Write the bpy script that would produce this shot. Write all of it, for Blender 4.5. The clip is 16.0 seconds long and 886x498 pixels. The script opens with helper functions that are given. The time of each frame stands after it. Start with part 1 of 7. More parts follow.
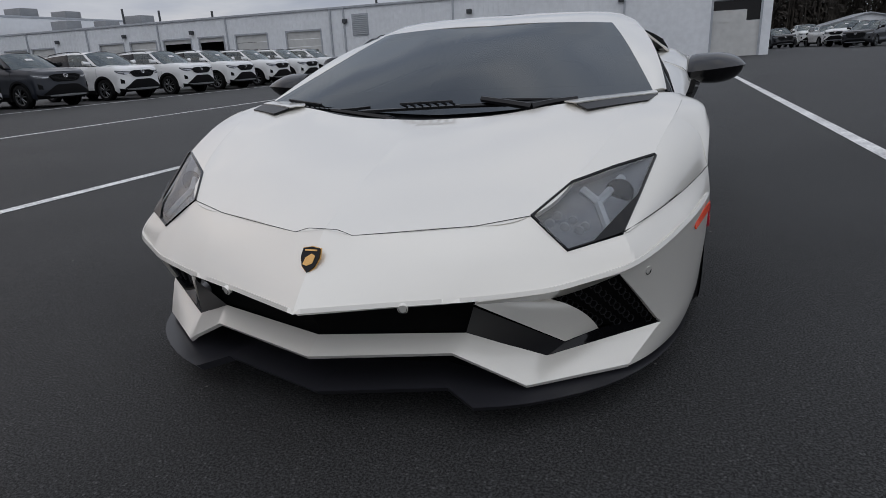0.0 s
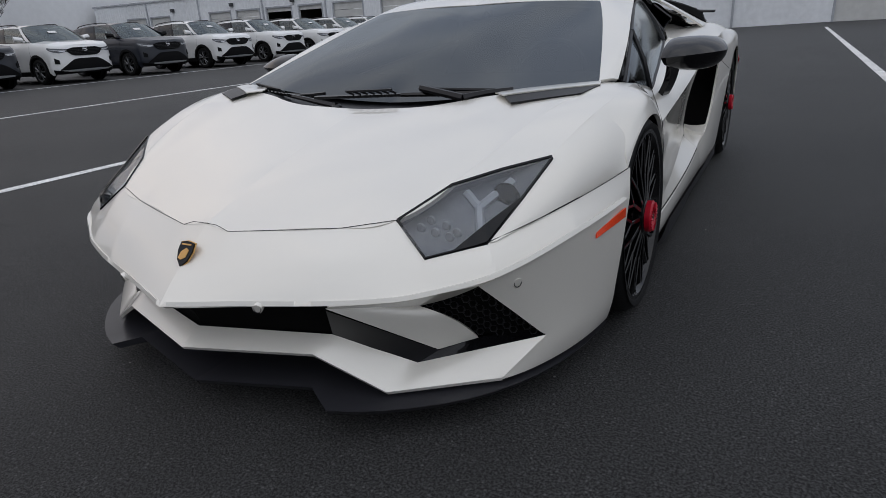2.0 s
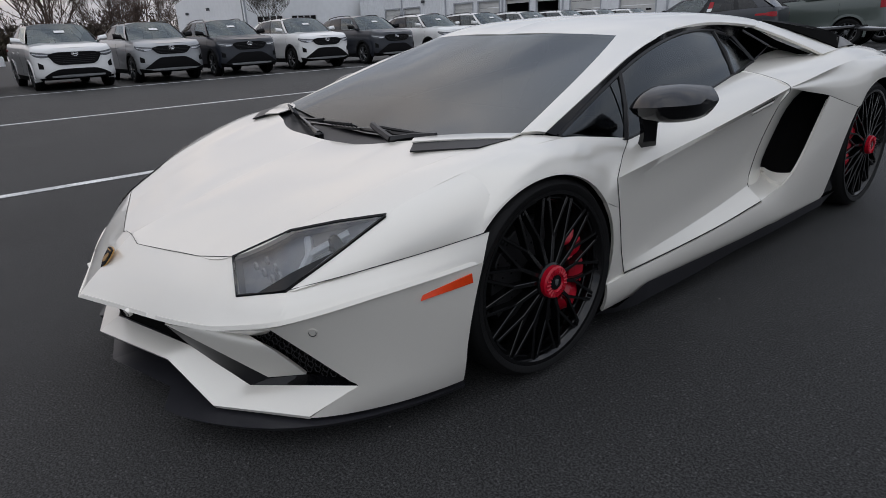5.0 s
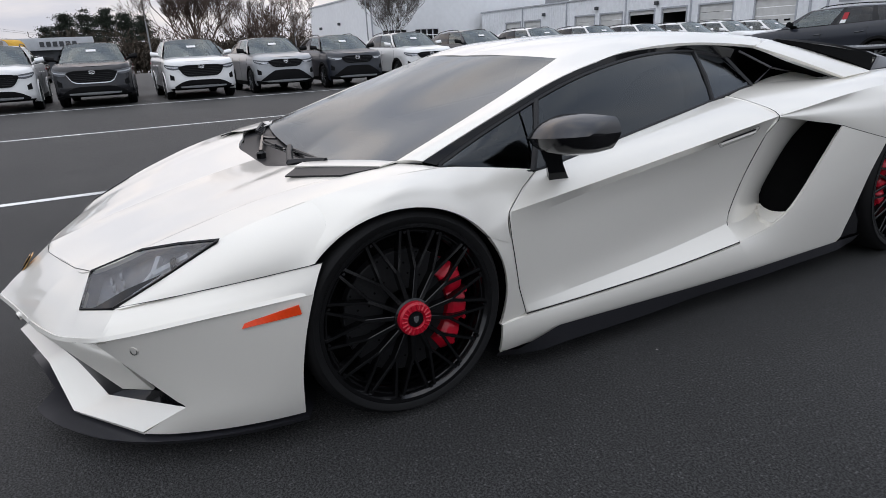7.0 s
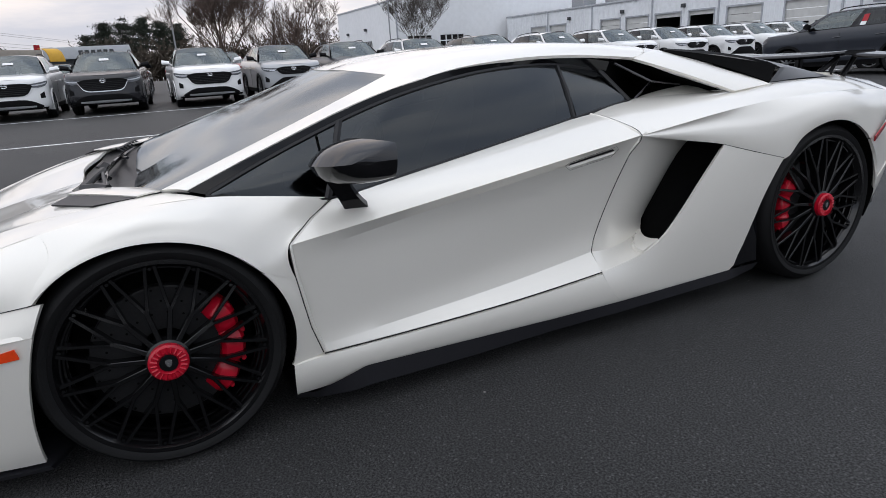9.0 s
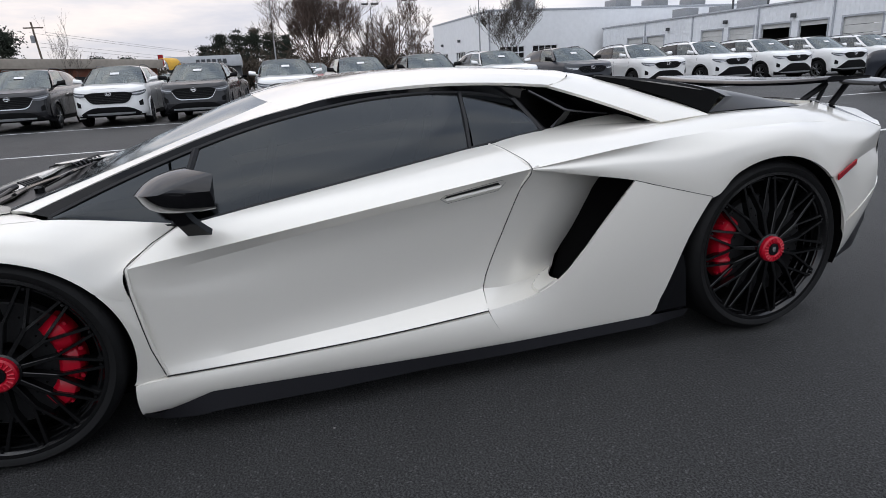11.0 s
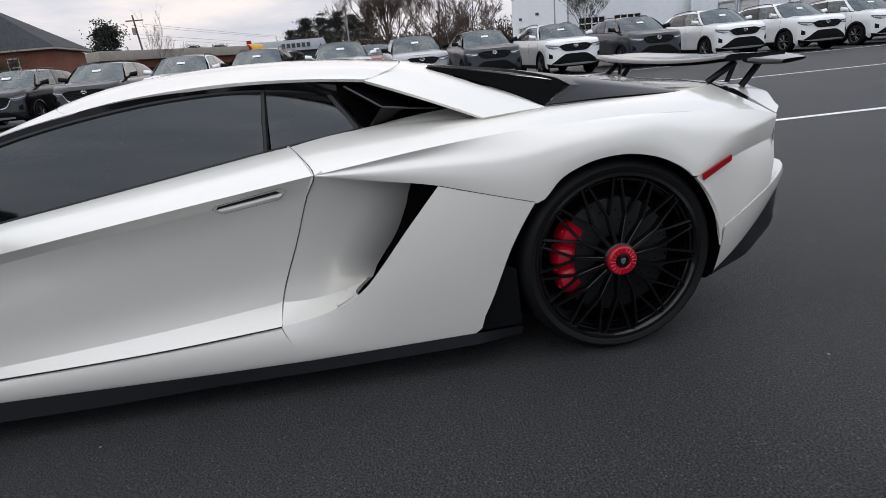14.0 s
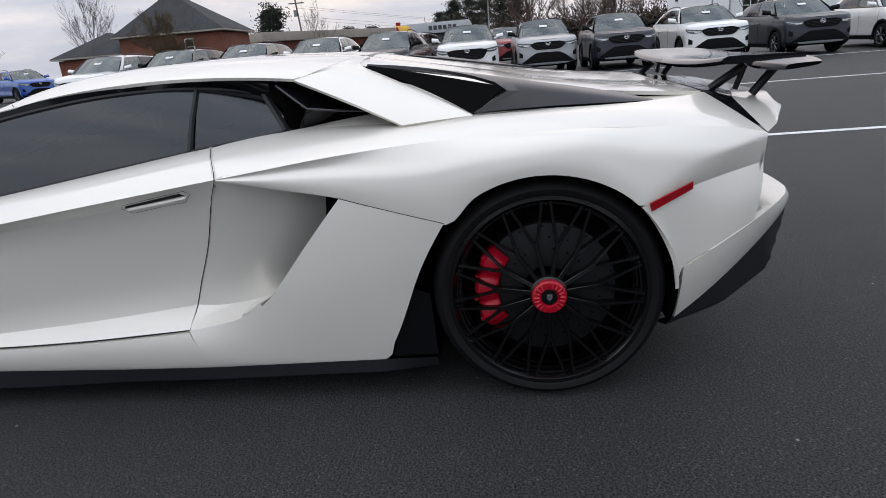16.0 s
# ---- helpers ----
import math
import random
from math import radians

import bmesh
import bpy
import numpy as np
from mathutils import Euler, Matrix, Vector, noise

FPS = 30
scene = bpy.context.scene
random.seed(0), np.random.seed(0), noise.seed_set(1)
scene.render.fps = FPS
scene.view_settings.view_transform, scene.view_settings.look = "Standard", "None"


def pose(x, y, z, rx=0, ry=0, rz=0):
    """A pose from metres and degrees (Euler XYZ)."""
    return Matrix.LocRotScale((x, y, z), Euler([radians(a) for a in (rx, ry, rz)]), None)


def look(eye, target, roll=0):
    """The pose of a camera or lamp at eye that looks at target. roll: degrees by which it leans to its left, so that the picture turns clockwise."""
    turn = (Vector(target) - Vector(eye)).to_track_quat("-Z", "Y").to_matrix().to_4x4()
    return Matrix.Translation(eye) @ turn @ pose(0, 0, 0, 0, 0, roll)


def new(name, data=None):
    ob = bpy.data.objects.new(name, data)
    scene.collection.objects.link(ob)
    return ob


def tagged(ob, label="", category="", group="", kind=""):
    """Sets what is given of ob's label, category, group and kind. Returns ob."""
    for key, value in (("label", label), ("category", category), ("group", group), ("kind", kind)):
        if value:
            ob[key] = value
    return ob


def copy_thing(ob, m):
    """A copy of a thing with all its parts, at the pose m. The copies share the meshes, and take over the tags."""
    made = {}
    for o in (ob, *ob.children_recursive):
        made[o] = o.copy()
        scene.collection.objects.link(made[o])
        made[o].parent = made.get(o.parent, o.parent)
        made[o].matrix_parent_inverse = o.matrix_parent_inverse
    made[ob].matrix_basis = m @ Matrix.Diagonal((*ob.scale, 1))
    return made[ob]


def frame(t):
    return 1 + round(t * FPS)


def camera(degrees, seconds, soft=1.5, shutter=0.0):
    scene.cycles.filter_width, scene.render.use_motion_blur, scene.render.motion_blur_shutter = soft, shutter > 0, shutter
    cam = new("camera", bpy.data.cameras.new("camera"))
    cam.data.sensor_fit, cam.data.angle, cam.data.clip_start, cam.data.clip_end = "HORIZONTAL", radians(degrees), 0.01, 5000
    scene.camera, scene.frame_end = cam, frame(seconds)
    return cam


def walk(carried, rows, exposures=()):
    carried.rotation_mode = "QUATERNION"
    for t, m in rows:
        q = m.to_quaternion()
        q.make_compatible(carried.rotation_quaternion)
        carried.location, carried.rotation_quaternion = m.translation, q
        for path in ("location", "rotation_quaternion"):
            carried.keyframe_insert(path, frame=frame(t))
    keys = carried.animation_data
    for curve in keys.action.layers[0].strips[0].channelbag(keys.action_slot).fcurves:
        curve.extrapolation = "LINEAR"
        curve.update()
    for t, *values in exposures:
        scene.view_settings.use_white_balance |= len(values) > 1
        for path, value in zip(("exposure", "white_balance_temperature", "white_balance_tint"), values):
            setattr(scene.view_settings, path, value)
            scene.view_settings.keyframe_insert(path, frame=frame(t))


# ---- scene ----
cam = camera(72.4, 16.0, soft=0.8)
PATH = [
    (0, (0.849, -2.298, 0.919), (0.167, -0.515, 0.323), -4.0),
    (0.5, (1.051, -2.307, 0.927), (0.248, -0.578, 0.322), -3.1),
    (1, (1.174, -2.256, 0.932), (0.352, -0.552, 0.285), -2.9),
    (1.5, (1.252, -2.119, 0.938), (0.398, -0.435, 0.28), -3.3),
    (2, (1.348, -2.004, 0.953), (0.401, -0.377, 0.28), -4.3),
    (2.5, (1.543, -1.911, 1.001), (0.442, -0.371, 0.355), -3.9),
    (3, (1.709, -1.819, 1.018), (0.551, -0.315, 0.388), -3.6),
    (3.2, (1.736, -1.785, 1.036), (0.567, -0.296, 0.391), -3.7),
    (5.3, (2.19, -1.245, 1.062), (0.683, -0.098, 0.418), -3.7),
    (5.5, (2.219, -1.176, 1.05), (0.706, -0.031, 0.418), -4.0),
    (6, (2.288, -0.999, 1.054), (0.743, 0.097, 0.411), -2.7),
    (6.5, (2.379, -0.843, 1.055), (0.749, 0.142, 0.442), -4.3),
    (7, (2.493, -0.669, 1.059), (0.797, 0.204, 0.457), -3.3),
    (7.5, (2.517, -0.494, 1.042), (0.822, 0.363, 0.416), -2.5),
    (8, (2.519, -0.304, 1.062), (0.835, 0.579, 0.444), -1.4),
    (8.2, (2.557, -0.214, 1.051), (0.85, 0.637, 0.448), -2.3),
    (10.3, (2.745, 0.532, 1.066), (0.94, 1.162, 0.477), -3.1),
    (10.5, (2.784, 0.623, 1.063), (0.948, 1.177, 0.495), -3.3),
    (11, (2.866, 0.816, 1.073), (1.011, 1.336, 0.537), -3.2),
    (11.5, (2.845, 1.001, 1.063), (0.992, 1.517, 0.517), -2.9),
    (12, (2.824, 1.169, 1.025), (0.981, 1.72, 0.481), -2.5),
    (12.5, (2.855, 1.327, 1.068), (1.009, 1.848, 0.502), -3.9),
    (13, (2.951, 1.504, 1.045), (1.065, 1.93, 0.535), -3.7),
    (13.5, (2.933, 1.661, 1.067), (1.039, 1.969, 0.503), -5.1),
    (14, (2.89, 1.839, 1.065), (0.992, 2.08, 0.479), -5.4),
    (14.5, (2.892, 2.056, 1.079), (0.973, 2.083, 0.515), -6.4),
    (15, (2.893, 2.247, 1.083), (0.98, 2.133, 0.51), -5.2),
    (15.5, (2.787, 2.42, 1.07), (0.883, 2.281, 0.475), -4.1),
    (16, (2.707, 2.568, 1.062), (0.81, 2.372, 0.462), -4.7),
]
EXPOSURES = [(0, -0.56), (2.5, -0.48), (5.5, -0.36), (6.5, 0.0), (8, 0.14), (11, 0.20), (16, 0.12)]
walk(cam, [(t, look(eye, target, roll)) for t, eye, target, roll in PATH], EXPOSURES)

# ---- sky and light ----
world = bpy.data.worlds.new("overcast_sky")
scene.world = world
world.use_nodes = True
wn, wl = world.node_tree.nodes, world.node_tree.links
wn.clear()
w_out = wn.new("ShaderNodeOutputWorld")
w_bg = wn.new("ShaderNodeBackground")
w_sky = wn.new("ShaderNodeTexSky")
w_sky.sky_type = "NISHITA"
w_sky.sun_disc = False
w_sky.sun_elevation = radians(32)
w_sky.sun_rotation = radians(-60)
w_sky.air_density, w_sky.dust_density = 1.0, 2.0
w_scale = wn.new("ShaderNodeVectorMath")
w_scale.operation = "SCALE"
w_scale.inputs["Scale"].default_value = 0.05
w_co = wn.new("ShaderNodeTexCoord")
w_map = wn.new("ShaderNodeMapping")
w_map.inputs["Scale"].default_value = (1.9, 1.9, 9.0)
w_noise = wn.new("ShaderNodeTexNoise")
w_noise.inputs["Scale"].default_value = 1.7
w_noise.inputs["Detail"].default_value = 6.0
w_noise.inputs["Roughness"].default_value = 0.55
w_ramp = wn.new("ShaderNodeValToRGB")
w_ramp.color_ramp.elements[0].position = 0.38
w_ramp.color_ramp.elements[0].color = (0.55, 0.61, 0.75, 1)
w_ramp.color_ramp.elements[1].position = 0.66
w_ramp.color_ramp.elements[1].color = (0.93, 0.945, 1.01, 1)
w_mid = w_ramp.color_ramp.elements.new(0.52)
w_mid.color = (0.72, 0.77, 0.88, 1)
w_mix = wn.new("ShaderNodeMixRGB")
w_mix.inputs[0].default_value = 0.86
wl.new(w_co.outputs["Generated"], w_map.inputs["Vector"])
wl.new(w_map.outputs["Vector"], w_noise.inputs["Vector"])
wl.new(w_noise.outputs["Fac"], w_ramp.inputs["Fac"])
wl.new(w_sky.outputs["Color"], w_scale.inputs[0])
wl.new(w_scale.outputs[0], w_mix.inputs[1])
wl.new(w_ramp.outputs["Color"], w_mix.inputs[2])
# an overcast sky is about three times brighter overhead than at the horizon
w_xyz = wn.new("ShaderNodeSeparateXYZ")
w_high = wn.new("ShaderNodeMapRange")
w_high.inputs[1].default_value, w_high.inputs[2].default_value = 0.0, 0.9
w_high.inputs[3].default_value, w_high.inputs[4].default_value = 0.90, 1.58
w_dome = wn.new("ShaderNodeVectorMath")
w_dome.operation = "SCALE"
wl.new(w_co.outputs["Generated"], w_xyz.inputs[0])
wl.new(w_xyz.outputs["Z"], w_high.inputs[0])
wl.new(w_mix.outputs["Color"], w_dome.inputs[0])
wl.new(w_high.outputs[0], w_dome.inputs["Scale"])
# the low sun stands behind thin cloud: that side of the sky is brighter, and peach-coloured near the horizon
w_side = wn.new("ShaderNodeVectorMath")
w_side.operation = "DOT_PRODUCT"
w_side.inputs[1].default_value = Vector((-1.0, -0.25, 0.35)).normalized()
w_near = wn.new("ShaderNodeMapRange")
w_near.interpolation_type = "SMOOTHSTEP"
w_near.inputs[1].default_value, w_near.inputs[2].default_value = -0.6, 1.0
w_near.inputs[3].default_value, w_near.inputs[4].default_value = 0.93, 1.08
w_glow = wn.new("ShaderNodeVectorMath")
w_glow.operation = "SCALE"
w_warm = wn.new("ShaderNodeMapRange")
w_warm.interpolation_type = "SMOOTHSTEP"
w_warm.inputs[1].default_value, w_warm.inputs[2].default_value = 0.55, 1.0
w_warm.inputs[3].default_value, w_warm.inputs[4].default_value = 0.0, 1.2
w_thin = wn.new("ShaderNodeMath")
w_thin.operation = "MULTIPLY"
w_peach = wn.new("ShaderNodeMixRGB")
w_peach.blend_type = "MULTIPLY"
w_peach.inputs[2].default_value = (1.16, 0.985, 0.85, 1)
wl.new(w_co.outputs["Generated"], w_side.inputs[0])
wl.new(w_side.outputs["Value"], w_near.inputs[0])
wl.new(w_side.outputs["Value"], w_warm.inputs[0])
wl.new(w_warm.outputs[0], w_thin.inputs[0])
wl.new(w_noise.outputs["Fac"], w_thin.inputs[1])
wl.new(w_thin.outputs[0], w_peach.inputs[0])
wl.new(w_dome.outputs[0], w_glow.inputs[0])
wl.new(w_near.outputs[0], w_glow.inputs["Scale"])
wl.new(w_glow.outputs[0], w_peach.inputs[1])
wl.new(w_peach.outputs[0], w_bg.inputs["Color"])
w_bg.inputs["Strength"].default_value = 1.0
wl.new(w_bg.outputs[0], w_out.inputs[0])

sun = new("sun", bpy.data.lights.new("sun", "SUN"))
sun.data.energy = 0.65
sun.data.angle = radians(100)
sun.data.color = (1.0, 0.97, 0.93)
sun.matrix_world = look((4, -4, 11), (0, 1, 0))

# ---- materials ----


def material(name, colour, rough=0.5, metal=0.0, coat=0.0, spec=0.5, vary=0.0, scale=6.0, bump=0.0, bump_scale=60.0, second=None, second_scale=1.0):
    """A principled material whose colour is broken up by noise at two scales."""
    m = bpy.data.materials.new(name)
    m.use_nodes = True
    n, l = m.node_tree.nodes, m.node_tree.links
    b = n["Principled BSDF"]
    b.inputs["Base Color"].default_value = (*colour, 1)
    b.inputs["Roughness"].default_value = rough
    b.inputs["Metallic"].default_value = metal
    b.inputs["Coat Weight"].default_value = coat
    b.inputs["Coat Roughness"].default_value = 0.04
    b.inputs["Specular IOR Level"].default_value = spec
    if vary or bump:
        co = n.new("ShaderNodeTexCoord")
    if vary:
        fine = n.new("ShaderNodeTexNoise")
        fine.inputs["Scale"].default_value = scale
        fine.inputs["Detail"].default_value = 8
        broad = n.new("ShaderNodeTexNoise")
        broad.inputs["Scale"].default_value = second_scale
        broad.inputs["Detail"].default_value = 3
        l.new(co.outputs["Object"], fine.inputs["Vector"])
        l.new(co.outputs["Object"], broad.inputs["Vector"])
        mix = n.new("ShaderNodeMixRGB")
        other = second or tuple(c * (1 - vary) for c in colour)
        mix.inputs[1].default_value = (*[min(1, c * (1 + vary * 0.5)) for c in colour], 1)
        mix.inputs[2].default_value = (*other, 1)
        add = n.new("ShaderNodeMath")
        add.operation = "MULTIPLY_ADD"
        add.inputs[1].default_value = 0.55
        l.new(fine.outputs["Fac"], add.inputs[0])
        half = n.new("ShaderNodeMath")
        half.operation = "MULTIPLY"
        half.inputs[1].default_value = 0.45
        l.new(broad.outputs["Fac"], half.inputs[0])
        l.new(half.outputs[0], add.inputs[2])
        ramp = n.new("ShaderNodeMapRange")
        ramp.inputs[1].default_value, ramp.inputs[2].default_value = 0.35, 0.65
        l.new(add.outputs[0], ramp.inputs[0])
        l.new(ramp.outputs[0], mix.inputs[0])
        l.new(mix.outputs[0], b.inputs["Base Color"])
    if bump:
        grain = n.new("ShaderNodeTexNoise")
        grain.inputs["Scale"].default_value = bump_scale
        grain.inputs["Detail"].default_value = 4
        l.new(co.outputs["Object"], grain.inputs["Vector"])
        bp = n.new("ShaderNodeBump")
        bp.inputs["Strength"].default_value = bump
        bp.inputs["Distance"].default_value = 0.01
        l.new(grain.outputs["Fac"], bp.inputs["Height"])
        l.new(bp.outputs[0], b.inputs["Normal"])
    return m


def glass(name, tint, rough=0.02, ior=1.5, sheen=(1.0, 1.0, 1.0)):
    """Tinted sheet glass: it lets a tinted part of the light through and mirrors the rest by Fresnel."""
    m = bpy.data.materials.new(name)
    m.use_nodes = True
    n, l = m.node_tree.nodes, m.node_tree.links
    n.clear()
    out = n.new("ShaderNodeOutputMaterial")
    mix = n.new("ShaderNodeMixShader")
    clear = n.new("ShaderNodeBsdfTransparent")
    clear.inputs[0].default_value = (*tint, 1)
    gloss = n.new("ShaderNodeBsdfGlossy")
    gloss.inputs["Roughness"].default_value = rough
    gloss.inputs["Color"].default_value = (*sheen, 1)
    fres = n.new("ShaderNodeFresnel")
    fres.inputs[0].default_value = ior
    l.new(fres.outputs[0], mix.inputs[0])
    l.new(clear.outputs[0], mix.inputs[1])
    l.new(gloss.outputs[0], mix.inputs[2])
    l.new(mix.outputs[0], out.inputs[0])
    return m


def asphalt_material():
    m = bpy.data.materials.new("asphalt")
    m.use_nodes = True
    n, l = m.node_tree.nodes, m.node_tree.links
    b = n["Principled BSDF"]
    b.inputs["Roughness"].default_value = 0.6
    b.inputs["Specular IOR Level"].default_value = 0.22
    co = n.new("ShaderNodeTexCoord")
    cells = n.new("ShaderNodeTexVoronoi")
    cells.inputs["Scale"].default_value = 130
    grit = n.new("ShaderNodeTexNoise")
    grit.inputs["Scale"].default_value = 150
    grit.inputs["Detail"].default_value = 5
    grit.inputs["Roughness"].default_value = 0.75
    patch = n.new("ShaderNodeTexNoise")
    patch.inputs["Scale"].default_value = 0.5
    patch.inputs["Detail"].default_value = 6
    patch.inputs["Roughness"].default_value = 0.65
    for t in (cells, grit, patch):
        l.new(co.outputs["Object"], t.inputs["Vector"])
    base = n.new("ShaderNodeMixRGB")
    base.inputs[1].default_value = (0.0195, 0.0195, 0.0195, 1)
    base.inputs[2].default_value = (0.0315, 0.0315, 0.0313, 1)
    span = n.new("ShaderNodeMapRange")
    span.inputs[1].default_value, span.inputs[2].default_value = 0.3, 0.7
    l.new(patch.outputs["Fac"], span.inputs[0])
    l.new(span.outputs[0], base.inputs[0])
    speck = n.new("ShaderNodeMixRGB")
    speck.blend_type = "MULTIPLY"
    speck.inputs[0].default_value = 0.8
    tone = n.new("ShaderNodeValToRGB")
    tone.color_ramp.elements[0].color = (0.15, 0.15, 0.15, 1)
    tone.color_ramp.elements[0].position = 0.43
    tone.color_ramp.elements[1].color = (3.3, 3.3, 3.3, 1)
    tone.color_ramp.elements[1].position = 0.58
    l.new(grit.outputs["Fac"], tone.inputs[0])
    l.new(base.outputs[0], speck.inputs[1])
    l.new(tone.outputs[0], speck.inputs[2])
    stone = n.new("ShaderNodeSeparateColor")
    l.new(cells.outputs["Color"], stone.inputs[0])
    pale = n.new("ShaderNodeMapRange")
    pale.inputs[1].default_value, pale.inputs[2].default_value = 0.86, 1.0
    pale.inputs[3].default_value, pale.inputs[4].default_value = 0.0, 0.6
    l.new(stone.outputs[0], pale.inputs[0])
    core = n.new("ShaderNodeMapRange")
    core.inputs[1].default_value, core.inputs[2].default_value = 0.55, 0.25
    l.new(cells.outputs["Distance"], core.inputs[0])
    show_stone = n.new("ShaderNodeMath")
    show_stone.operation = "MULTIPLY"
    l.new(pale.outputs[0], show_stone.inputs[0])
    l.new(core.outputs[0], show_stone.inputs[1])
    stones = n.new("ShaderNodeMixRGB")
    stones.inputs[2].default_value = (0.19, 0.19, 0.186, 1)
    l.new(show_stone.outputs[0], stones.inputs[0])
    l.new(speck.outputs[0], stones.inputs[1])
    # pale chips of stone here and there
    chips = n.new("ShaderNodeTexVoronoi")
    chips.inputs["Scale"].default_value = 13
    l.new(co.outputs["Object"], chips.inputs["Vector"])
    few = n.new("ShaderNodeMapRange")
    few.inputs[1].default_value, few.inputs[2].default_value = 0.075, 0.05
    l.new(chips.outputs["Distance"], few.inputs[0])
    rare = n.new("ShaderNodeSeparateColor")
    l.new(chips.outputs["Color"], rare.inputs[0])
    cut = n.new("ShaderNodeMath")
    cut.operation = "GREATER_THAN"
    cut.inputs[1].default_value = 0.93
    l.new(rare.outputs[0], cut.inputs[0])
    both = n.new("ShaderNodeMath")
    both.operation = "MULTIPLY"
    l.new(few.outputs[0], both.inputs[0])
    l.new(cut.outputs[0], both.inputs[1])
    chip = n.new("ShaderNodeMixRGB")
    chip.inputs[2].default_value = (0.30, 0.29, 0.27, 1)
    l.new(both.outputs[0], chip.inputs[0])
    l.new(stones.outputs[0], chip.inputs[1])
    l.new(chip.outputs[0], b.inputs["Base Color"])
    bp = n.new("ShaderNodeBump")
    bp.inputs["Strength"].default_value = 1.0
    bp.inputs["Distance"].default_value = 0.008
    l.new(grit.outputs["Fac"], bp.inputs["Height"])
    l.new(bp.outputs[0], b.inputs["Normal"])
    return m


ASPHALT = asphalt_material()
PAINT = material("pearl_white_paint", (0.785, 0.757, 0.692), rough=0.38, metal=0.28, coat=1.0, vary=0.03, scale=900)
GLOSS_BLACK = material("gloss_black", (0.005, 0.005, 0.006), rough=0.08, spec=0.3, vary=0.2, scale=200)
MIRROR_SHELL = material("mirror_shell_black", (0.006, 0.006, 0.007), rough=0.12, spec=0.5, vary=0.2, scale=200)
SATIN_BLACK = material("satin_black_plastic", (0.008, 0.008, 0.0095), rough=0.42, spec=0.35, vary=0.2, scale=300)
WHEEL_BLACK = material("gloss_black_alloy", (0.003, 0.003, 0.0034), rough=0.13, spec=0.5, vary=0.2, scale=200)
SPLITTER = material("satin_charcoal_plastic", (0.027, 0.027, 0.032), rough=0.36, spec=0.4, vary=0.2, scale=300)
FIN_GLINT = material("fin_glint_metal", (0.05, 0.05, 0.055), rough=0.22, metal=0.6, vary=0.2, scale=200)
CARBON = material("dark_carbon", (0.009, 0.009, 0.010), rough=0.32, spec=0.4, coat=0.25, vary=0.4, scale=400)
# black for ducts and liners, and for shade painted into hollows
VOID = material("black_ducts_and_shade", (0.004, 0.004, 0.004), rough=0.9, spec=0.05, vary=0.2, scale=30)
SKIRT = material("black_skirt_plastic", (0.016, 0.016, 0.019), rough=0.42, spec=0.35, vary=0.2, scale=300)
RUBBER = material("tyre_rubber", (0.0045, 0.0045, 0.0048), rough=0.62, spec=0.24, vary=0.3, scale=40, bump=0.15, bump_scale=200)
RED = material("red_lacquer", (0.43, 0.003, 0.018), rough=0.30, spec=0.35, coat=0.15, vary=0.15, scale=30)
DISC = material("ceramic_disc", (0.016, 0.016, 0.017), rough=0.5, spec=0.3, metal=0.0, vary=0.3, scale=120)
AMBER = material("amber_lens", (0.78, 0.058, 0.008), rough=0.3, spec=0.3, coat=0.1, vary=0.1, scale=80)
RED_LENS = material("red_lens", (0.34, 0.005, 0.012), rough=0.25, spec=0.3, coat=0.15, vary=0.1, scale=80)
GAP = material("panel_gap", (0.012, 0.012, 0.012), rough=0.8, vary=0.2, scale=20)
TINTED = glass("tinted_glass", (0.045, 0.050, 0.056), rough=0.09, ior=1.64, sheen=(0.90, 0.96, 1.0))
CLEAR = glass("clear_lens", (0.86, 0.88, 0.90), ior=1.7)
CHROME = material("bright_metal", (0.75, 0.75, 0.76), rough=0.18, metal=1.0, vary=0.05, scale=60)
GOLD = material("gold_metal", (0.70, 0.42, 0.16), rough=0.3, metal=1.0, vary=0.1, scale=200)
LAMP_GREY = material("lamp_housing_grey", (0.30, 0.31, 0.335), rough=0.3, vary=0.3, scale=60)
LAMP_WHITE = material("lamp_light_guide", (0.75, 0.77, 0.80), rough=0.3, vary=0.1, scale=60)
LAMP_BODY = material("pale_lamp_bar", (0.50, 0.515, 0.54), rough=0.3, vary=0.3, scale=60)
SEAT = material("dark_leather", (0.02, 0.02, 0.021), rough=0.6, vary=0.3, scale=60)
LINE = material("worn_white_road_paint", (0.78, 0.78, 0.76), rough=0.8, vary=0.35, scale=35, second=(0.42, 0.42, 0.42), second_scale=3)

# ---- mesh helpers ----


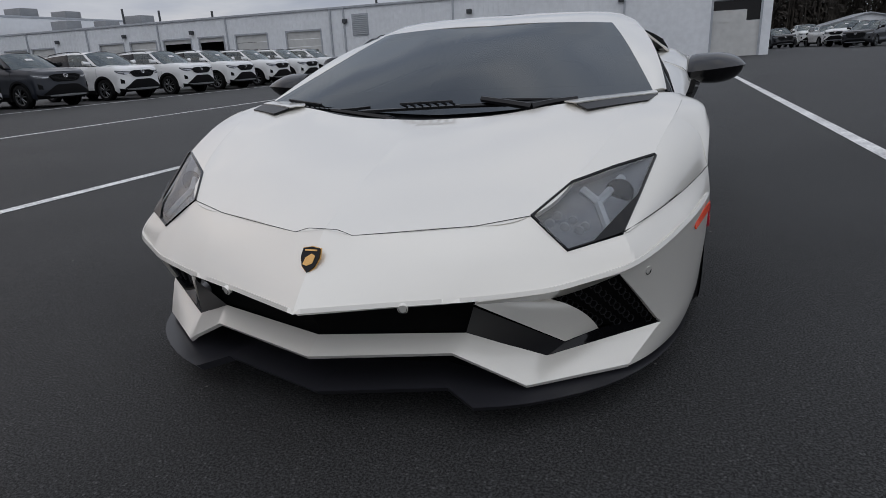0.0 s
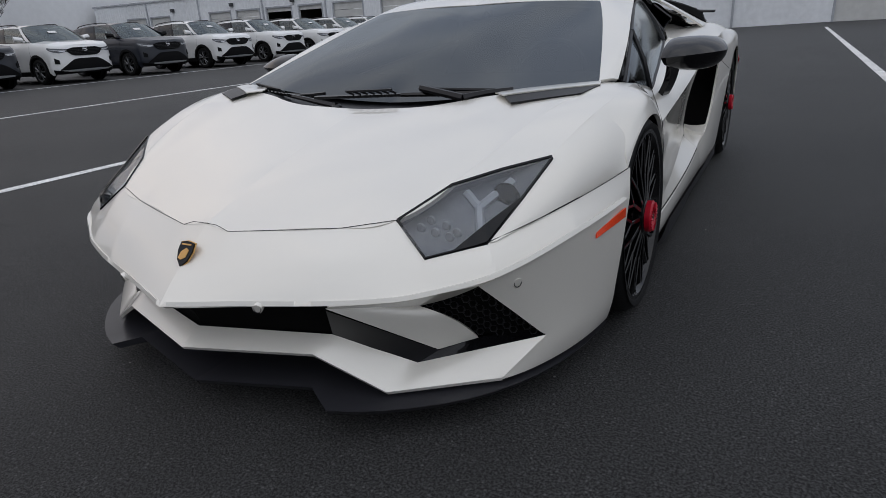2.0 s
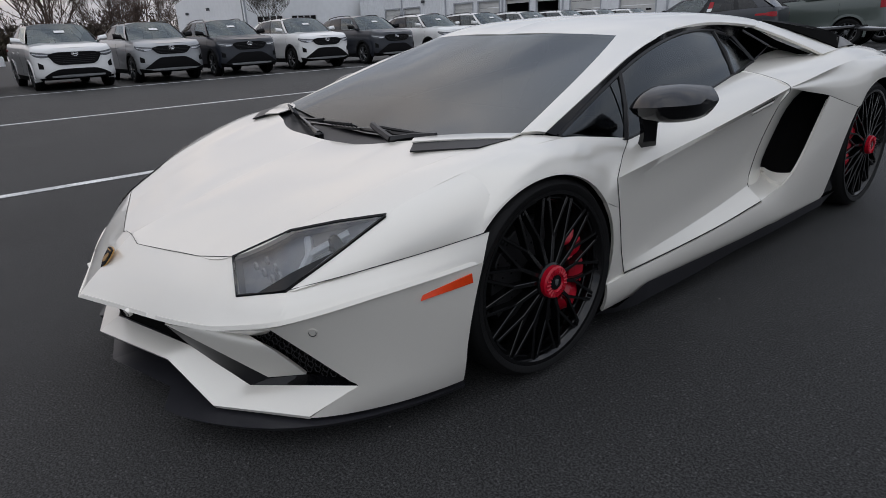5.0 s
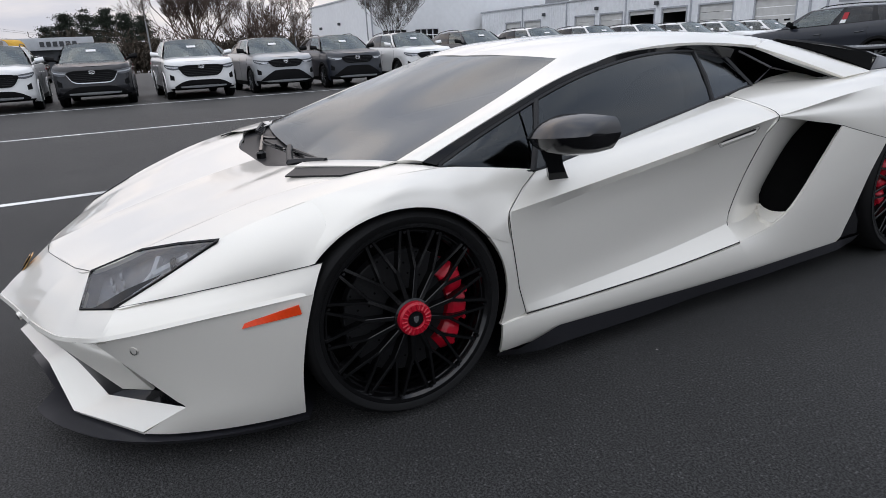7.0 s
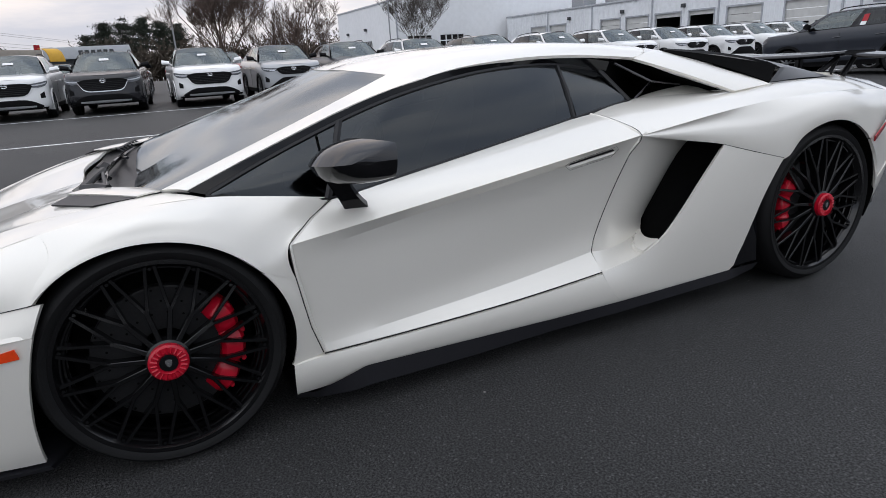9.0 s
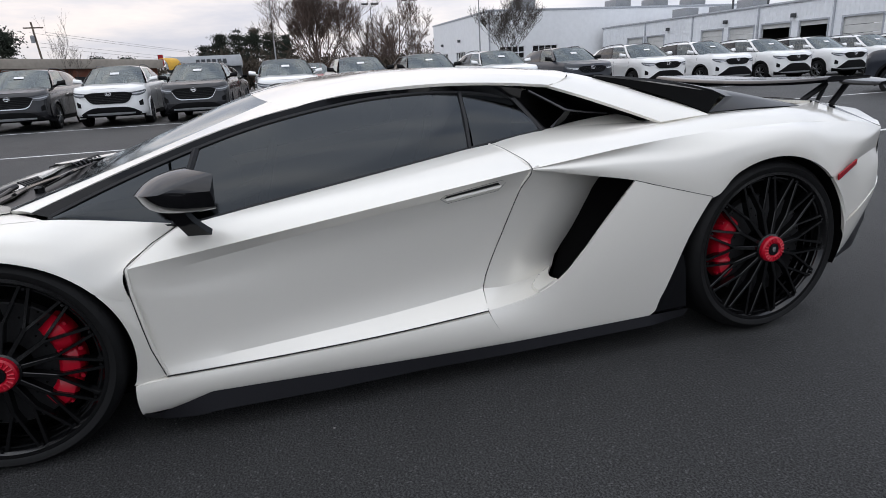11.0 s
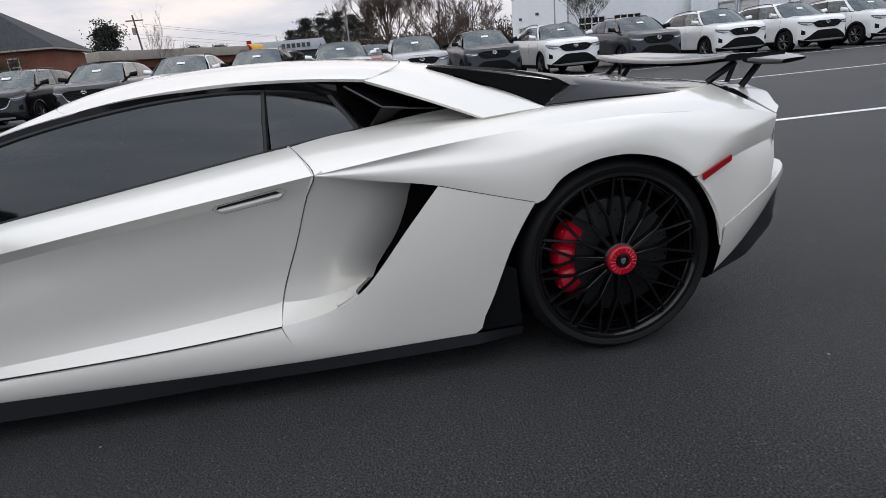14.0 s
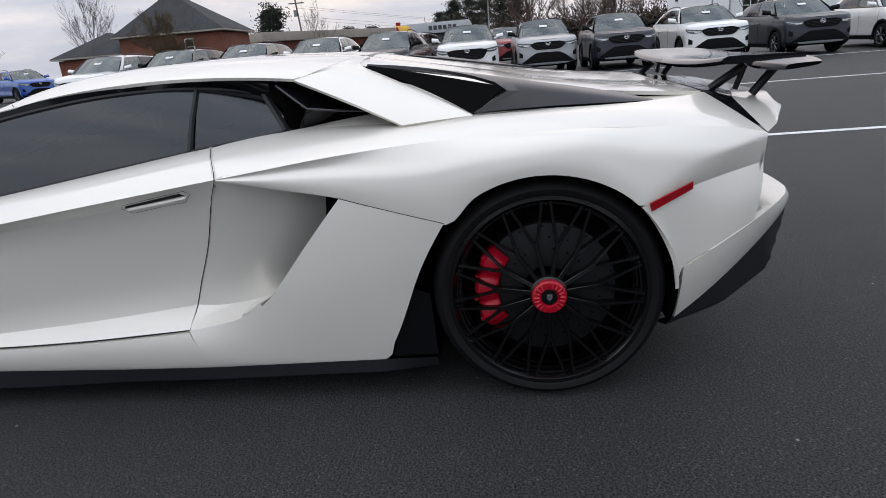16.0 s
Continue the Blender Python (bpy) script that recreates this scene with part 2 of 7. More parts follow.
def spline(points, n):
    """n points along a Catmull-Rom curve through the given ones, spaced by the chord."""
    p = np.array(points, float)
    if len(p) == 1:
        return np.repeat(p, n, 0)
    d = np.maximum(np.linalg.norm(np.diff(p, axis=0), axis=1), 1e-6)
    s = np.r_[0, np.cumsum(d)]
    s /= s[-1]
    if len(p) == 2:
        return np.array([p[0] + (p[1] - p[0]) * u for u in np.linspace(0, 1, n)])
    m = np.zeros_like(p)
    m[1:-1] = (p[2:] - p[:-2]) / (s[2:] - s[:-2])[:, None]
    m[0] = 2 * (p[1] - p[0]) / (s[1] - s[0]) - m[1]
    m[-1] = 2 * (p[-1] - p[-2]) / (s[-1] - s[-2]) - m[-2]
    out = []
    for u in np.linspace(0, 1, n):
        k = min(max(np.searchsorted(s, u) - 1, 0), len(p) - 2)
        h = s[k + 1] - s[k]
        t = (u - s[k]) / h
        out.append((2 * t**3 - 3 * t**2 + 1) * p[k] + (t**3 - 2 * t**2 + t) * h * m[k] + (-2 * t**3 + 3 * t**2) * p[k + 1] + (t**3 - t**2) * h * m[k + 1])
    return np.array(out)


def straight(points, n):
    """n points along the polyline, keeping its corners where they fall."""
    p = np.array(points, float)
    d = np.r_[0, np.cumsum(np.maximum(np.linalg.norm(np.diff(p, axis=0), axis=1), 1e-9))]
    u = np.linspace(0, d[-1], n)
    return np.stack([np.interp(u, d, p[:, k]) for k in range(3)], 1)


def add_grid(bm, g, flip=False):
    """A sheet of quads from an array rows x columns x 3."""
    v = [[bm.verts.new(p) for p in row] for row in g]
    for a in range(len(v) - 1):
        for b in range(len(v[0]) - 1):
            q = (v[a][b], v[a][b + 1], v[a + 1][b + 1], v[a + 1][b])
            bm.faces.new(q[::-1] if flip else q)
    return v


def loft(bm, rails, nu=24, nv=10, soft=True, across=True):
    """A sheet through the rails; soft: rails are curved; across: it curves from rail to rail too."""
    rows = [(spline if soft else straight)(r, nu) for r in rails]
    g = np.stack([(spline if across else straight)([r[k] for r in rows], nv) for k in range(nu)], 0)
    add_grid(bm, g)
    return bm


def outward(bm, inside=(0, 1.3, 0.45)):
    """Turns every face away from a point inside the thing."""
    bmesh.ops.remove_doubles(bm, verts=bm.verts, dist=1e-5)
    c = Vector(inside)
    bm.normal_update()
    for f in bm.faces:
        if f.normal.dot(f.calc_center_median() - c) < 0:
            f.normal_flip()
    return bm


def thicken(bm, t):
    """Gives an open sheet a thickness t towards its back."""
    bm.normal_update()
    faces = list(bm.faces)
    moved = {v: bm.verts.new(v.co - v.normal * t) for v in list(bm.verts)}
    rim = [e for e in bm.edges if len(e.link_faces) == 1]
    for e in rim:
        f = e.link_faces[0]
        vs = list(f.verts)
        i = vs.index(e.verts[0])
        a, b = (e.verts[0], e.verts[1]) if vs[(i + 1) % len(vs)] == e.verts[1] else (e.verts[1], e.verts[0])
        bm.faces.new((b, a, moved[a], moved[b]))
    for f in faces:
        bm.faces.new([moved[v] for v in reversed(f.verts)])
    return bm


def box(bm, x0, x1, y0, y1, z0, z1, bevel=0.0):
    v = [bm.verts.new((x, y, z)) for x in (x0, x1) for y in (y0, y1) for z in (z0, z1)]
    made = [bm.faces.new([v[i] for i in q]) for q in ((0, 1, 3, 2), (4, 6, 7, 5), (0, 4, 5, 1), (2, 3, 7, 6), (0, 2, 6, 4), (1, 5, 7, 3))]
    if bevel:
        bmesh.ops.bevel(bm, geom=list({e for f in made for e in f.edges}), offset=bevel, segments=2, affect="EDGES", profile=0.6)
    return bm


def tube(bm, points, radius, sides=6, radius_end=None, caps=True):
    """A round bar along a polyline."""
    p = np.array(points, float)
    n = len(p)
    rings = []
    for i in range(n):
        d = Vector(p[min(i + 1, n - 1)] - p[max(i - 1, 0)]).normalized()
        a = d.cross(Vector((0, 0, 1)) if abs(d.z) < 0.9 else Vector((1, 0, 0))).normalized()
        b = d.cross(a)
        r = radius + ((radius if radius_end is None else radius_end) - radius) * i / max(n - 1, 1)
        rings.append([bm.verts.new(Vector(p[i]) + r * (math.cos(2 * math.pi * k / sides) * a + math.sin(2 * math.pi * k / sides) * b)) for k in range(sides)])
    for i in range(n - 1):
        for k in range(sides):
            bm.faces.new((rings[i][k], rings[i][(k + 1) % sides], rings[i + 1][(k + 1) % sides], rings[i + 1][k]))
    if caps:
        bm.faces.new(rings[0][::-1])
        bm.faces.new(rings[-1])
    return bm


def lathe(bm, profile, centre, axis="x", sides=48, sign=1):
    """Turns a profile of (radius, along) round an axis through the centre."""
    c = Vector(centre)
    rings = []
    for r, a in profile:
        ring = []
        for k in range(sides):
            u, w = r * math.cos(2 * math.pi * k / sides), r * math.sin(2 * math.pi * k / sides)
            o = {"x": (sign * a, u, w), "y": (u, sign * a, w), "z": (u, w, sign * a)}[axis]
            ring.append(bm.verts.new(c + Vector(o)))
        rings.append(ring)
    for i in range(len(rings) - 1):
        for k in range(sides):
            bm.faces.new((rings[i][k], rings[i][(k + 1) % sides], rings[i + 1][(k + 1) % sides], rings[i + 1][k]))
    return bm


def prism(bm, outline, offset):
    """A solid from a flat outline of 3D points pushed along an offset."""
    o = Vector(offset)
    a = [bm.verts.new(p) for p in outline]
    b = [bm.verts.new(Vector(p) + o) for p in outline]
    bm.faces.new(a)
    bm.faces.new(b[::-1])
    for i in range(len(a)):
        j = (i + 1) % len(a)
        bm.faces.new((a[j], a[i], b[i], b[j]))
    return bm


def part(name, bm, mat, parent, label="", smooth=True, flat_angle=35):
    """Links a bmesh as one mesh object under its thing."""
    me = bpy.data.meshes.new(name)
    bmesh.ops.recalc_face_normals(bm, faces=bm.faces) if len(bm.faces) < 20000 else None
    bm.to_mesh(me)
    bm.free()
    if smooth:
        me.shade_smooth()
        if flat_angle:
            me.set_sharp_from_angle(angle=radians(flat_angle))
    me.materials.append(mat)
    ob = new(name, me)
    if parent is not None:
        ob.parent = parent
        ob.matrix_parent_inverse = Matrix.Translation(-TOTAL[parent]) if parent in TOTAL else Matrix()
        TOTAL[ob] = Vector((0, 0, 0))
    if label:
        ob["label"] = label
    return ob


TOTAL = {}


def thing(name, at, label, category, group=""):
    """An empty at a thing's base, to which its parts belong. Parts are given in world coordinates."""
    ob = new(name)
    ob.empty_display_size = 0.2
    ob.location = at
    TOTAL[ob] = Vector(at)
    return tagged(ob, label, category, group)


def solo(name, bm, mat, label="", category="", kind="", group="", smooth=False, flat_angle=35):
    ob = part(name, bm, mat, None, "", smooth, flat_angle)
    return tagged(ob, label, category, group, kind)


def mirrored(bm):
    """A copy of a bmesh on the other side of x = 0. The lot's crossfall lifts that side of the car a little."""
    other = bm.copy()
    for v in other.verts:
        lean = min(1.0, max(0.0, v.co.x / 0.55)) * min(1.0, max(0.0, v.co.z / 0.12))
        v.co.x, v.co.z = -v.co.x - 0.012 * lean, v.co.z + 0.027 * lean
    bmesh.ops.reverse_faces(other, faces=other.faces)
    return other


def both(name, bm, mat, parent, label="", smooth=True, flat_angle=35):
    """A part and its twin on the other side of the car."""
    other = mirrored(bm)
    return part(name, bm, mat, parent, label, smooth, flat_angle), part(name, other, mat, parent, label, smooth, flat_angle)


# ---- the lot ----
SLOPE = 0.02


def ground_z(x):
    """The lot is level under the white car and rises gently away from it on one side."""
    return SLOPE * min(max(0.0, -x - 1.5), 60.0) - 0.015 * min(max(0.0, x - 2.6), 20.0)


bm = bmesh.new()
xs = [-2500, -400, -120, -61.5, -40, -20, -10, -5, -3, -1.5, 0, 2.6, 5, 10, 22.6, 60, 300, 2500]
ys = [-2500, -300, -60, -20, -5, 0, 5, 10, 20, 40, 80, 300, 2500]
add_grid(bm, [[(x, y, ground_z(x)) for x in xs] for y in ys])
solo("ground", bm, ASPHALT, "dark grey asphalt parking lot with pale stone chips", "asphalt", "structure")


def stripe(x0, x1, y0, y1):
    """A painted line, a thin sheet just above the asphalt."""
    bm = bmesh.new()
    n = max(2, int(abs(y1 - y0) / 2))
    g = [[(x, y0 + (y1 - y0) * k / n, ground_z(x) + 0.004) for x in (x0, x1)] for k in range(n + 1)]
    add_grid(bm, g)
    solo("parking_line", bm, LINE, "worn white painted line on the asphalt", "road marking", "structure")


for xc in (-3.83, -9.5, -16.2, 2.42):
    stripe(xc - 0.06, xc + 0.06, -30, 30)

# ---- the white sports car: front axle at y = 0, rear axle at y = 2.7, left side at +x ----
car = thing("sports_car", (0, 1.35, 0), "low pearl white supercar with black wheels and rear wing", "car")


def sheet(name, patches, mat=PAINT, twin=True, thick=0.012, label="", inside=(0, 1.3, 0.45), **how):
    """A body panel made of lofted patches; each patch is a list of rails."""
    bm = bmesh.new()
    for rails in patches:
        opts = {"nu": 26, "nv": 10}
        if isinstance(rails, tuple):
            rails, extra = rails
            opts.update(extra)
        loft(bm, rails, **opts)
    outward(bm, inside)
    if thick:
        thicken(bm, thick)
    if twin:
        return both(name, bm, mat, car, label, **how)
    other = mirrored(bm)
    for f in other.faces:
        bm.faces.new([bm.verts.new(v.co) for v in f.verts])
    other.free()
    bmesh.ops.remove_doubles(bm, verts=bm.verts, dist=1e-4)
    return part(name, bm, mat, car, label, **how)


def skin_tris(ob):
    """The triangles of a panel, as arrays of corners."""
    faces = [np.array([ob.data.vertices[k].co for k in p.vertices]) for p in ob.data.polygons]
    return [f[[0, k, k + 1]] for f in faces for k in range(1, len(f) - 1)]


def on_skin(tris, y, z, lift):
    """The outermost point of a side panel at y and z, lifted off by a little."""
    best = 0.5
    for a, b, c in tris:
        span = (b[1] - a[1]) * (c[2] - a[2]) - (c[1] - a[1]) * (b[2] - a[2])
        if abs(span) > 1e-12:
            u = ((y - a[1]) * (c[2] - a[2]) - (c[1] - a[1]) * (z - a[2])) / span
            v = ((b[1] - a[1]) * (z - a[2]) - (y - a[1]) * (b[2] - a[2])) / span
            if u >= 0 and v >= 0 and u + v <= 1:
                best = max(best, a[0] + u * (b[0] - a[0]) + v * (c[0] - a[0]))
    return (best + lift, y, z)


def seam(points, radius=0.0014, n=30, soft=True, fold=False, mat=GAP):
    """A dark gap between two panels."""
    bm = bmesh.new()
    tube(bm, (spline if soft else straight)(points, n), radius, 5)
    both("panel_gap", bm, mat, car)
    if not fold:
        return
    # the painted fold behind the gap
    line = (spline if soft else straight)(points, n)
    inner = [p + (np.array((0, 1.3, 0.45)) - p) / np.linalg.norm(np.array((0, 1.3, 0.45)) - p) * (radius + 0.0065) for p in line]
    bm = bmesh.new()
    tube(bm, inner, 0.006, 6)
    both("panel_fold", bm, PAINT, car)


def arc(cy, cz, r, a0, a1, n, x):
    """Points on a wheel arch, angles in degrees from straight back, going up; x: list over the arc."""
    t = np.linspace(0, 1, n)
    xs = np.interp(t, np.linspace(0, 1, len(x)), x)
    return [(xx, cy + r * math.cos(radians(a0 + (a1 - a0) * u)), cz + r * math.sin(radians(a0 + (a1 - a0) * u))) for u, xx in zip(t, xs)]


# key corners of the left side
HL_IN, HL_TOP, HL_OUT = (0.53, -0.812, 0.523), (0.612, -0.668, 0.582), (0.815, -0.483, 0.624)
HL_BOT, HL_LOW = (0.627, -0.853, 0.447), (0.75, -0.768, 0.470)
NOTCH, KINK = (0.082, -0.955, 0.497), (0.392, -0.862, 0.505)
ARCH_F = (0.970, -0.252, 0.552)
DOOR_F, DOOR_TR = (0.945, 0.368, 0.582), (0.931, 1.695, 0.760)
DOOR_BF, DOOR_BR = (0.944, 0.428, 0.224), (0.938, 1.515, 0.264)
INT_TOP, SEAM_RA, SILL_RC = (0.967, 2.088, 0.686), (1.0, 2.40, 0.60), (0.962, 2.18, 0.142)
GL_BASE, GL_TOP = (0.792, 0.062, 0.765), (0.58, 0.845, 1.033)
ROOF_RC, BUTT_END, BUTT_R, SCOOP_F = (0.65, 1.90, 1.03), (0.835, 2.28, 0.875), (0.83, 2.50, 0.889), (0.57, 2.13, 1.052)
TAIL_C = (0.866, 3.348, 0.784)

# hood
sheet("hood", [
    ([[(0, -0.948, 0.512), (0, -0.70, 0.591), (0, -0.42, 0.667), (0, -0.205, 0.713)],
      [NOTCH, (0.10, -0.70, 0.592), (0.11, -0.42, 0.668), (0.12, -0.21, 0.715)],
      [(0.25, -0.905, 0.503), (0.26, -0.66, 0.598), (0.27, -0.40, 0.674), (0.27, -0.215, 0.721)],
      [KINK, (0.40, -0.64, 0.600), (0.415, -0.38, 0.681), (0.42, -0.168, 0.737)]], {"nu": 40, "nv": 20}),
    ([[KINK, (0.40, -0.64, 0.600), (0.415, -0.38, 0.681), (0.42, -0.168, 0.737)],
      [HL_IN, (0.54, -0.62, 0.600), (0.555, -0.38, 0.684), (0.535, -0.138, 0.748)],
      [HL_TOP, (0.66, -0.54, 0.632), (0.715, -0.33, 0.698), (0.785, -0.05, 0.750)]], {"nu": 40, "nv": 14}),
], twin=False, label="pearl white front hood")
seam([(0.785, -0.05, 0.7466), (0.715, -0.33, 0.6946), (0.66, -0.54, 0.6286), (0.612, -0.668, 0.5786)], 0.0036, mat=PAINT)
seam([(0, -0.952, 0.5115), (0.045, -0.956, 0.511), (0.085, -0.957, 0.497), (0.25, -0.91, 0.502), (0.392, -0.864, 0.5055), (0.53, -0.814, 0.5235)], 0.0009, 40, soft=False)

# nose and bumper above the crease
nose_mid = [
    [(0, -0.951, 0.511), (0, -1.022, 0.455), (0, -1.09, 0.400), (0, -1.145, 0.347)],
    [(0.085, -0.957, 0.497), (0.085, -1.008, 0.452), (0.085, -1.066, 0.400), (0.085, -1.116, 0.3485)],
    [(0.23, -0.912, 0.502), (0.22, -0.978, 0.452), (0.215, -1.030, 0.402), (0.21, -1.073, 0.351)],
    [KINK, (0.388, -0.938, 0.453), (0.382, -0.985, 0.402), (0.37, -1.022, 0.354)]]
nose_side = [
    nose_mid[3],
    [HL_IN, (0.545, -0.872, 0.462), (0.56, -0.912, 0.41), (0.575, -0.944, 0.362)],
    [HL_BOT, (0.64, -0.866, 0.425), (0.65, -0.88, 0.40), (0.662, -0.895, 0.373)],
    [HL_LOW, (0.765, -0.782, 0.450), (0.778, -0.795, 0.428), (0.792, -0.804, 0.401)],
    [(0.875, -0.53, 0.511), (0.889, -0.545, 0.485), (0.902, -0.55, 0.468), (0.914, -0.556, 0.446)],
    [ARCH_F, (0.974, -0.268, 0.52), (0.977, -0.278, 0.497), (0.979, -0.288, 0.473)]]
crease_line = [r[-1] for r in nose_side]
sheet("front_bumper", [
    (nose_mid, {"nu": 14, "nv": 40, "across": False}),
    (nose_side, {"nu": 14, "nv": 70, "across": False}),
    ([crease_line, [(x - 0.016, y + 0.022, z - 0.010) for x, y, z in crease_line[:-1]] + [crease_line[-1]]], {"nu": 46, "nv": 3}),
    ([[r[-1] for r in nose_mid], [(x - 0.016 * x / 0.37, y + 0.028 - 0.006 * x / 0.37, z - 0.010) for x, y, z in (r[-1] for r in nose_mid)]], {"nu": 20, "nv": 3}),
], twin=False, label="pearl white front bumper with a sharp nose crease", flat_angle=8)
# bumper side below the crease, in front of the wheel
T_C, S_C, M_C, K1, K2, H1 = (0.852, -0.645, 0.182), (0.772, -0.765, 0.096), (0.569, -0.842, 0.144), (0.61, -0.80, 0.170), (0.69, -0.72, 0.180), (0.577, -0.822, 0.300)
bumper_flank = sheet("bumper_side", [
    ([[(0.752, -0.826, 0.381), (0.803, -0.736, 0.281), (0.843, -0.662, 0.198), T_C, (0.838, -0.668, 0.168), S_C],
      [(0.815, -0.757, 0.407), (0.856, -0.648, 0.295), (0.882, -0.585, 0.210), (0.876, -0.60, 0.150), (0.835, -0.67, 0.098)],
      [(0.910, -0.546, 0.445), (0.921, -0.495, 0.325), (0.928, -0.460, 0.225), (0.922, -0.465, 0.155), (0.895, -0.52, 0.100)],
      [(0.979, -0.287, 0.472), (0.972, -0.322, 0.350), (0.960, -0.340, 0.235), (0.950, -0.343, 0.160), (0.934, -0.342, 0.104)]], {"nu": 34, "nv": 20}),
], label="pearl white bumper flank")
seam([(0.75, -0.771, 0.4715), (0.877, -0.532, 0.5125), (0.972, -0.252, 0.553)], 0.0012)
# white blade between nose and side intake, and lower lip
sheet("bumper_blade", [
    ([[(0.425, -1.0, 0.346), (0.517, -0.90, 0.258), K1], [H1, (0.648, -0.777, 0.254), K2]], {"across": False, "nv": 6}),
    ([[(0.435, -1.000, 0.354), (0.575, -0.936, 0.360), (0.662, -0.886, 0.371), (0.752, -0.824, 0.382)], [(0.425, -0.995, 0.344), (0.50, -0.91, 0.322), H1, (0.746, -0.822, 0.377)]], {"across": False, "nv": 4}),
], thick=0.010, inside=(0.2, -0.3, 0.1))
lip_in = [(0, -1.045, 0.246), (0.375, -0.935, 0.236), M_C, T_C]
lip_out = [(0, -1.110, 0.214), (0.357, -0.999, 0.207), (0.534, -0.944, 0.106), (0.776, -0.765, 0.103)]
lip_low = [(0, -1.104, 0.204), (0.355, -0.993, 0.197), (0.534, -0.938, 0.096), (0.774, -0.763, 0.093)]
sheet("lower_lip", [([[a[k], a[k + 1]], [b[k], b[k + 1]]], {"nu": 10, "nv": 4}) for a, b in ((lip_in, lip_out), (lip_out, lip_low)) for k in range(3)],
      thick=0.012, twin=False, inside=(0, -0.6, 0.1), label="white lower bumper lip in a winged shape")
# front splitter
bm = bmesh.new()
edge = [(0, -1.095, 0.104), (0.340, -1.004, 0.108), (0.424, -1.052, 0.090)] + [tuple(p) for p in spline([(0.424, -1.052, 0.090), (0.585, -0.972, 0.086), (0.755, -0.825, 0.084), (0.872, -0.62, 0.085), (0.934, -0.335, 0.088)], 14)][1:]
g = [[e for e in edge], [(e[0] * 0.72, e[1] * 0.75 + 0.03, e[2]) for e in edge]]
add_grid(bm, g)
add_grid(bm, [[(x, y, z) for x, y, z in edge], [(x * 0.985, y * 0.985, z - 0.019) for x, y, z in edge]])
add_grid(bm, [[(x * 0.985, y * 0.985, z - 0.019) for x, y, z in edge], [(e[0] * 0.72, e[1] * 0.75 + 0.03, e[2] - 0.019) for e in edge]])
bmesh.ops.remove_doubles(bm, verts=bm.verts, dist=1e-5)
both("front_splitter", bm, SPLITTER, car, "matte black front splitter", flat_angle=25)
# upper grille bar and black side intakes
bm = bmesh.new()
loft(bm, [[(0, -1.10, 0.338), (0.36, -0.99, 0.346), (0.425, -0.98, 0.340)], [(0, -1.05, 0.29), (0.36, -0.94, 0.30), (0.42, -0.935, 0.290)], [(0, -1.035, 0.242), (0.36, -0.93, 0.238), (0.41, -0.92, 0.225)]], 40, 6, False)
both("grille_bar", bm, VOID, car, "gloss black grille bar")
bm = bmesh.new()
loft(bm, [[(0.42, -0.995, 0.338), (0.515, -0.893, 0.250), (0.61, -0.797, 0.166)], [(0.375, -0.933, 0.234), (0.47, -0.89, 0.189), (0.569, -0.840, 0.142)]], 10, 4, False, False)
both("intake_blade", bm, SATIN_BLACK, car, "satin black intake blade")
bm = bmesh.new()
loft(bm, [[(0.61, -0.797, 0.166), K2, (0.83, -0.60, 0.19)], [(0.569, -0.840, 0.142), (0.705, -0.745, 0.158), T_C]], 10, 4, False, False)
both("intake_floor", bm, GLOSS_BLACK, car)
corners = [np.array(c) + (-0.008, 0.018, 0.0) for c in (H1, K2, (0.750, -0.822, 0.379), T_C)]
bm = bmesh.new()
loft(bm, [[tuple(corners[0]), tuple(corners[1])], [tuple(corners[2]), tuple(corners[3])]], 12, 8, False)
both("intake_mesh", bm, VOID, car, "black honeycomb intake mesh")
bm = bmesh.new()
for i in range(9):
    for k in range(4):
        u, w = (i + 0.5 + 0.5 * (k % 2)) / 9.5, (k + 0.5) / 4
        a = corners[0] * (1 - w) * (1 - u) + corners[1] * (1 - w) * u + corners[2] * w * (1 - u) + corners[3] * w * u
        tube(bm, [tuple(a + np.array((0.009 * math.cos(t), -0.005 + 0.005 * math.cos(t), 0.011 * math.sin(t)))) for t in np.linspace(0, 2 * math.pi, 7)], 0.002, 4, caps=False)
for half in both("honeycomb", bm, SATIN_BLACK, car):
    half["kind"] = "stuff"
# black sheet added behind the openings, painted as their shade
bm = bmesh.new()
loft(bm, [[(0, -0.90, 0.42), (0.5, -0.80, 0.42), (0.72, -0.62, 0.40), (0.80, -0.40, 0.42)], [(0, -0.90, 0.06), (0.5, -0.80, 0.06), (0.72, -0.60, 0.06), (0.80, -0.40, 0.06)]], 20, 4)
both("bumper_shade", bm, VOID, car)

# headlights
bm = bmesh.new()
loft(bm, [[HL_IN, HL_TOP, (0.715, -0.575, 0.607), HL_OUT], [(0.578, -0.84, 0.488), (0.69, -0.722, 0.530), (0.76, -0.60, 0.575), (0.817, -0.487, 0.622)], [HL_BOT, HL_LOW, (0.785, -0.63, 0.543), (0.819, -0.490, 0.621)]], 28, 8, False)
outward(bm)
both("headlight", bm, CLEAR, car, "clear angular headlight lens")
bm = bmesh.new()
drop = np.array((-0.012, 0.028, -0.030))
rails = [[HL_IN, HL_TOP, (0.715, -0.575, 0.607), HL_OUT], [HL_BOT, HL_LOW, (0.785, -0.63, 0.543), (0.819, -0.490, 0.621)]]
loft(bm, [[tuple(np.array(p) + drop * (0.0 if k == 3 else 1.0)) for k, p in enumerate(r)] for r in rails], 16, 4, False)
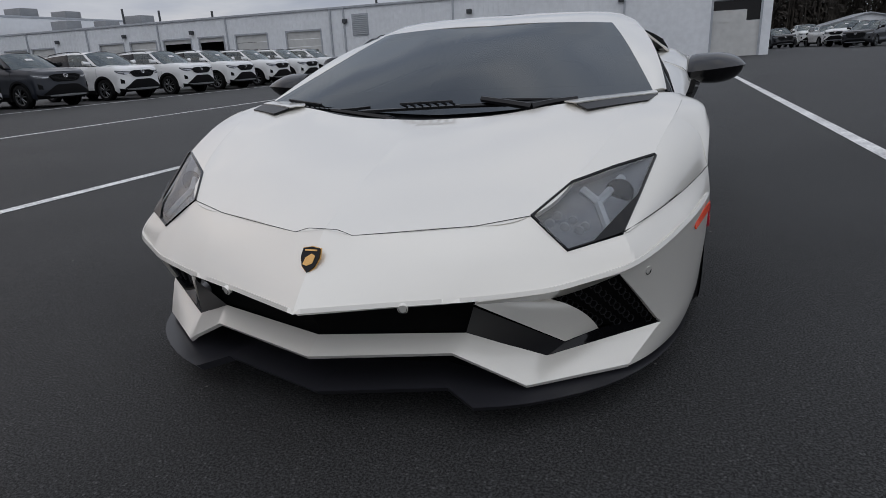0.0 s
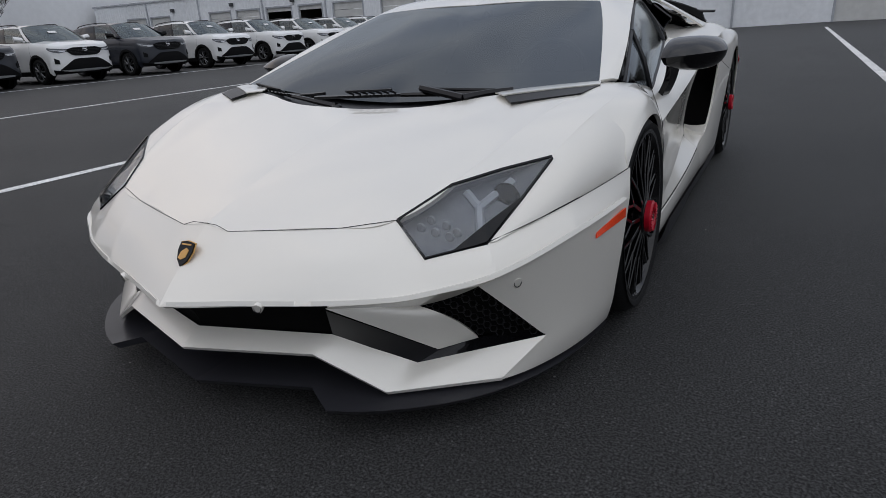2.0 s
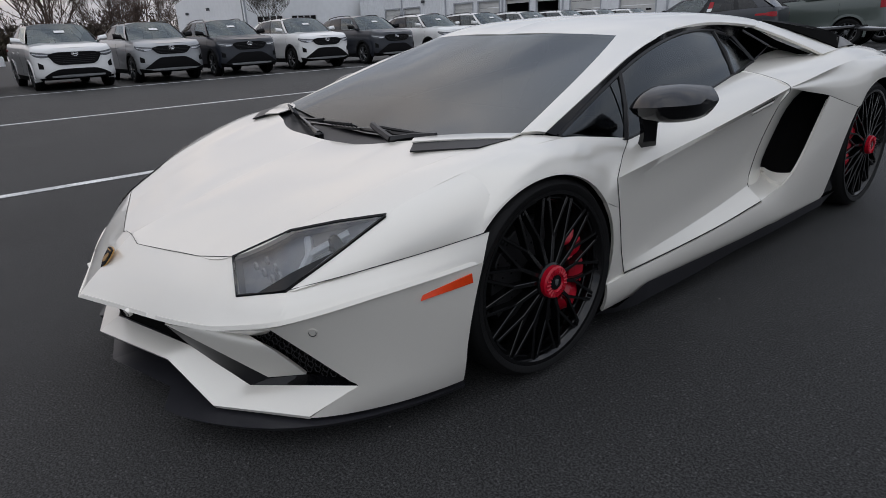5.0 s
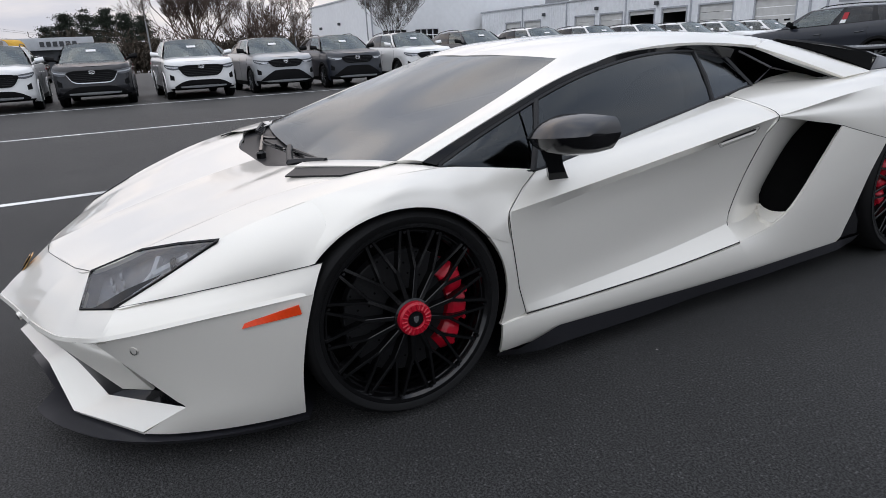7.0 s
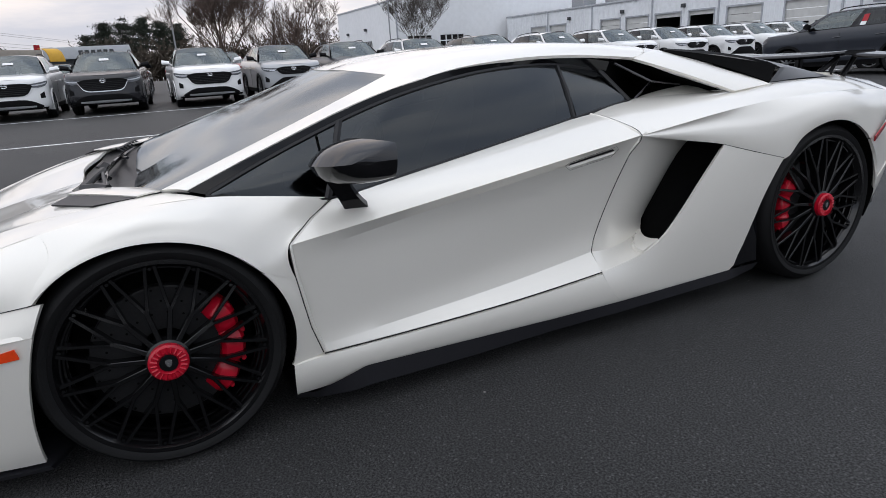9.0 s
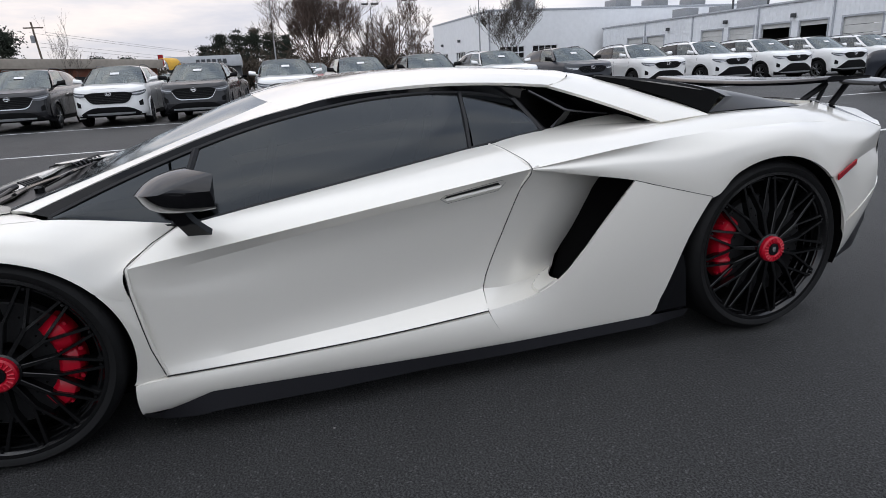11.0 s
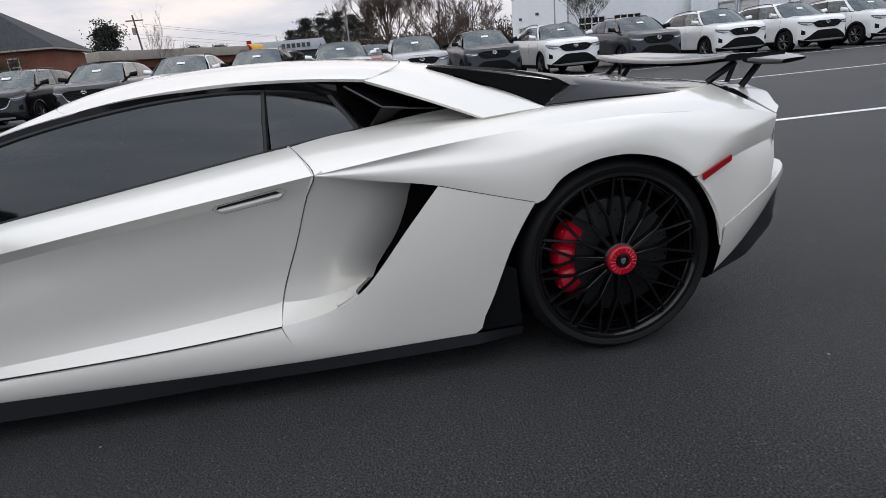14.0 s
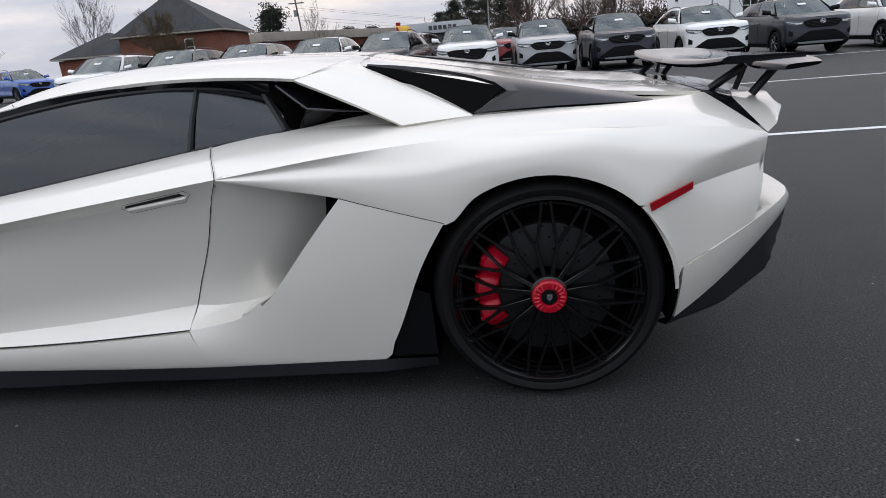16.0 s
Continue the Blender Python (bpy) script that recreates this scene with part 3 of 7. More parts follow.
both("lamp_housing", bm, LAMP_GREY, car)
bm = bmesh.new()
loft(bm, [rails[0], [tuple(np.array(p) + drop * (0.0 if k == 3 else 1.0)) for k, p in enumerate(rails[0])]], 16, 3, False)
loft(bm, [rails[1], [tuple(np.array(p) + drop * (0.0 if k == 3 else 1.0)) for k, p in enumerate(rails[1])]], 16, 3, False)
loft(bm, [[rails[0][0], rails[1][0]], [tuple(np.array(rails[0][0]) + drop), tuple(np.array(rails[1][0]) + drop)]], 6, 3)
both("lamp_rim", bm, LAMP_GREY, car)


def on_lamp(u, w, lift=0.004):
    """A point on the lamp housing: u along it, w from its upper to its lower edge."""
    a, b = (straight([tuple(np.array(p) + drop * (0.0 if k == 3 else 1.0)) for k, p in enumerate(r)], 41)[int(round(u * 40))] for r in rails)
    return a * (1 - w) + b * w + np.array((0.0, -lift, lift))


bm = bmesh.new()
for u0, w0, u1, w1 in ((0.30, 0.96, 0.44, 0.45), (0.44, 0.45, 0.45, 0.10), (0.44, 0.45, 0.72, 0.30)):
    tube(bm, [on_lamp(u0, w0), on_lamp(u1, w1)], 0.012, 6)
both("light_guide", bm, LAMP_WHITE, car, "pale Y shaped light guide")
bm = bmesh.new()
for u, w in ((0.10, 0.25), (0.15, 0.45), (0.2, 0.62), (0.17, 0.22), (0.22, 0.42), (0.26, 0.6)):
    lathe(bm, [(0.013, 0.0), (0.011, 0.006), (0.0, 0.007)], on_lamp(u, w), "y", 12, -1)
both("led_lens", bm, LAMP_BODY, car)
bm = bmesh.new()
lathe(bm, [(0.040, 0.0), (0.036, 0.012), (0.028, 0.016), (0.0, 0.018)], on_lamp(0.62, 0.55, 0.0), "y", 20, -1)
both("projector", bm, GLOSS_BLACK, car)
bm = bmesh.new()
loft(bm, [[(0.684, -0.818, 0.460), tuple(np.array(HL_LOW) + (0.002, -0.004, 0.004)), (0.789, -0.640, 0.549)], [(0.686, -0.815, 0.463), (0.739, -0.733, 0.512), (0.788, -0.638, 0.551)]], 12, 4, False, False)
both("lamp_mask", bm, GLOSS_BLACK, car)
bm = bmesh.new()
tube(bm, rails[0] + rails[1][::-1] + [rails[0][0]], 0.0045, 5)
both("lamp_seal", bm, GLOSS_BLACK, car)
# side marker
bm = bmesh.new()
loft(bm, [[(0.930, -0.466, 0.418), (0.976, -0.330, 0.452)], [(0.935, -0.478, 0.404), (0.974, -0.325, 0.424)]], 6, 3)
outward(bm)
thicken(bm, -0.004)
both("side_marker", bm, AMBER, car, "orange side marker lamp")
# parking sensors
for p, n in ((on_skin(skin_tris(bumper_flank[0]), -0.742, 0.364, 0.0025), (0.75, -0.6, -0.25)), ((0.26, -1.062, 0.345), (0.3, -1, -0.3))):
    bm = bmesh.new()
    d = Vector(n).normalized()
    tube(bm, [Vector(p) - d * 0.012, Vector(p) - d * 0.001], 0.013, 16)
    both("parking_sensor", bm, PAINT, car)
    bm = bmesh.new()
    q = d.cross(Vector((0, 0, 1)))
    tube(bm, [Vector(p) - d * 0.001 + 0.010 * (math.cos(t) * q + math.sin(t) * Vector((0, 0, 1))) for t in np.linspace(0, 2 * math.pi, 17)], 0.0012, 4, caps=False)
    both("sensor_ring", bm, GAP, car)
# shield badge on the nose
bm = bmesh.new()
tilt = Vector((0, -0.80, 0.60))
up = Vector((0, 0.60, 0.80))
side = Vector((1, 0, 0))
base = Vector((0, -1.034, 0.450))
shield = [(-0.027, 0.033), (0, 0.038), (0.027, 0.033), (0.029, 0.007), (0.020, -0.019), (0.0, -0.038), (-0.020, -0.019), (-0.029, 0.007)]
prism(bm, [base + side * a + up * b for a, b in shield], tilt * 0.004)
badge = part("badge", bm, GOLD, car, "small black and gold shield badge")
bm = bmesh.new()
prism(bm, [base + tilt * 0.004 + side * a * 0.92 + up * b * 0.93 for a, b in shield], tilt * 0.0035)
part("badge_field", bm, GLOSS_BLACK, badge)
bm = bmesh.new()
prism(bm, [base + tilt * 0.006 + side * a + up * b for a, b in ((-0.016, -0.014), (-0.004, -0.018), (0.012, -0.010), (0.016, 0.010), (0.004, 0.016), (-0.012, 0.004))], tilt * 0.003)
prism(bm, [base + tilt * 0.006 + side * a + up * b for a, b in ((-0.018, 0.023), (0.018, 0.023), (0.018, 0.027), (-0.018, 0.027))], tilt * 0.003)
part("badge_emblem", bm, GOLD, badge)

# front fender
arch_front = arc(0, 0.325, 0.355, 140, -18, 24, [0.968, 0.976, 0.98, 0.975, 0.965, 0.952, 0.938])
arch_front = [(p[0], p[1], p[2] - 0.020 * math.sin(math.pi * k / (len(arch_front) - 1))) for k, p in enumerate(arch_front)]
fender_edge = [tuple(p) for p in np.vstack([spline([arch_front[k] for k in (0, 3, 6, 9, 12, 15)], 34), straight([arch_front[15], (0.952, 0.375, 0.480)], 8)[1:]])]
sheet("front_fender", [
    [[HL_TOP, (0.66, -0.54, 0.632), (0.715, -0.33, 0.698), (0.785, -0.05, 0.750), (0.80, 0.065, 0.758)],
     [(0.715, -0.575, 0.607), (0.765, -0.42, 0.662), (0.80, -0.26, 0.708), (0.838, -0.02, 0.750), (0.842, 0.12, 0.753)],
     [HL_OUT, (0.838, -0.37, 0.666), (0.865, -0.24, 0.703), (0.89, -0.02, 0.740), (0.88, 0.17, 0.743)]],
    [[HL_LOW, (0.785, -0.63, 0.543), HL_OUT, (0.838, -0.37, 0.666), (0.865, -0.24, 0.703)],
     [(0.765, -0.755, 0.472), (0.825, -0.60, 0.530), (0.878, -0.46, 0.585), (0.915, -0.33, 0.625), (0.938, -0.22, 0.648)],
     [(0.768, -0.752, 0.472), (0.86, -0.56, 0.508), (0.915, -0.42, 0.527), (0.948, -0.32, 0.541), arch_front[0]]],
    ([[(0.865, -0.24, 0.703), (0.89, -0.02, 0.740), (0.88, 0.17, 0.743), (0.872, 0.33, 0.722), (0.87, 0.525, 0.690)],
      [(0.938, -0.22, 0.648), (0.955, -0.02, 0.716), (0.945, 0.14, 0.702), (0.925, 0.27, 0.668), (0.906, 0.452, 0.643)],
      [(0.958, -0.262, 0.592)] + arc(0, 0.311, 0.370, 122, 40, 6, [0.970, 0.974, 0.970, 0.962]) + [DOOR_F],
      fender_edge], {"nu": 40, "nv": 16}),
    [[arch_front[15], arch_front[17], arch_front[19], arch_front[21], arch_front[23], (0.938, 0.33, 0.205)],
     [(0.956, 0.329, 0.500), (0.956, 0.360, 0.42), (0.953, 0.37, 0.37), (0.95, 0.38, 0.33), (0.945, 0.38, 0.27), (0.94, 0.375, 0.21)],
     [(0.952, 0.375, 0.480), (0.952, 0.387, 0.40), (0.951, 0.394, 0.36), (0.949, 0.40, 0.32), (0.947, 0.415, 0.27), DOOR_BF]],
], label="white front fender over the wheel")
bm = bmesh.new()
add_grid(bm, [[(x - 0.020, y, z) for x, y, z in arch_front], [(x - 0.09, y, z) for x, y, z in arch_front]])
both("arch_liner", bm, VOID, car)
# black vent beside the windscreen base
bm = bmesh.new()
loft(bm, [[(0.558, -0.188, 0.749), (0.690, -0.088, 0.756), (0.812, -0.001, 0.7575)], [(0.599, -0.235, 0.734), (0.693, -0.172, 0.740), (0.783, -0.113, 0.7455)]], 12, 3, False)
outward(bm, (0.6, 0, 0.2))
thicken(bm, 0.005)
both("hood_vent", bm, SATIN_BLACK, car, "black slotted hood vent")
bm = bmesh.new()
loft(bm, [[(0.510, -0.150, 0.756), (0.565, -0.063, 0.758), (0.652, 0.010, 0.760), (0.797, 0.062, 0.7655)], [(0.532, -0.172, 0.755), (0.620, -0.085, 0.7595), (0.700, -0.028, 0.7615), (0.806, 0.030, 0.7645)], [(0.555, -0.192, 0.753), (0.640, -0.127, 0.7575), (0.728, -0.060, 0.7595), (0.812, 0.000, 0.761)]], 14, 7)
outward(bm, (0.6, 0, 0.2))
thicken(bm, 0.004)
both("vent_lip", bm, PAINT, car)

# windscreen, cowl and wipers
ws_base = [(0, -0.015, 0.712), (0.3, -0.02, 0.722), (0.60, 0.0, 0.748), GL_BASE]
bm = bmesh.new()
loft(bm, [ws_base, [(0, 0.28, 0.865), (0.28, 0.30, 0.863), (0.55, 0.34, 0.866), (0.705, 0.42, 0.885)], [(0, 0.57, 0.985), (0.26, 0.585, 0.98), (0.48, 0.62, 0.966), (0.64, 0.66, 0.968)], [(0, 0.785, 1.060), (0.24, 0.79, 1.056), (0.42, 0.81, 1.047), GL_TOP]], 20, 20)
other = mirrored(bm)
for f in other.faces:
    bm.faces.new([bm.verts.new(v.co) for v in f.verts])
other.free()
bmesh.ops.remove_doubles(bm, verts=bm.verts, dist=1e-4)
outward(bm, (0, 0.6, 0.3))
part("windscreen", bm, TINTED, car, "dark tinted raked windscreen")
bm = bmesh.new()
loft(bm, [[(0, -0.200, 0.690), (0.25, -0.210, 0.696), (0.42, -0.165, 0.715), (0.53, -0.135, 0.735), (0.775, 0.05, 0.748)],
          [(0, -0.10, 0.688), (0.25, -0.10, 0.694), (0.42, -0.07, 0.714), (0.55, -0.05, 0.735), (0.778, 0.065, 0.750)],
          [(0, 0.03, 0.712), (0.25, 0.03, 0.716), (0.45, 0.03, 0.732), (0.60, 0.03, 0.742), (0.78, 0.08, 0.752)]], 24, 8)
both("cowl", bm, SATIN_BLACK, car, "black cowl panel under the wipers")
wipers = (((0.50, -0.095, 0.750), (0.12, -0.110, 0.750), (-0.29, -0.105, 0.744)), ((-0.15, -0.150, 0.718), (-0.46, -0.070, 0.754), (-0.79, 0.048, 0.788)))
for a, b, c in wipers:
    bm = bmesh.new()
    tube(bm, spline((a, b), 6), 0.013, 6, 0.008)
    tube(bm, spline(((b[0] + 0.18, b[1] + 0.02, b[2] + 0.002), b, c), 10), 0.007, 5)
    lathe(bm, [(0.020, -0.03), (0.020, -0.002), (0.014, 0.006), (0, 0.008)], a, "z", 16)
    wiper = part("wiper", bm, WHEEL_BLACK, car, "black windscreen wiper")
    # slotted deflector on the blade
    bm = bmesh.new()
    along = (Vector(c) - Vector(b)).normalized()
    for k in range(7):
        p = Vector(b) + along * (0.02 + 0.032 * k) + Vector((0, -0.004, 0.008))
        tube(bm, [p, p + along * 0.014 + Vector((0, -0.026, 0.014))], 0.0045, 5)
    p0, p1 = Vector(b) + along * 0.02, Vector(b) + along * 0.23
    tube(bm, [p0 + Vector((0, -0.030, 0.022)), p1 + Vector((0, -0.026, 0.022))], 0.005, 5)
    tagged(part("deflector", bm, SATIN_BLACK, wiper), kind="stuff")
bm = bmesh.new()
tube(bm, [(0.206, -0.112, 0.772), (0.31, -0.143, 0.757), (0.400, -0.165, 0.742)], 0.012, 6, 0.014)
tube(bm, [(0.400, -0.165, 0.742), (0.47, -0.120, 0.752), (0.545, -0.082, 0.757)], 0.015, 6, 0.010)
tube(bm, [(0.26, -0.112, 0.768), (0.50, -0.095, 0.758)], 0.006, 6)
part("wiper_link", bm, SATIN_BLACK, car, "black wiper arm bracket")

# roof, pillars
frame_line = [(0.838, 0.13, 0.760), (0.802, 0.42, 0.868), (0.745, 0.72, 0.965), (0.688, 1.02, 1.029), (0.650, 1.30, 1.049), (0.628, 1.60, 1.048), (0.620, 1.80, 1.024)]
sheet("roof", [
    [[(0, 0.785, 1.062), (0, 1.05, 1.112), (0, 1.40, 1.132), (0, 1.75, 1.122), (0, 2.02, 1.098)],
     [(0.24, 0.79, 1.058), (0.25, 1.05, 1.107), (0.26, 1.40, 1.128), (0.27, 1.75, 1.119), (0.28, 2.05, 1.095)],
     [GL_TOP, (0.56, 1.08, 1.085), (0.555, 1.40, 1.102), (0.555, 1.70, 1.096), (0.57, 2.02, 1.068)],
     [(0.705, 0.93, 1.013), (0.672, 1.12, 1.045), (0.648, 1.40, 1.062), (0.636, 1.65, 1.056), (0.648, 1.90, 1.034)]],
], twin=False, label="pearl white roof")
roof_front = spline([(0, 0.785, 1.062), (0.24, 0.79, 1.058), GL_TOP, (0.705, 0.93, 1.013)], 121)
join = tuple(roof_front[int(np.argmin(np.linalg.norm(roof_front - np.array((0.645, 0.888, 1.026)), axis=1)))])
sheet("pillar", [
    [[GL_BASE, (0.705, 0.42, 0.886), (0.64, 0.66, 0.969), GL_TOP],
     [(0.818, 0.095, 0.768), (0.757, 0.42, 0.883), (0.699, 0.675, 0.964), join],
     [(0.838, 0.13, 0.762), (0.80, 0.42, 0.872), (0.75, 0.69, 0.960), (0.705, 0.93, 1.014)]],
], label="white windscreen pillar")
# C-pillar buttress
sheet("buttress", [
    [[ROOF_RC, (0.745, 2.09, 0.957), BUTT_END],
     [(0.615, 2.01, 1.052), (0.72, 2.22, 0.975), (0.835, 2.40, 0.884)],
     [SCOOP_F, (0.70, 2.32, 0.972), BUTT_R]],
    [[(0.28, 2.05, 1.095), (0.57, 2.02, 1.067), ROOF_RC], [(0.30, 2.10, 1.088), (0.50, 2.10, 1.068), SCOOP_F]],
], label="white flying buttress behind the side window")

# side glass with black frame
top_line = [(0.846, 0.18, 0.744), (0.798, 0.46, 0.856), (0.735, 0.78, 0.955), (0.672, 1.10, 1.012), (0.635, 1.35, 1.030), (0.612, 1.55, 1.024), (0.588, 1.77, 0.992), (0.665, 1.87, 0.872)]
low_line = [(0.850, 0.175, 0.742), (0.870, 0.50, 0.686), (0.838, 0.80, 0.722), (0.792, 1.15, 0.772), (0.742, 1.50, 0.822), (0.70, 1.72, 0.850), (0.675, 1.84, 0.864), (0.666, 1.875, 0.868)]


def at(line, y):
    """The point of a line at the given y."""
    p = spline(line, 200)
    return tuple(p[np.argmin(abs(p[:, 1] - y))])


def glass_between(name, y0, y1, label):
    bm = bmesh.new()
    n = 16
    lo = [at(low_line, y0 + (y1 - y0) * k / n) for k in range(n + 1)]
    hi = [at(top_line, y0 + (y1 - y0) * k / n) for k in range(n + 1)]
    loft(bm, [lo, [tuple((np.array(a) + b) / 2 + (0.010, 0, 0)) for a, b in zip(lo, map(np.array, hi))], hi], 17, 5)
    outward(bm, (0, 1.2, 0.7))
    both(name, bm, TINTED, car, label)


glass_between("vent_window", 0.19, 0.515, "dark tinted fixed corner window")
glass_between("door_window", 0.525, 1.53, "dark tinted door window")
glass_between("quarter_window", 1.55, 1.845, "dark tinted rear side window")
bm = bmesh.new()
loft(bm, [frame_line, [tuple(np.array(at(top_line, min(max(p[1], 0.18), 1.80))) + (0.002, 0, 0)) for p in frame_line]], 40, 4)
outward(bm, (0, 1.2, 0.7))
thicken(bm, 0.01)
both("window_frame", bm, GLOSS_BLACK, car, "black window surround")
bm = bmesh.new()
tube(bm, spline(top_line[:-1], 50), 0.008, 6)
tube(bm, spline(low_line, 50), 0.006, 6)
both("window_seal", bm, SATIN_BLACK, car)
bm = bmesh.new()
tube(bm, [at(low_line, 1.54), tuple((np.array(at(low_line, 1.54)) + at(top_line, 1.54)) / 2 + (0.013, 0, 0)), at(top_line, 1.54)], 0.010, 6)
both("window_pillar", bm, SATIN_BLACK, car)
bm = bmesh.new()
tube(bm, [at(low_line, 0.52), tuple((np.array(at(low_line, 0.52)) + at(top_line, 0.60)) / 2 + (0.010, 0, 0)), at(top_line, 0.60)], 0.012, 6)
both("window_pillar", bm, SATIN_BLACK, car)
bm = bmesh.new()
tube(bm, [at(top_line, 1.77), at(low_line, 1.86)], 0.014, 6)
both("window_pillar", bm, SATIN_BLACK, car)
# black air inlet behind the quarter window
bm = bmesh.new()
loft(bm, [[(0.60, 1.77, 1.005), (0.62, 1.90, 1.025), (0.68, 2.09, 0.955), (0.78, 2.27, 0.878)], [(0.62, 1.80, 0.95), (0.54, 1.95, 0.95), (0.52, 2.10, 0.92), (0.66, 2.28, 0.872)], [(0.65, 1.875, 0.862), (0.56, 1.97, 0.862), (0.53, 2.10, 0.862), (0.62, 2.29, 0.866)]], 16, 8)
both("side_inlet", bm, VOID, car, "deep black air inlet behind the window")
FIN_T, FIN_A, FIN_B, FIN_R = (0.62, 1.826, 1.016), (0.70, 1.948, 0.937), (0.66, 1.905, 0.872), (0.68, 2.06, 0.921)
bm = bmesh.new()
loft(bm, [[FIN_T, FIN_A, FIN_B], [(0.56, 1.93, 1.02), (0.60, 2.07, 0.921), (0.60, 2.02, 0.868)]], 20, 4, False)
both("inlet_fin", bm, GLOSS_BLACK, car, "gloss black fin in the inlet", flat_angle=20)
# thin bars, paler than the fin, added to draw the highlight along its edges
bm = bmesh.new()
tube(bm, [FIN_T, FIN_A, FIN_B], 0.0055, 6)
tube(bm, [FIN_A, FIN_R, (0.66, 2.15, 0.912)], 0.004, 6)
both("fin_glint", bm, FIN_GLINT, car, "thin paler bars added as the highlight on the fin's edges")
sheet("fender_shelf", [
    [[(0.692, 1.845, 0.864), (0.688, 2.00, 0.8705), (0.738, 2.26, 0.8725)],
     [(0.672, 1.875, 0.868), (0.658, 2.03, 0.880), (0.690, 2.24, 0.889)],
     [(0.660, 1.902, 0.869), (0.630, 2.05, 0.889), (0.640, 2.22, 0.906)]],
], label="white shelf under the flying buttress", inside=(0.6, 2.0, 0.5))

# door
door_panel = sheet("door", [
    [[(0.872, 0.535, 0.686), (0.838, 0.80, 0.722), (0.792, 1.15, 0.772), (0.748, 1.50, 0.822), (0.745, 1.61, 0.836)],
     [(0.905, 0.456, 0.642), (0.905, 0.80, 0.692), (0.88, 1.18, 0.745), (0.85, 1.52, 0.795), (0.84, 1.65, 0.810)],
     [DOOR_F, (0.951, 0.75, 0.635), (0.950, 1.15, 0.690), (0.938, 1.55, 0.742), DOOR_TR]],
    [[DOOR_F, (0.951, 0.75, 0.635), (0.950, 1.15, 0.690), (0.938, 1.55, 0.742), DOOR_TR],
     [(0.944, 0.371, 0.54), (0.922, 0.75, 0.585), (0.909, 1.15, 0.632), (0.898, 1.52, 0.675), (0.905, 1.66, 0.69)],
     [(0.940, 0.386, 0.42), (0.915, 0.76, 0.45), (0.888, 1.15, 0.48), (0.868, 1.50, 0.515), (0.868, 1.60, 0.53)],
     [(0.938, 0.405, 0.30), (0.912, 0.78, 0.315), (0.882, 1.15, 0.35), (0.858, 1.47, 0.385), (0.858, 1.545, 0.40)],
     [(0.940, 0.42, 0.25), (0.920, 0.79, 0.268), (0.893, 1.15, 0.290), (0.868, 1.46, 0.318), (0.864, 1.52, 0.325)]],
    [[(0.940, 0.42, 0.25), (0.920, 0.79, 0.268), (0.893, 1.15, 0.290), (0.868, 1.46, 0.318), (0.864, 1.52, 0.325)],
     [DOOR_BF, (0.946, 0.80, 0.230), (0.945, 1.15, 0.242), (0.938, 1.45, 0.260), DOOR_BR]],
], label="pearl white scissor door with a sharp shoulder crease", inside=(0, 1.0, 0.5), flat_angle=16)
seam([(0.872, 0.53, 0.687), (0.907, 0.448, 0.644), (0.947, 0.367, 0.583), (0.954, 0.372, 0.50), (0.954, 0.387, 0.40), (0.951, 0.40, 0.32), (0.946, 0.428, 0.226)], n=60, soft=False, fold=True)
seam([(0.947, 0.43, 0.222), (0.949, 0.80, 0.228), (0.947, 1.15, 0.240), (0.938, 1.515, 0.263)], 0.0024)
seam([(0.745, 1.615, 0.838), (0.84, 1.655, 0.812), (0.933, 1.697, 0.760), (0.907, 1.662, 0.69), (0.870, 1.602, 0.53), (0.860, 1.547, 0.40), (0.866, 1.522, 0.325), (0.937, 1.517, 0.264)], fold=True)
# flush door handle: a lens-shaped outline, its upper half a flat dark patch painted as the recess's shade, with a bar
# along its lower edge
door_tris = skin_tris(door_panel[0])


def on_door(y, z, lift):
    return on_skin(door_tris, y, z, lift)


def door_strip(low, high, lift, n=15):
    return [[on_door(*(np.array(r[0]) * (1 - u) + np.array(r[1]) * u), lift) for u in np.linspace(0, 1, n)] for r in (low, high)]


bm = bmesh.new()
grid_low, grid_high = door_strip(((1.376, 0.6835), (1.583, 0.7140)), ((1.384, 0.6925), (1.570, 0.7225)), 0.0016)
add_grid(bm, [grid_low, [tuple((np.array(p) + q) / 2) for p, q in zip(grid_low, grid_high)], grid_high])
both("handle_shade", bm, GAP, car)
bm = bmesh.new()
grid_low, grid_high = door_strip(((1.395, 0.670), (1.574, 0.6955)), ((1.380, 0.682), (1.588, 0.711)), 0.0020)
add_grid(bm, [grid_low, [tuple((np.array(p) + q) / 2 + (0.004, 0, 0)) for p, q in zip(grid_low, grid_high)], grid_high])
both("door_handle", bm, PAINT, car, "flush white door handle below a dark patch painted as recess shade")
bm = bmesh.new()
tube(bm, [on_door(y, z, 0.0003) for y, z in ((1.363, 0.684), (1.378, 0.696), (1.48, 0.713), (1.586, 0.730), (1.602, 0.718), (1.577, 0.691), (1.49, 0.679), (1.393, 0.665), (1.363, 0.684))], 0.0005, 5)
both("handle_rim", bm, GAP, car)

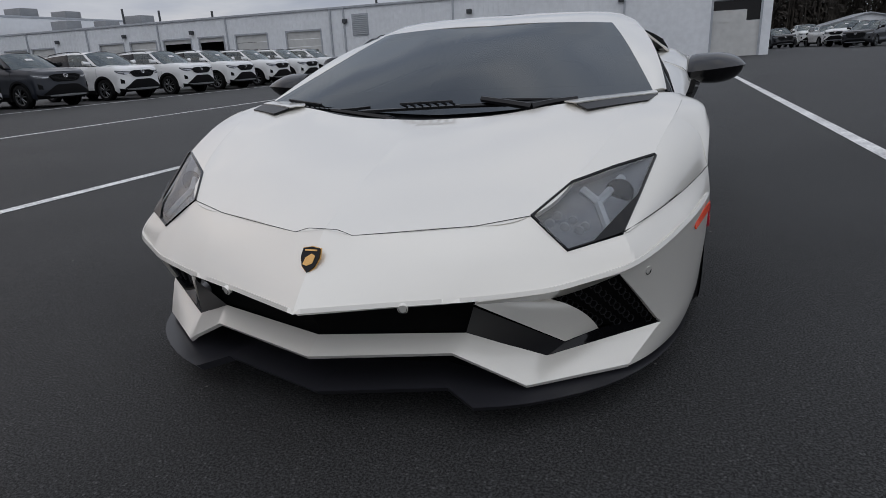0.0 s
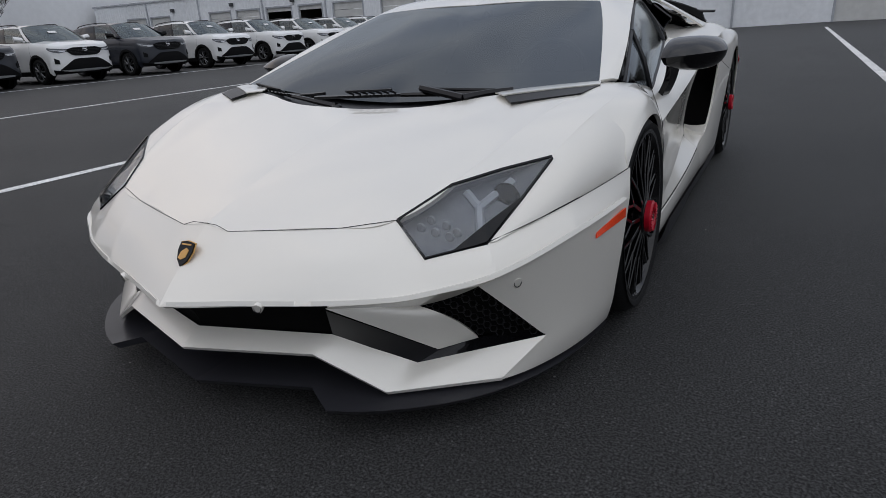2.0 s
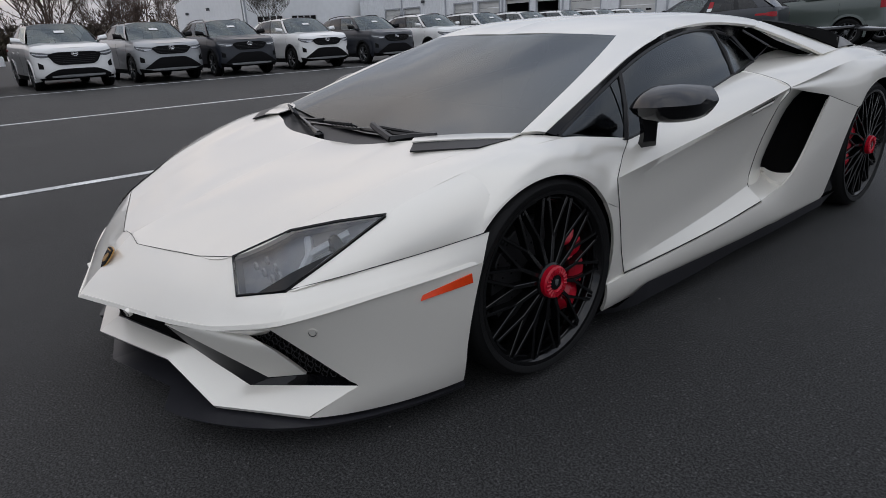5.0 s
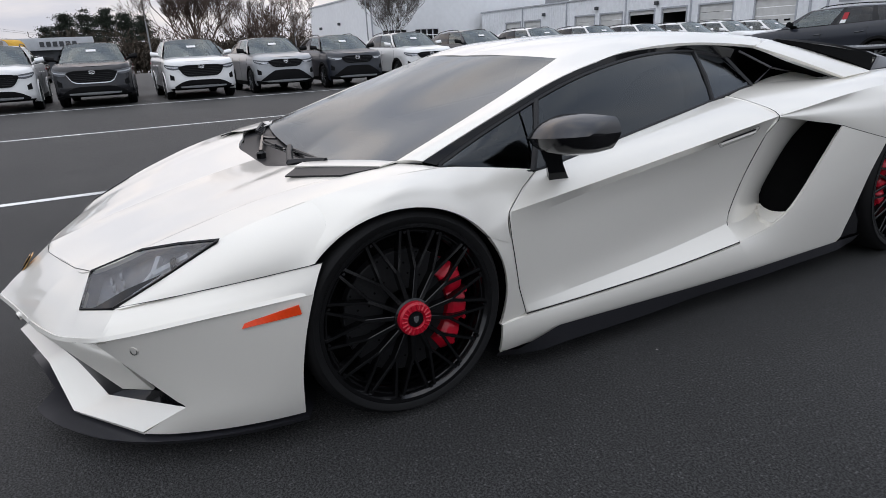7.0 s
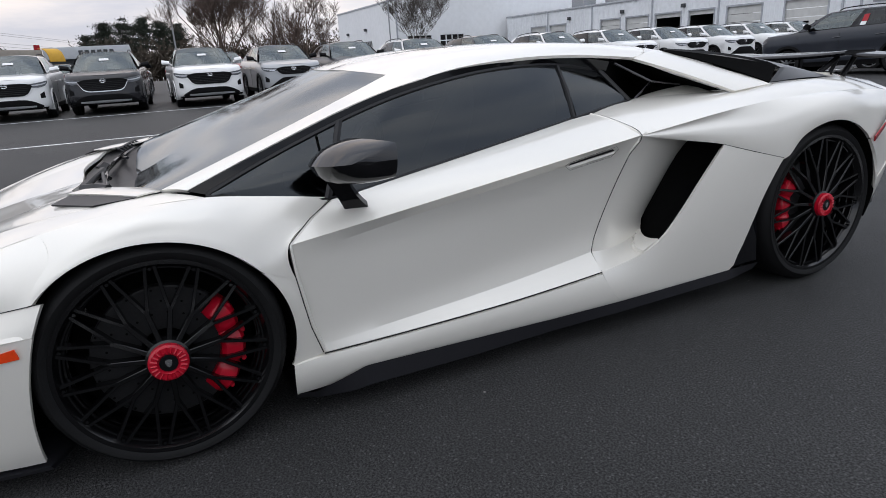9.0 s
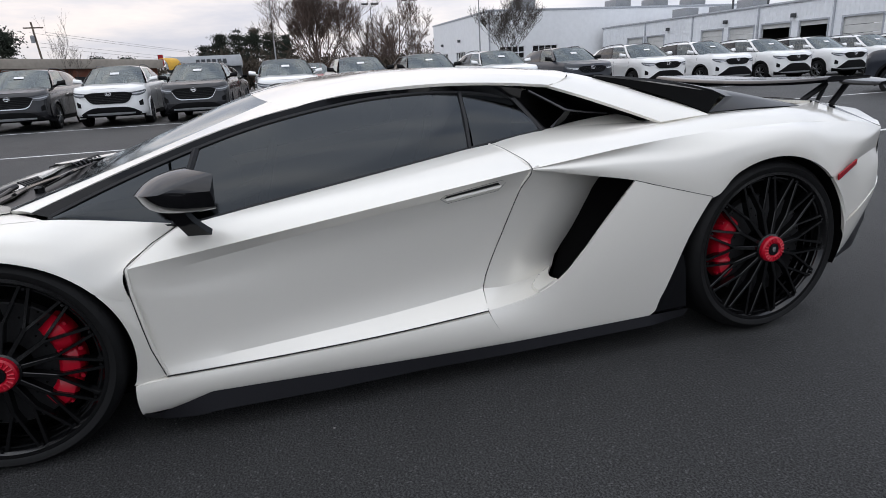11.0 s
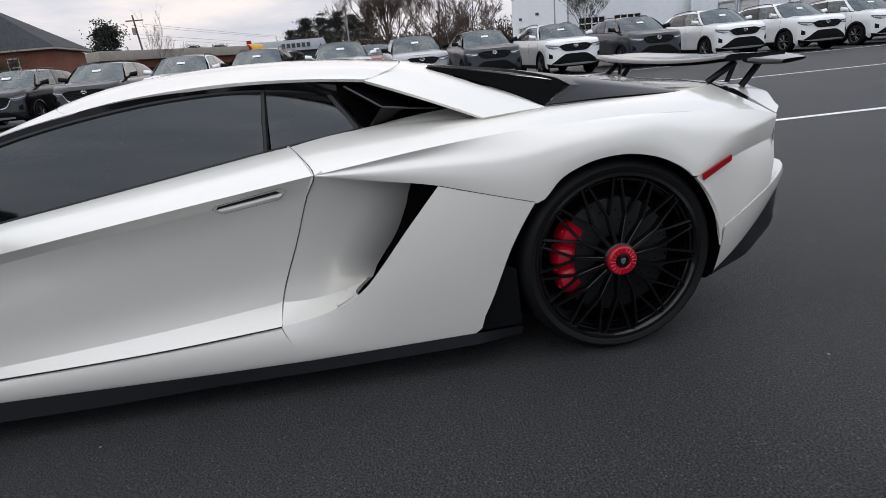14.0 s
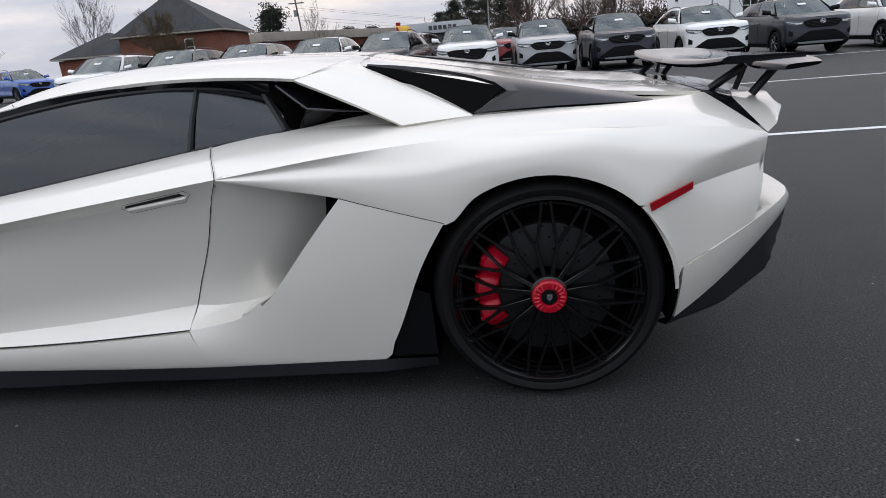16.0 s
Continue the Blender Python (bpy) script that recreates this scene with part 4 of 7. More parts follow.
# sill and skirt
sheet("sill", [
    [[(0.928, 0.335, 0.207), (0.935, 0.43, 0.220), (0.936, 0.80, 0.226), (0.934, 1.15, 0.238), (0.925, 1.515, 0.260)],
     [(0.943, 0.335, 0.202), (0.951, 0.43, 0.215), (0.952, 0.80, 0.221), (0.950, 1.15, 0.233), (0.941, 1.515, 0.254)]],
    [[(0.943, 0.335, 0.202), (0.951, 0.43, 0.215), (0.952, 0.80, 0.221), (0.950, 1.15, 0.233), (0.943, 1.515, 0.256)],
     [(0.945, 0.332, 0.15), (0.957, 0.50, 0.165), (0.957, 0.80, 0.172), (0.956, 1.15, 0.18), (0.954, 1.55, 0.19)],
     [(0.925, 0.334, 0.095), (0.935, 0.45, 0.105), (0.942, 0.80, 0.118), (0.945, 1.15, 0.122), (0.948, 1.60, 0.128)]],
], label="white sill panel under the door")
sheet("rear_flank", [
    [[INT_TOP, (0.966, 1.965, 0.545), (0.962, 1.87, 0.43), (0.955, 1.80, 0.355), (0.945, 1.70, 0.300), (0.938, 1.60, 0.275), DOOR_BR],
     [(0.985, 2.24, 0.640), (0.982, 2.13, 0.50), (0.976, 2.02, 0.37), (0.968, 1.93, 0.28), (0.960, 1.82, 0.225), (0.956, 1.70, 0.20), (0.954, 1.55, 0.19)],
     [SEAM_RA, (0.990, 2.318, 0.46), (0.981, 2.268, 0.34), (0.975, 2.235, 0.26), (0.97, 2.205, 0.20), SILL_RC, (0.948, 1.60, 0.128)]],
], label="white panel between the side intake and rear wheel")
bm = bmesh.new()
skirt_top = [(0.925, 0.334, 0.100), (0.954, 0.385, 0.104), (0.960, 0.467, 0.126), (0.963, 0.555, 0.152), (0.962, 1.276, 0.138), (0.963, 1.60, 0.136), (0.966, 2.18, 0.147), (0.968, 2.345, 0.150)]
skirt_out = [(0.935, 0.334, 0.095), (0.968, 0.40, 0.0965), (0.972, 0.467, 0.098), (0.972, 0.519, 0.099), (0.976, 1.276, 0.112), (0.985, 1.60, 0.116), (0.992, 2.18, 0.130), (0.975, 2.345, 0.135)]
skirt_out = [(x, y, z - 0.006) for x, y, z in skirt_out]
skirt_low = [(x - 0.015, y, z - 0.020) for x, y, z in skirt_out]
skirt_in = [(x - 0.30, y, z - 0.024) for x, y, z in skirt_out]
loft(bm, [skirt_top, skirt_out, skirt_low, skirt_in], 160, 6, False, False)
both("side_skirt", bm, SKIRT, car, "matte black side skirt blade", flat_angle=25)
seam(spline([INT_TOP, (0.984, 2.24, 0.643), SEAM_RA], 12), 0.0012)
# side intake scoop and its black mesh throat
sheet("intake_scoop", [
    [[(0.930, 1.70, 0.756), (0.905, 1.90, 0.730), (0.86, 2.02, 0.715)],
     [(0.905, 1.665, 0.69), (0.865, 1.86, 0.66), (0.80, 2.00, 0.63)],
     [(0.868, 1.605, 0.53), (0.838, 1.78, 0.51), (0.76, 1.95, 0.50)],
     [(0.858, 1.55, 0.40), (0.832, 1.70, 0.385), (0.765, 1.86, 0.38)],
     [(0.864, 1.525, 0.325), (0.848, 1.66, 0.320), (0.785, 1.84, 0.345)]],
    ([[(0.864, 1.525, 0.325), (0.848, 1.66, 0.320), (0.785, 1.84, 0.345)],
      [(0.90, 1.52, 0.292), (0.893, 1.65, 0.297), (0.870, 1.79, 0.332)],
      [DOOR_BR, (0.936, 1.61, 0.274), (0.942, 1.70, 0.297), (0.950, 1.785, 0.342)]], {"nv": 12}),
], label="white sculpted side air scoop", inside=(0, 1.9, 0.5))
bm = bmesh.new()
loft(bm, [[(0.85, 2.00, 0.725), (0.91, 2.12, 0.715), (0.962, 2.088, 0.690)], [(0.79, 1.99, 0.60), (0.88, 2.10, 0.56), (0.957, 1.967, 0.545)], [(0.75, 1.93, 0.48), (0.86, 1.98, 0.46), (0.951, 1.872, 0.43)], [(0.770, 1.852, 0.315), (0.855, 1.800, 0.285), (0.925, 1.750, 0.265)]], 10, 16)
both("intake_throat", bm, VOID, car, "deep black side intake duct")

# rear fender
arch_rear = arc(2.70, 0.355, 0.382, 141, -18, 26, [1.0, 1.006, 1.008, 1.006, 1.0, 0.99, 0.965])
arch_rear = [(p[0], p[1], p[2] - 0.013 * math.sin(math.pi * k / (len(arch_rear) - 1))) for k, p in enumerate(arch_rear)]
fender_line = [(0.931, 1.697, 0.760), (0.942, 1.86, 0.782), (0.945, 2.05, 0.806), (0.94, 2.30, 0.828), (0.935, 2.54, 0.838), (0.930, 2.80, 0.840), (0.905, 3.00, 0.828)]
fender_low = [(0.931, 1.70, 0.754), (0.948, 1.89, 0.722), INT_TOP] + [arch_rear[k] for k in (0, 3, 6, 9, 12, 15)]
fender_tail = [arch_rear[15], (0.990, 3.02, 0.635), (0.930, 3.18, 0.672), (0.868, 3.342, 0.70)]
fender_ridge = [(0.932, 1.70, 0.757), (0.949, 1.87, 0.750), (0.962, 2.07, 0.748), (0.986, 2.33, 0.742), (1.0, 2.54, 0.772), (1.0, 2.80, 0.782), (0.986, 2.99, 0.708), (0.945, 3.18, 0.742), (0.870, 3.348, 0.780)]
fender_low_fine = np.vstack([spline(fender_low, 44), spline(fender_tail, 17)[1:]])
cut_at = 43
fender_low = [tuple(p) for p in fender_low_fine]
sheet("rear_fender", [
    [[(0.745, 1.612, 0.835), (0.70, 1.80, 0.862), (0.69, 2.00, 0.872), (0.74, 2.26, 0.874), (0.832, 2.50, 0.888), (0.80, 2.80, 0.890), (0.73, 3.05, 0.886), (0.61, 3.245, 0.891)],
     [(0.84, 1.655, 0.808), (0.83, 1.82, 0.828), (0.83, 2.02, 0.848), (0.86, 2.28, 0.862), (0.885, 2.52, 0.872), (0.87, 2.80, 0.874), (0.82, 3.05, 0.866), (0.745, 3.298, 0.838)],
     fender_line + [(0.882, 3.20, 0.806), TAIL_C]],
    ([fender_line + [(0.890, 3.20, 0.815), TAIL_C],
      [(0.931, 1.70, 0.7585), (0.938, 1.87, 0.768), (0.942, 2.06, 0.778), (0.962, 2.32, 0.788), (0.978, 2.54, 0.808), (0.980, 2.80, 0.818), (0.966, 2.99, 0.778), (0.934, 3.18, 0.768), (0.869, 3.347, 0.7832)],
      fender_ridge, fender_low], {"nu": 64, "nv": 26}),
    ([[tuple(p) for p in fender_low_fine[cut_at:]],
      [arch_rear[19], (0.985, 3.06, 0.50), (0.935, 3.22, 0.58), (0.895, 3.33, 0.60)],
      [arch_rear[22], (0.975, 3.10, 0.43), (0.945, 3.21, 0.475), (0.91, 3.30, 0.50)]], {"nu": 24, "nv": 10}),
], label="white rear fender over the wide rear wheel", flat_angle=28)
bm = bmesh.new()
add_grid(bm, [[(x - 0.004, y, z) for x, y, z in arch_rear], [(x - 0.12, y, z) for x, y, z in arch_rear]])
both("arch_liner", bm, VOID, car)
bm = bmesh.new()
loft(bm, [[(0.965, 2.26, 0.40), (0.955, 2.20, 0.15)], [(0.95, 2.335, 0.36), (0.955, 2.345, 0.155)]], 8, 4)
both("wheel_deflector", bm, GLOSS_BLACK, car, "black panel ahead of the rear wheel")
bm = bmesh.new()
loft(bm, [[(1.006, 2.985, 0.628), (0.972, 3.110, 0.676)], [(1.001, 2.992, 0.604), (0.968, 3.112, 0.655)]], 6, 3)
outward(bm)
thicken(bm, -0.005)
both("side_marker", bm, RED_LENS, car, "red rear side marker lamp")
# rear bumper and diffuser
bumper_top = [(0.978, 3.095, 0.42), (0.945, 3.22, 0.487), (0.885, 3.35, 0.548), (0.775, 3.455, 0.580), (0.64, 3.495, 0.582), (0.35, 3.515, 0.582), (0, 3.52, 0.582)]
bumper_mid = [(0.968, 3.09, 0.34), (0.935, 3.222, 0.420), (0.862, 3.372, 0.515), (0.765, 3.470, 0.560), (0.64, 3.503, 0.565), (0.35, 3.52, 0.565), (0, 3.525, 0.565)]
bumper_low = [(0.943, 3.083, 0.246), (0.910, 3.222, 0.350), (0.826, 3.388, 0.474), (0.735, 3.480, 0.537), (0.62, 3.500, 0.545), (0.35, 3.52, 0.545), (0, 3.525, 0.545)]
sheet("rear_bumper", [
    [bumper_top, bumper_mid, bumper_low],
    [bumper_top, [(0.92, 3.15, 0.46), (0.89, 3.24, 0.50), (0.83, 3.32, 0.555), (0.74, 3.38, 0.585), (0.6, 3.40, 0.59), (0.35, 3.42, 0.59), (0, 3.42, 0.59)]],
], twin=False, label="white stepped rear bumper")
bm = bmesh.new()
fin_top = [(x - 0.003, y - 0.004, z) for x, y, z in bumper_low]
fin_low = [(0.938, 3.070, 0.232), (0.888, 3.245, 0.268), (0.798, 3.415, 0.345), (0.722, 3.486, 0.500), (0.61, 3.49, 0.47), (0.35, 3.50, 0.45), (0, 3.505, 0.45)]
fin_under = [(0.930, 3.060, 0.214), (0.872, 3.235, 0.250), (0.772, 3.395, 0.322), (0.70, 3.470, 0.47), (0.59, 3.46, 0.42), (0.35, 3.46, 0.40), (0, 3.46, 0.40)]
fin_in = [(0.86, 3.05, 0.20), (0.80, 3.18, 0.21), (0.70, 3.28, 0.22), (0.62, 3.32, 0.22), (0.5, 3.32, 0.20), (0.3, 3.32, 0.20), (0, 3.32, 0.20)]
loft(bm, [fin_top, fin_low, fin_under, fin_in], 48, 13, False, False)
both("diffuser", bm, SKIRT, car, "satin black rear diffuser", flat_angle=18)
# tail face with lamps
bm = bmesh.new()
loft(bm, [[TAIL_C, (0.60, 3.42, 0.79), (0, 3.45, 0.80)], [(0.905, 3.30, 0.50), (0.60, 3.42, 0.52), (0, 3.45, 0.52)]], 16, 5)
both("tail_panel", bm, VOID, car)
bm = bmesh.new()
loft(bm, [[(0.835, 3.352, 0.72), (0.62, 3.43, 0.73)], [(0.850, 3.345, 0.61), (0.62, 3.435, 0.66)]], 6, 3)
thicken(bm, 0.02)
both("tail_lamp", bm, RED_LENS, car, "dark red tail lamp")

# engine deck: white centre, black scoops
sheet("engine_deck", [
    [[(0, 2.05, 1.09), (0, 2.45, 1.02), (0, 2.85, 0.945), (0, 3.24, 0.905)],
     [(0.28, 2.06, 1.09), (0.34, 2.45, 1.015), (0.38, 2.85, 0.945), (0.40, 3.24, 0.902)],
     [(0.50, 2.10, 1.060), (0.60, 2.45, 0.985), (0.64, 2.85, 0.930), (0.60, 3.24, 0.893)]],
    [[(0.50, 2.10, 1.030), (0.58, 2.45, 0.95), (0.62, 2.85, 0.905), (0.60, 3.24, 0.885)],
     [(0.58, 2.20, 0.92), (0.69, 2.48, 0.86), (0.69, 2.85, 0.865), (0.62, 3.24, 0.875)],
     [(0.78, 2.46, 0.845), (0.79, 2.50, 0.845), (0.75, 2.85, 0.855), (0.63, 3.24, 0.872)]],
], twin=False, label="white engine deck")
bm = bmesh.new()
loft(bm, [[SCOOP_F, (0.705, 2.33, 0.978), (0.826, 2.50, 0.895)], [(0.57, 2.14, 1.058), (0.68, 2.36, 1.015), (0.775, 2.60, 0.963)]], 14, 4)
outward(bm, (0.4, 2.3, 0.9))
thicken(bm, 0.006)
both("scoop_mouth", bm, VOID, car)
bm = bmesh.new()
loft(bm, [[(0.826, 2.50, 0.896), (0.805, 2.72, 0.898), (0.765, 2.92, 0.892), (0.72, 3.06, 0.884)],
          [(0.775, 2.60, 0.966), (0.752, 2.75, 0.945), (0.735, 2.92, 0.912), (0.712, 3.06, 0.887)],
          [(0.57, 2.14, 1.062), (0.62, 2.50, 1.000), (0.655, 2.85, 0.938), (0.70, 3.06, 0.888)]], 20, 8)
outward(bm, (0.4, 2.5, 0.7))
thicken(bm, 0.01)
both("scoop_cover", bm, CARBON, car, "satin black engine air scoop")

# fixed spoiler lip, wing and struts
bm = bmesh.new()
lip_base = [(0, 3.40, 0.880), (0.45, 3.39, 0.875), (0.64, 3.325, 0.870), (0.866, 3.349, 0.785)]
lip_edge = [(0, 3.54, 0.872), (0.45, 3.525, 0.862), (0.648, 3.492, 0.840), (0.815, 3.395, 0.803)]
loft(bm, [[(0, 3.24, 0.909), (0.40, 3.24, 0.906), (0.60, 3.247, 0.895), (0.866, 3.346, 0.787)], lip_base], 30, 4, False)
outward(bm, (0, 3.2, 0.5))
thicken(bm, 0.010)
both("spoiler_base", bm, GLOSS_BLACK, car, "gloss black rear deck edge")
bm = bmesh.new()
loft(bm, [lip_base, lip_edge, [(0, 3.45, 0.80), (0.45, 3.44, 0.79), (0.63, 3.40, 0.79), (0.80, 3.37, 0.785)]], 30, 7, False, False)
both("tail_lip", bm, PAINT, car, "pearl white tail lip", flat_angle=20)
bm = bmesh.new()
# the middle of the wing has a deep chord and ends in a closed face; a slimmer winglet goes on outwards
wing_mid = [[(0, 3.275, 0.962), (0.40, 3.275, 0.960), (0.63, 3.300, 0.972)], [(0, 3.262, 0.976), (0.40, 3.262, 0.974), (0.63, 3.290, 0.985)], [(0, 3.285, 0.988), (0.40, 3.285, 0.986), (0.63, 3.310, 0.996)],
            [(0, 3.40, 0.990), (0.40, 3.40, 0.988), (0.63, 3.405, 0.994)], [(0, 3.56, 0.992), (0.40, 3.56, 0.990), (0.63, 3.55, 0.990)], [(0, 3.558, 0.984), (0.40, 3.558, 0.982), (0.63, 3.548, 0.982)],
            [(0, 3.40, 0.966), (0.40, 3.40, 0.964), (0.63, 3.40, 0.972)], [(0, 3.275, 0.962), (0.40, 3.275, 0.960), (0.63, 3.300, 0.972)]]
loft(bm, wing_mid, 16, 40)
bmesh.ops.remove_doubles(bm, verts=bm.verts, dist=1e-4)
bmesh.ops.holes_fill(bm, edges=[e for e in bm.edges if len(e.link_faces) == 1 and all(v.co.x > 0.6 for v in e.verts)])
both("wing", bm, GLOSS_BLACK, car, "gloss black rear wing blade")
bm = bmesh.new()
tip = [[(0.625, 3.375, 0.962), (0.70, 3.385, 0.953), (0.775, 3.425, 0.950)], [(0.625, 3.365, 0.972), (0.70, 3.377, 0.962), (0.782, 3.420, 0.957)], [(0.625, 3.385, 0.982), (0.70, 3.392, 0.972), (0.780, 3.430, 0.965)],
       [(0.625, 3.545, 0.984), (0.70, 3.545, 0.975), (0.775, 3.525, 0.967)], [(0.625, 3.540, 0.975), (0.70, 3.540, 0.966), (0.772, 3.518, 0.959)], [(0.625, 3.375, 0.962), (0.70, 3.385, 0.953), (0.775, 3.425, 0.950)]]
loft(bm, tip, 10, 30)
bmesh.ops.remove_doubles(bm, verts=bm.verts, dist=1e-4)
bmesh.ops.holes_fill(bm, edges=bm.edges)
both("winglet", bm, GLOSS_BLACK, car, "gloss black outer winglet")
for a, b, r in (((0.50, 3.30, 0.890), (0.53, 3.40, 0.962), 0.014), ((0.51, 3.38, 0.885), (0.53, 3.40, 0.962), 0.010), ((0.55, 3.42, 0.868), (0.56, 3.50, 0.968), 0.014)):
    bm = bmesh.new()
    tube(bm, [a, b], r, 8)
    both("wing_strut", bm, SATIN_BLACK, car)

# mirrors: a smooth shell with a crease round its lower third, on a leaning arm
m_crease = [(0.913, 0.465, 0.803), (0.950, 0.450, 0.806), (1.03, 0.449, 0.812), (1.108, 0.480, 0.818), (1.134, 0.525, 0.820)]
m_upper = [(0.918, 0.512, 0.842), (0.952, 0.500, 0.848), (1.03, 0.505, 0.853), (1.095, 0.545, 0.849), (1.122, 0.595, 0.840)]
m_top = [(0.930, 0.585, 0.866), (0.958, 0.580, 0.871), (1.03, 0.598, 0.872), (1.075, 0.640, 0.866), (1.091, 0.667, 0.860)]
m_rear = [(0.930, 0.615, 0.778), (0.960, 0.640, 0.760), (1.03, 0.655, 0.755), (1.070, 0.662, 0.760), (1.086, 0.662, 0.766)]
m_low = [(0.925, 0.495, 0.775), (0.955, 0.490, 0.764), (1.03, 0.500, 0.759), (1.095, 0.550, 0.768), (1.118, 0.592, 0.786)]
m_tip = (1.126, 0.657, 0.818)
bm = bmesh.new()
for rails_m in ([m_crease, m_upper, m_top], [m_top, m_rear], [m_crease, m_low, m_rear]):
    loft(bm, rails_m, 24, 10)
# the cut-off outer end: facets above and below the crease, and the corner beside the mirror glass
loft(bm, [[m_crease[-1], m_upper[-1], m_top[-1]], [m_tip, (1.112, 0.664, 0.840), m_top[-1]]], 10, 4)
loft(bm, [[m_crease[-1], m_low[-1], m_rear[-1]], [m_tip, (1.108, 0.661, 0.791), m_rear[-1]]], 10, 4)
loft(bm, [[m_top[-1], m_rear[-1]], [m_tip, m_tip]], 10, 4, False)
bmesh.ops.remove_doubles(bm, verts=bm.verts, dist=6e-4)
bmesh.ops.holes_fill(bm, edges=bm.edges)
bmesh.ops.recalc_face_normals(bm, faces=bm.faces)
both("door_mirror", bm, MIRROR_SHELL, car, "gloss black door mirror shell with a crease", flat_angle=30)
bm = bmesh.new()
loft(bm, [[(0.930, 0.492, 0.778), (0.916, 0.532, 0.715), (0.884, 0.564, 0.655)], [(0.948, 0.562, 0.764), (0.932, 0.590, 0.712), (0.894, 0.646, 0.652)]], 12, 4)
thicken(bm, 0.022)
both("mirror_arm", bm, GLOSS_BLACK, car)

# wheels
def wheel(cx, cy, r, rim, width, name_side, steer=0.0):
    s = name_side
    hub = Vector((s * cx, cy, r))
    bm = bmesh.new()
    lathe(bm, [(rim - 0.012, -width + 0.01), (rim + 0.01, -width), (r - 0.03, -width), (r - 0.006, -width + 0.03), (r, -width + 0.06), (r, -0.055), (r - 0.005, -0.03), (r - 0.018, -0.012), (r - 0.035, -0.002), (rim + 0.022, 0.0), (rim + 0.008, -0.004), (rim - 0.004, -0.010), (rim - 0.008, -0.02)], hub, "x", 72, s)
    wh = part("wheel", bm, RUBBER, car, "low profile black tyre on a black alloy wheel", flat_angle=50)
    bm = bmesh.new()
    lathe(bm, [(rim - 0.004, -0.012), (rim + 0.002, -0.006), (rim - 0.010, -0.007), (rim - 0.016, -0.016), (rim - 0.026, -0.034), (rim - 0.034, -0.10), (rim - 0.036, -width + 0.02)], hub, "x", 72, s)
    # steps of the barrel behind the spokes
    for rad, depth in ((rim - 0.024, -0.030), (rim - 0.031, -0.055), (rim - 0.034, -0.085)):
        lathe(bm, [(rad + 0.006, depth + 0.004), (rad - 0.002, depth + 0.003), (rad - 0.004, depth), (rad - 0.002, depth - 0.003), (rad + 0.006, depth - 0.004)], hub, "x", 72, s)
    part("rim", bm, WHEEL_BLACK, wh, "satin black rim")
    n = 15
    bm = bmesh.new()

    def pt(rad, ang, depth):
        return hub + Vector((s * depth, rad * math.cos(ang), rad * math.sin(ang)))

    def bar(a, b, wa, wb, ta, tb):
        """A wedge-shaped spoke from a to b, given as (radius, angle, depth)."""
        pa, pb = pt(*a), pt(*b)
        along = (pb - pa).normalized()
        out = Vector((s, 0, 0))
        cr = along.cross(out).normalized()
        ring = []
        for p, wdt, t in ((pa, wa, ta), (pb, wb, tb)):
            ring.append([bm.verts.new(p - cr * wdt), bm.verts.new(p + out * 0.002 - cr * wdt * 0.78), bm.verts.new(p + out * 0.002 + cr * wdt * 0.78), bm.verts.new(p + cr * wdt), bm.verts.new(p + cr * wdt * 0.7 - out * t), bm.verts.new(p - cr * wdt * 0.7 - out * t)])
        for k in range(6):
            bm.faces.new((ring[0][k], ring[0][(k + 1) % 6], ring[1][(k + 1) % 6], ring[1][k]))
        bm.faces.new(ring[0][::-1])
        bm.faces.new(ring[1])

    for i in range(n):
        a = 2 * math.pi * (i + 0.25) / n
        h = 2 * math.pi / n
        bar((0.045, a, -0.004), (rim * 0.53, a, -0.016), 0.0075, 0.0065, 0.035, 0.03)
        for e in (-1, 1):
            bar((rim * 0.50, a + e * 0.012, -0.016), (rim - 0.014, a + e * h * 0.40, -0.018), 0.0048, 0.0052, 0.028, 0.03)
        tube(bm, [pt(rim - 0.022, a + h * 0.5, -0.03), pt(rim - 0.022, a + h * 0.5, -0.012)], 0.005, 6)
    part("spokes", bm, WHEEL_BLACK, wh, "", smooth=False)
    bm = bmesh.new()
    lathe(bm, [(0.060, -0.03), (0.058, 0.0), (0.046, 0.008), (0.0, 0.009)], hub, "x", 32, s)
    part("hub", bm, WHEEL_BLACK, wh)
    bm = bmesh.new()
    lathe(bm, [(0.052, 0.004), (0.052, 0.020), (0.046, 0.026), (0.030, 0.026), (0.026, 0.020), (0.0, 0.019)], hub, "x", 40, s)
    part("centre_lock", bm, RED, wh, "red anodised centre lock nut")
    bm = bmesh.new()
    for k in range(20):
        a = 2 * math.pi * k / 20
        tube(bm, [pt(0.030, a, 0.027), pt(0.047, a, 0.026)], 0.003, 4)
    tagged(part("lock_teeth", bm, RED, wh), kind="stuff")
    bm = bmesh.new()
    lathe(bm, [(0.024, 0.018), (0.024, 0.023), (0.0, 0.024)], hub, "x", 24, s)
    part("hub_cap", bm, GLOSS_BLACK, wh)
    bm = bmesh.new()
    prism(bm, [hub + Vector((s * 0.0235, a * 0.3, b * 0.3)) for a, b in shield], (s * 0.002, 0, 0))
    part("cap_emblem", bm, CHROME, wh)
    bm = bmesh.new()
    lathe(bm, [(0.07, -0.075), (0.07, -0.062), (rim * 0.68, -0.062), (rim * 0.69, -0.064), (rim * 0.69, -0.095)], hub, "x", 48, s)
    part("brake_disc", bm, DISC, wh, "dark drilled ceramic brake disc")
    bm = bmesh.new()
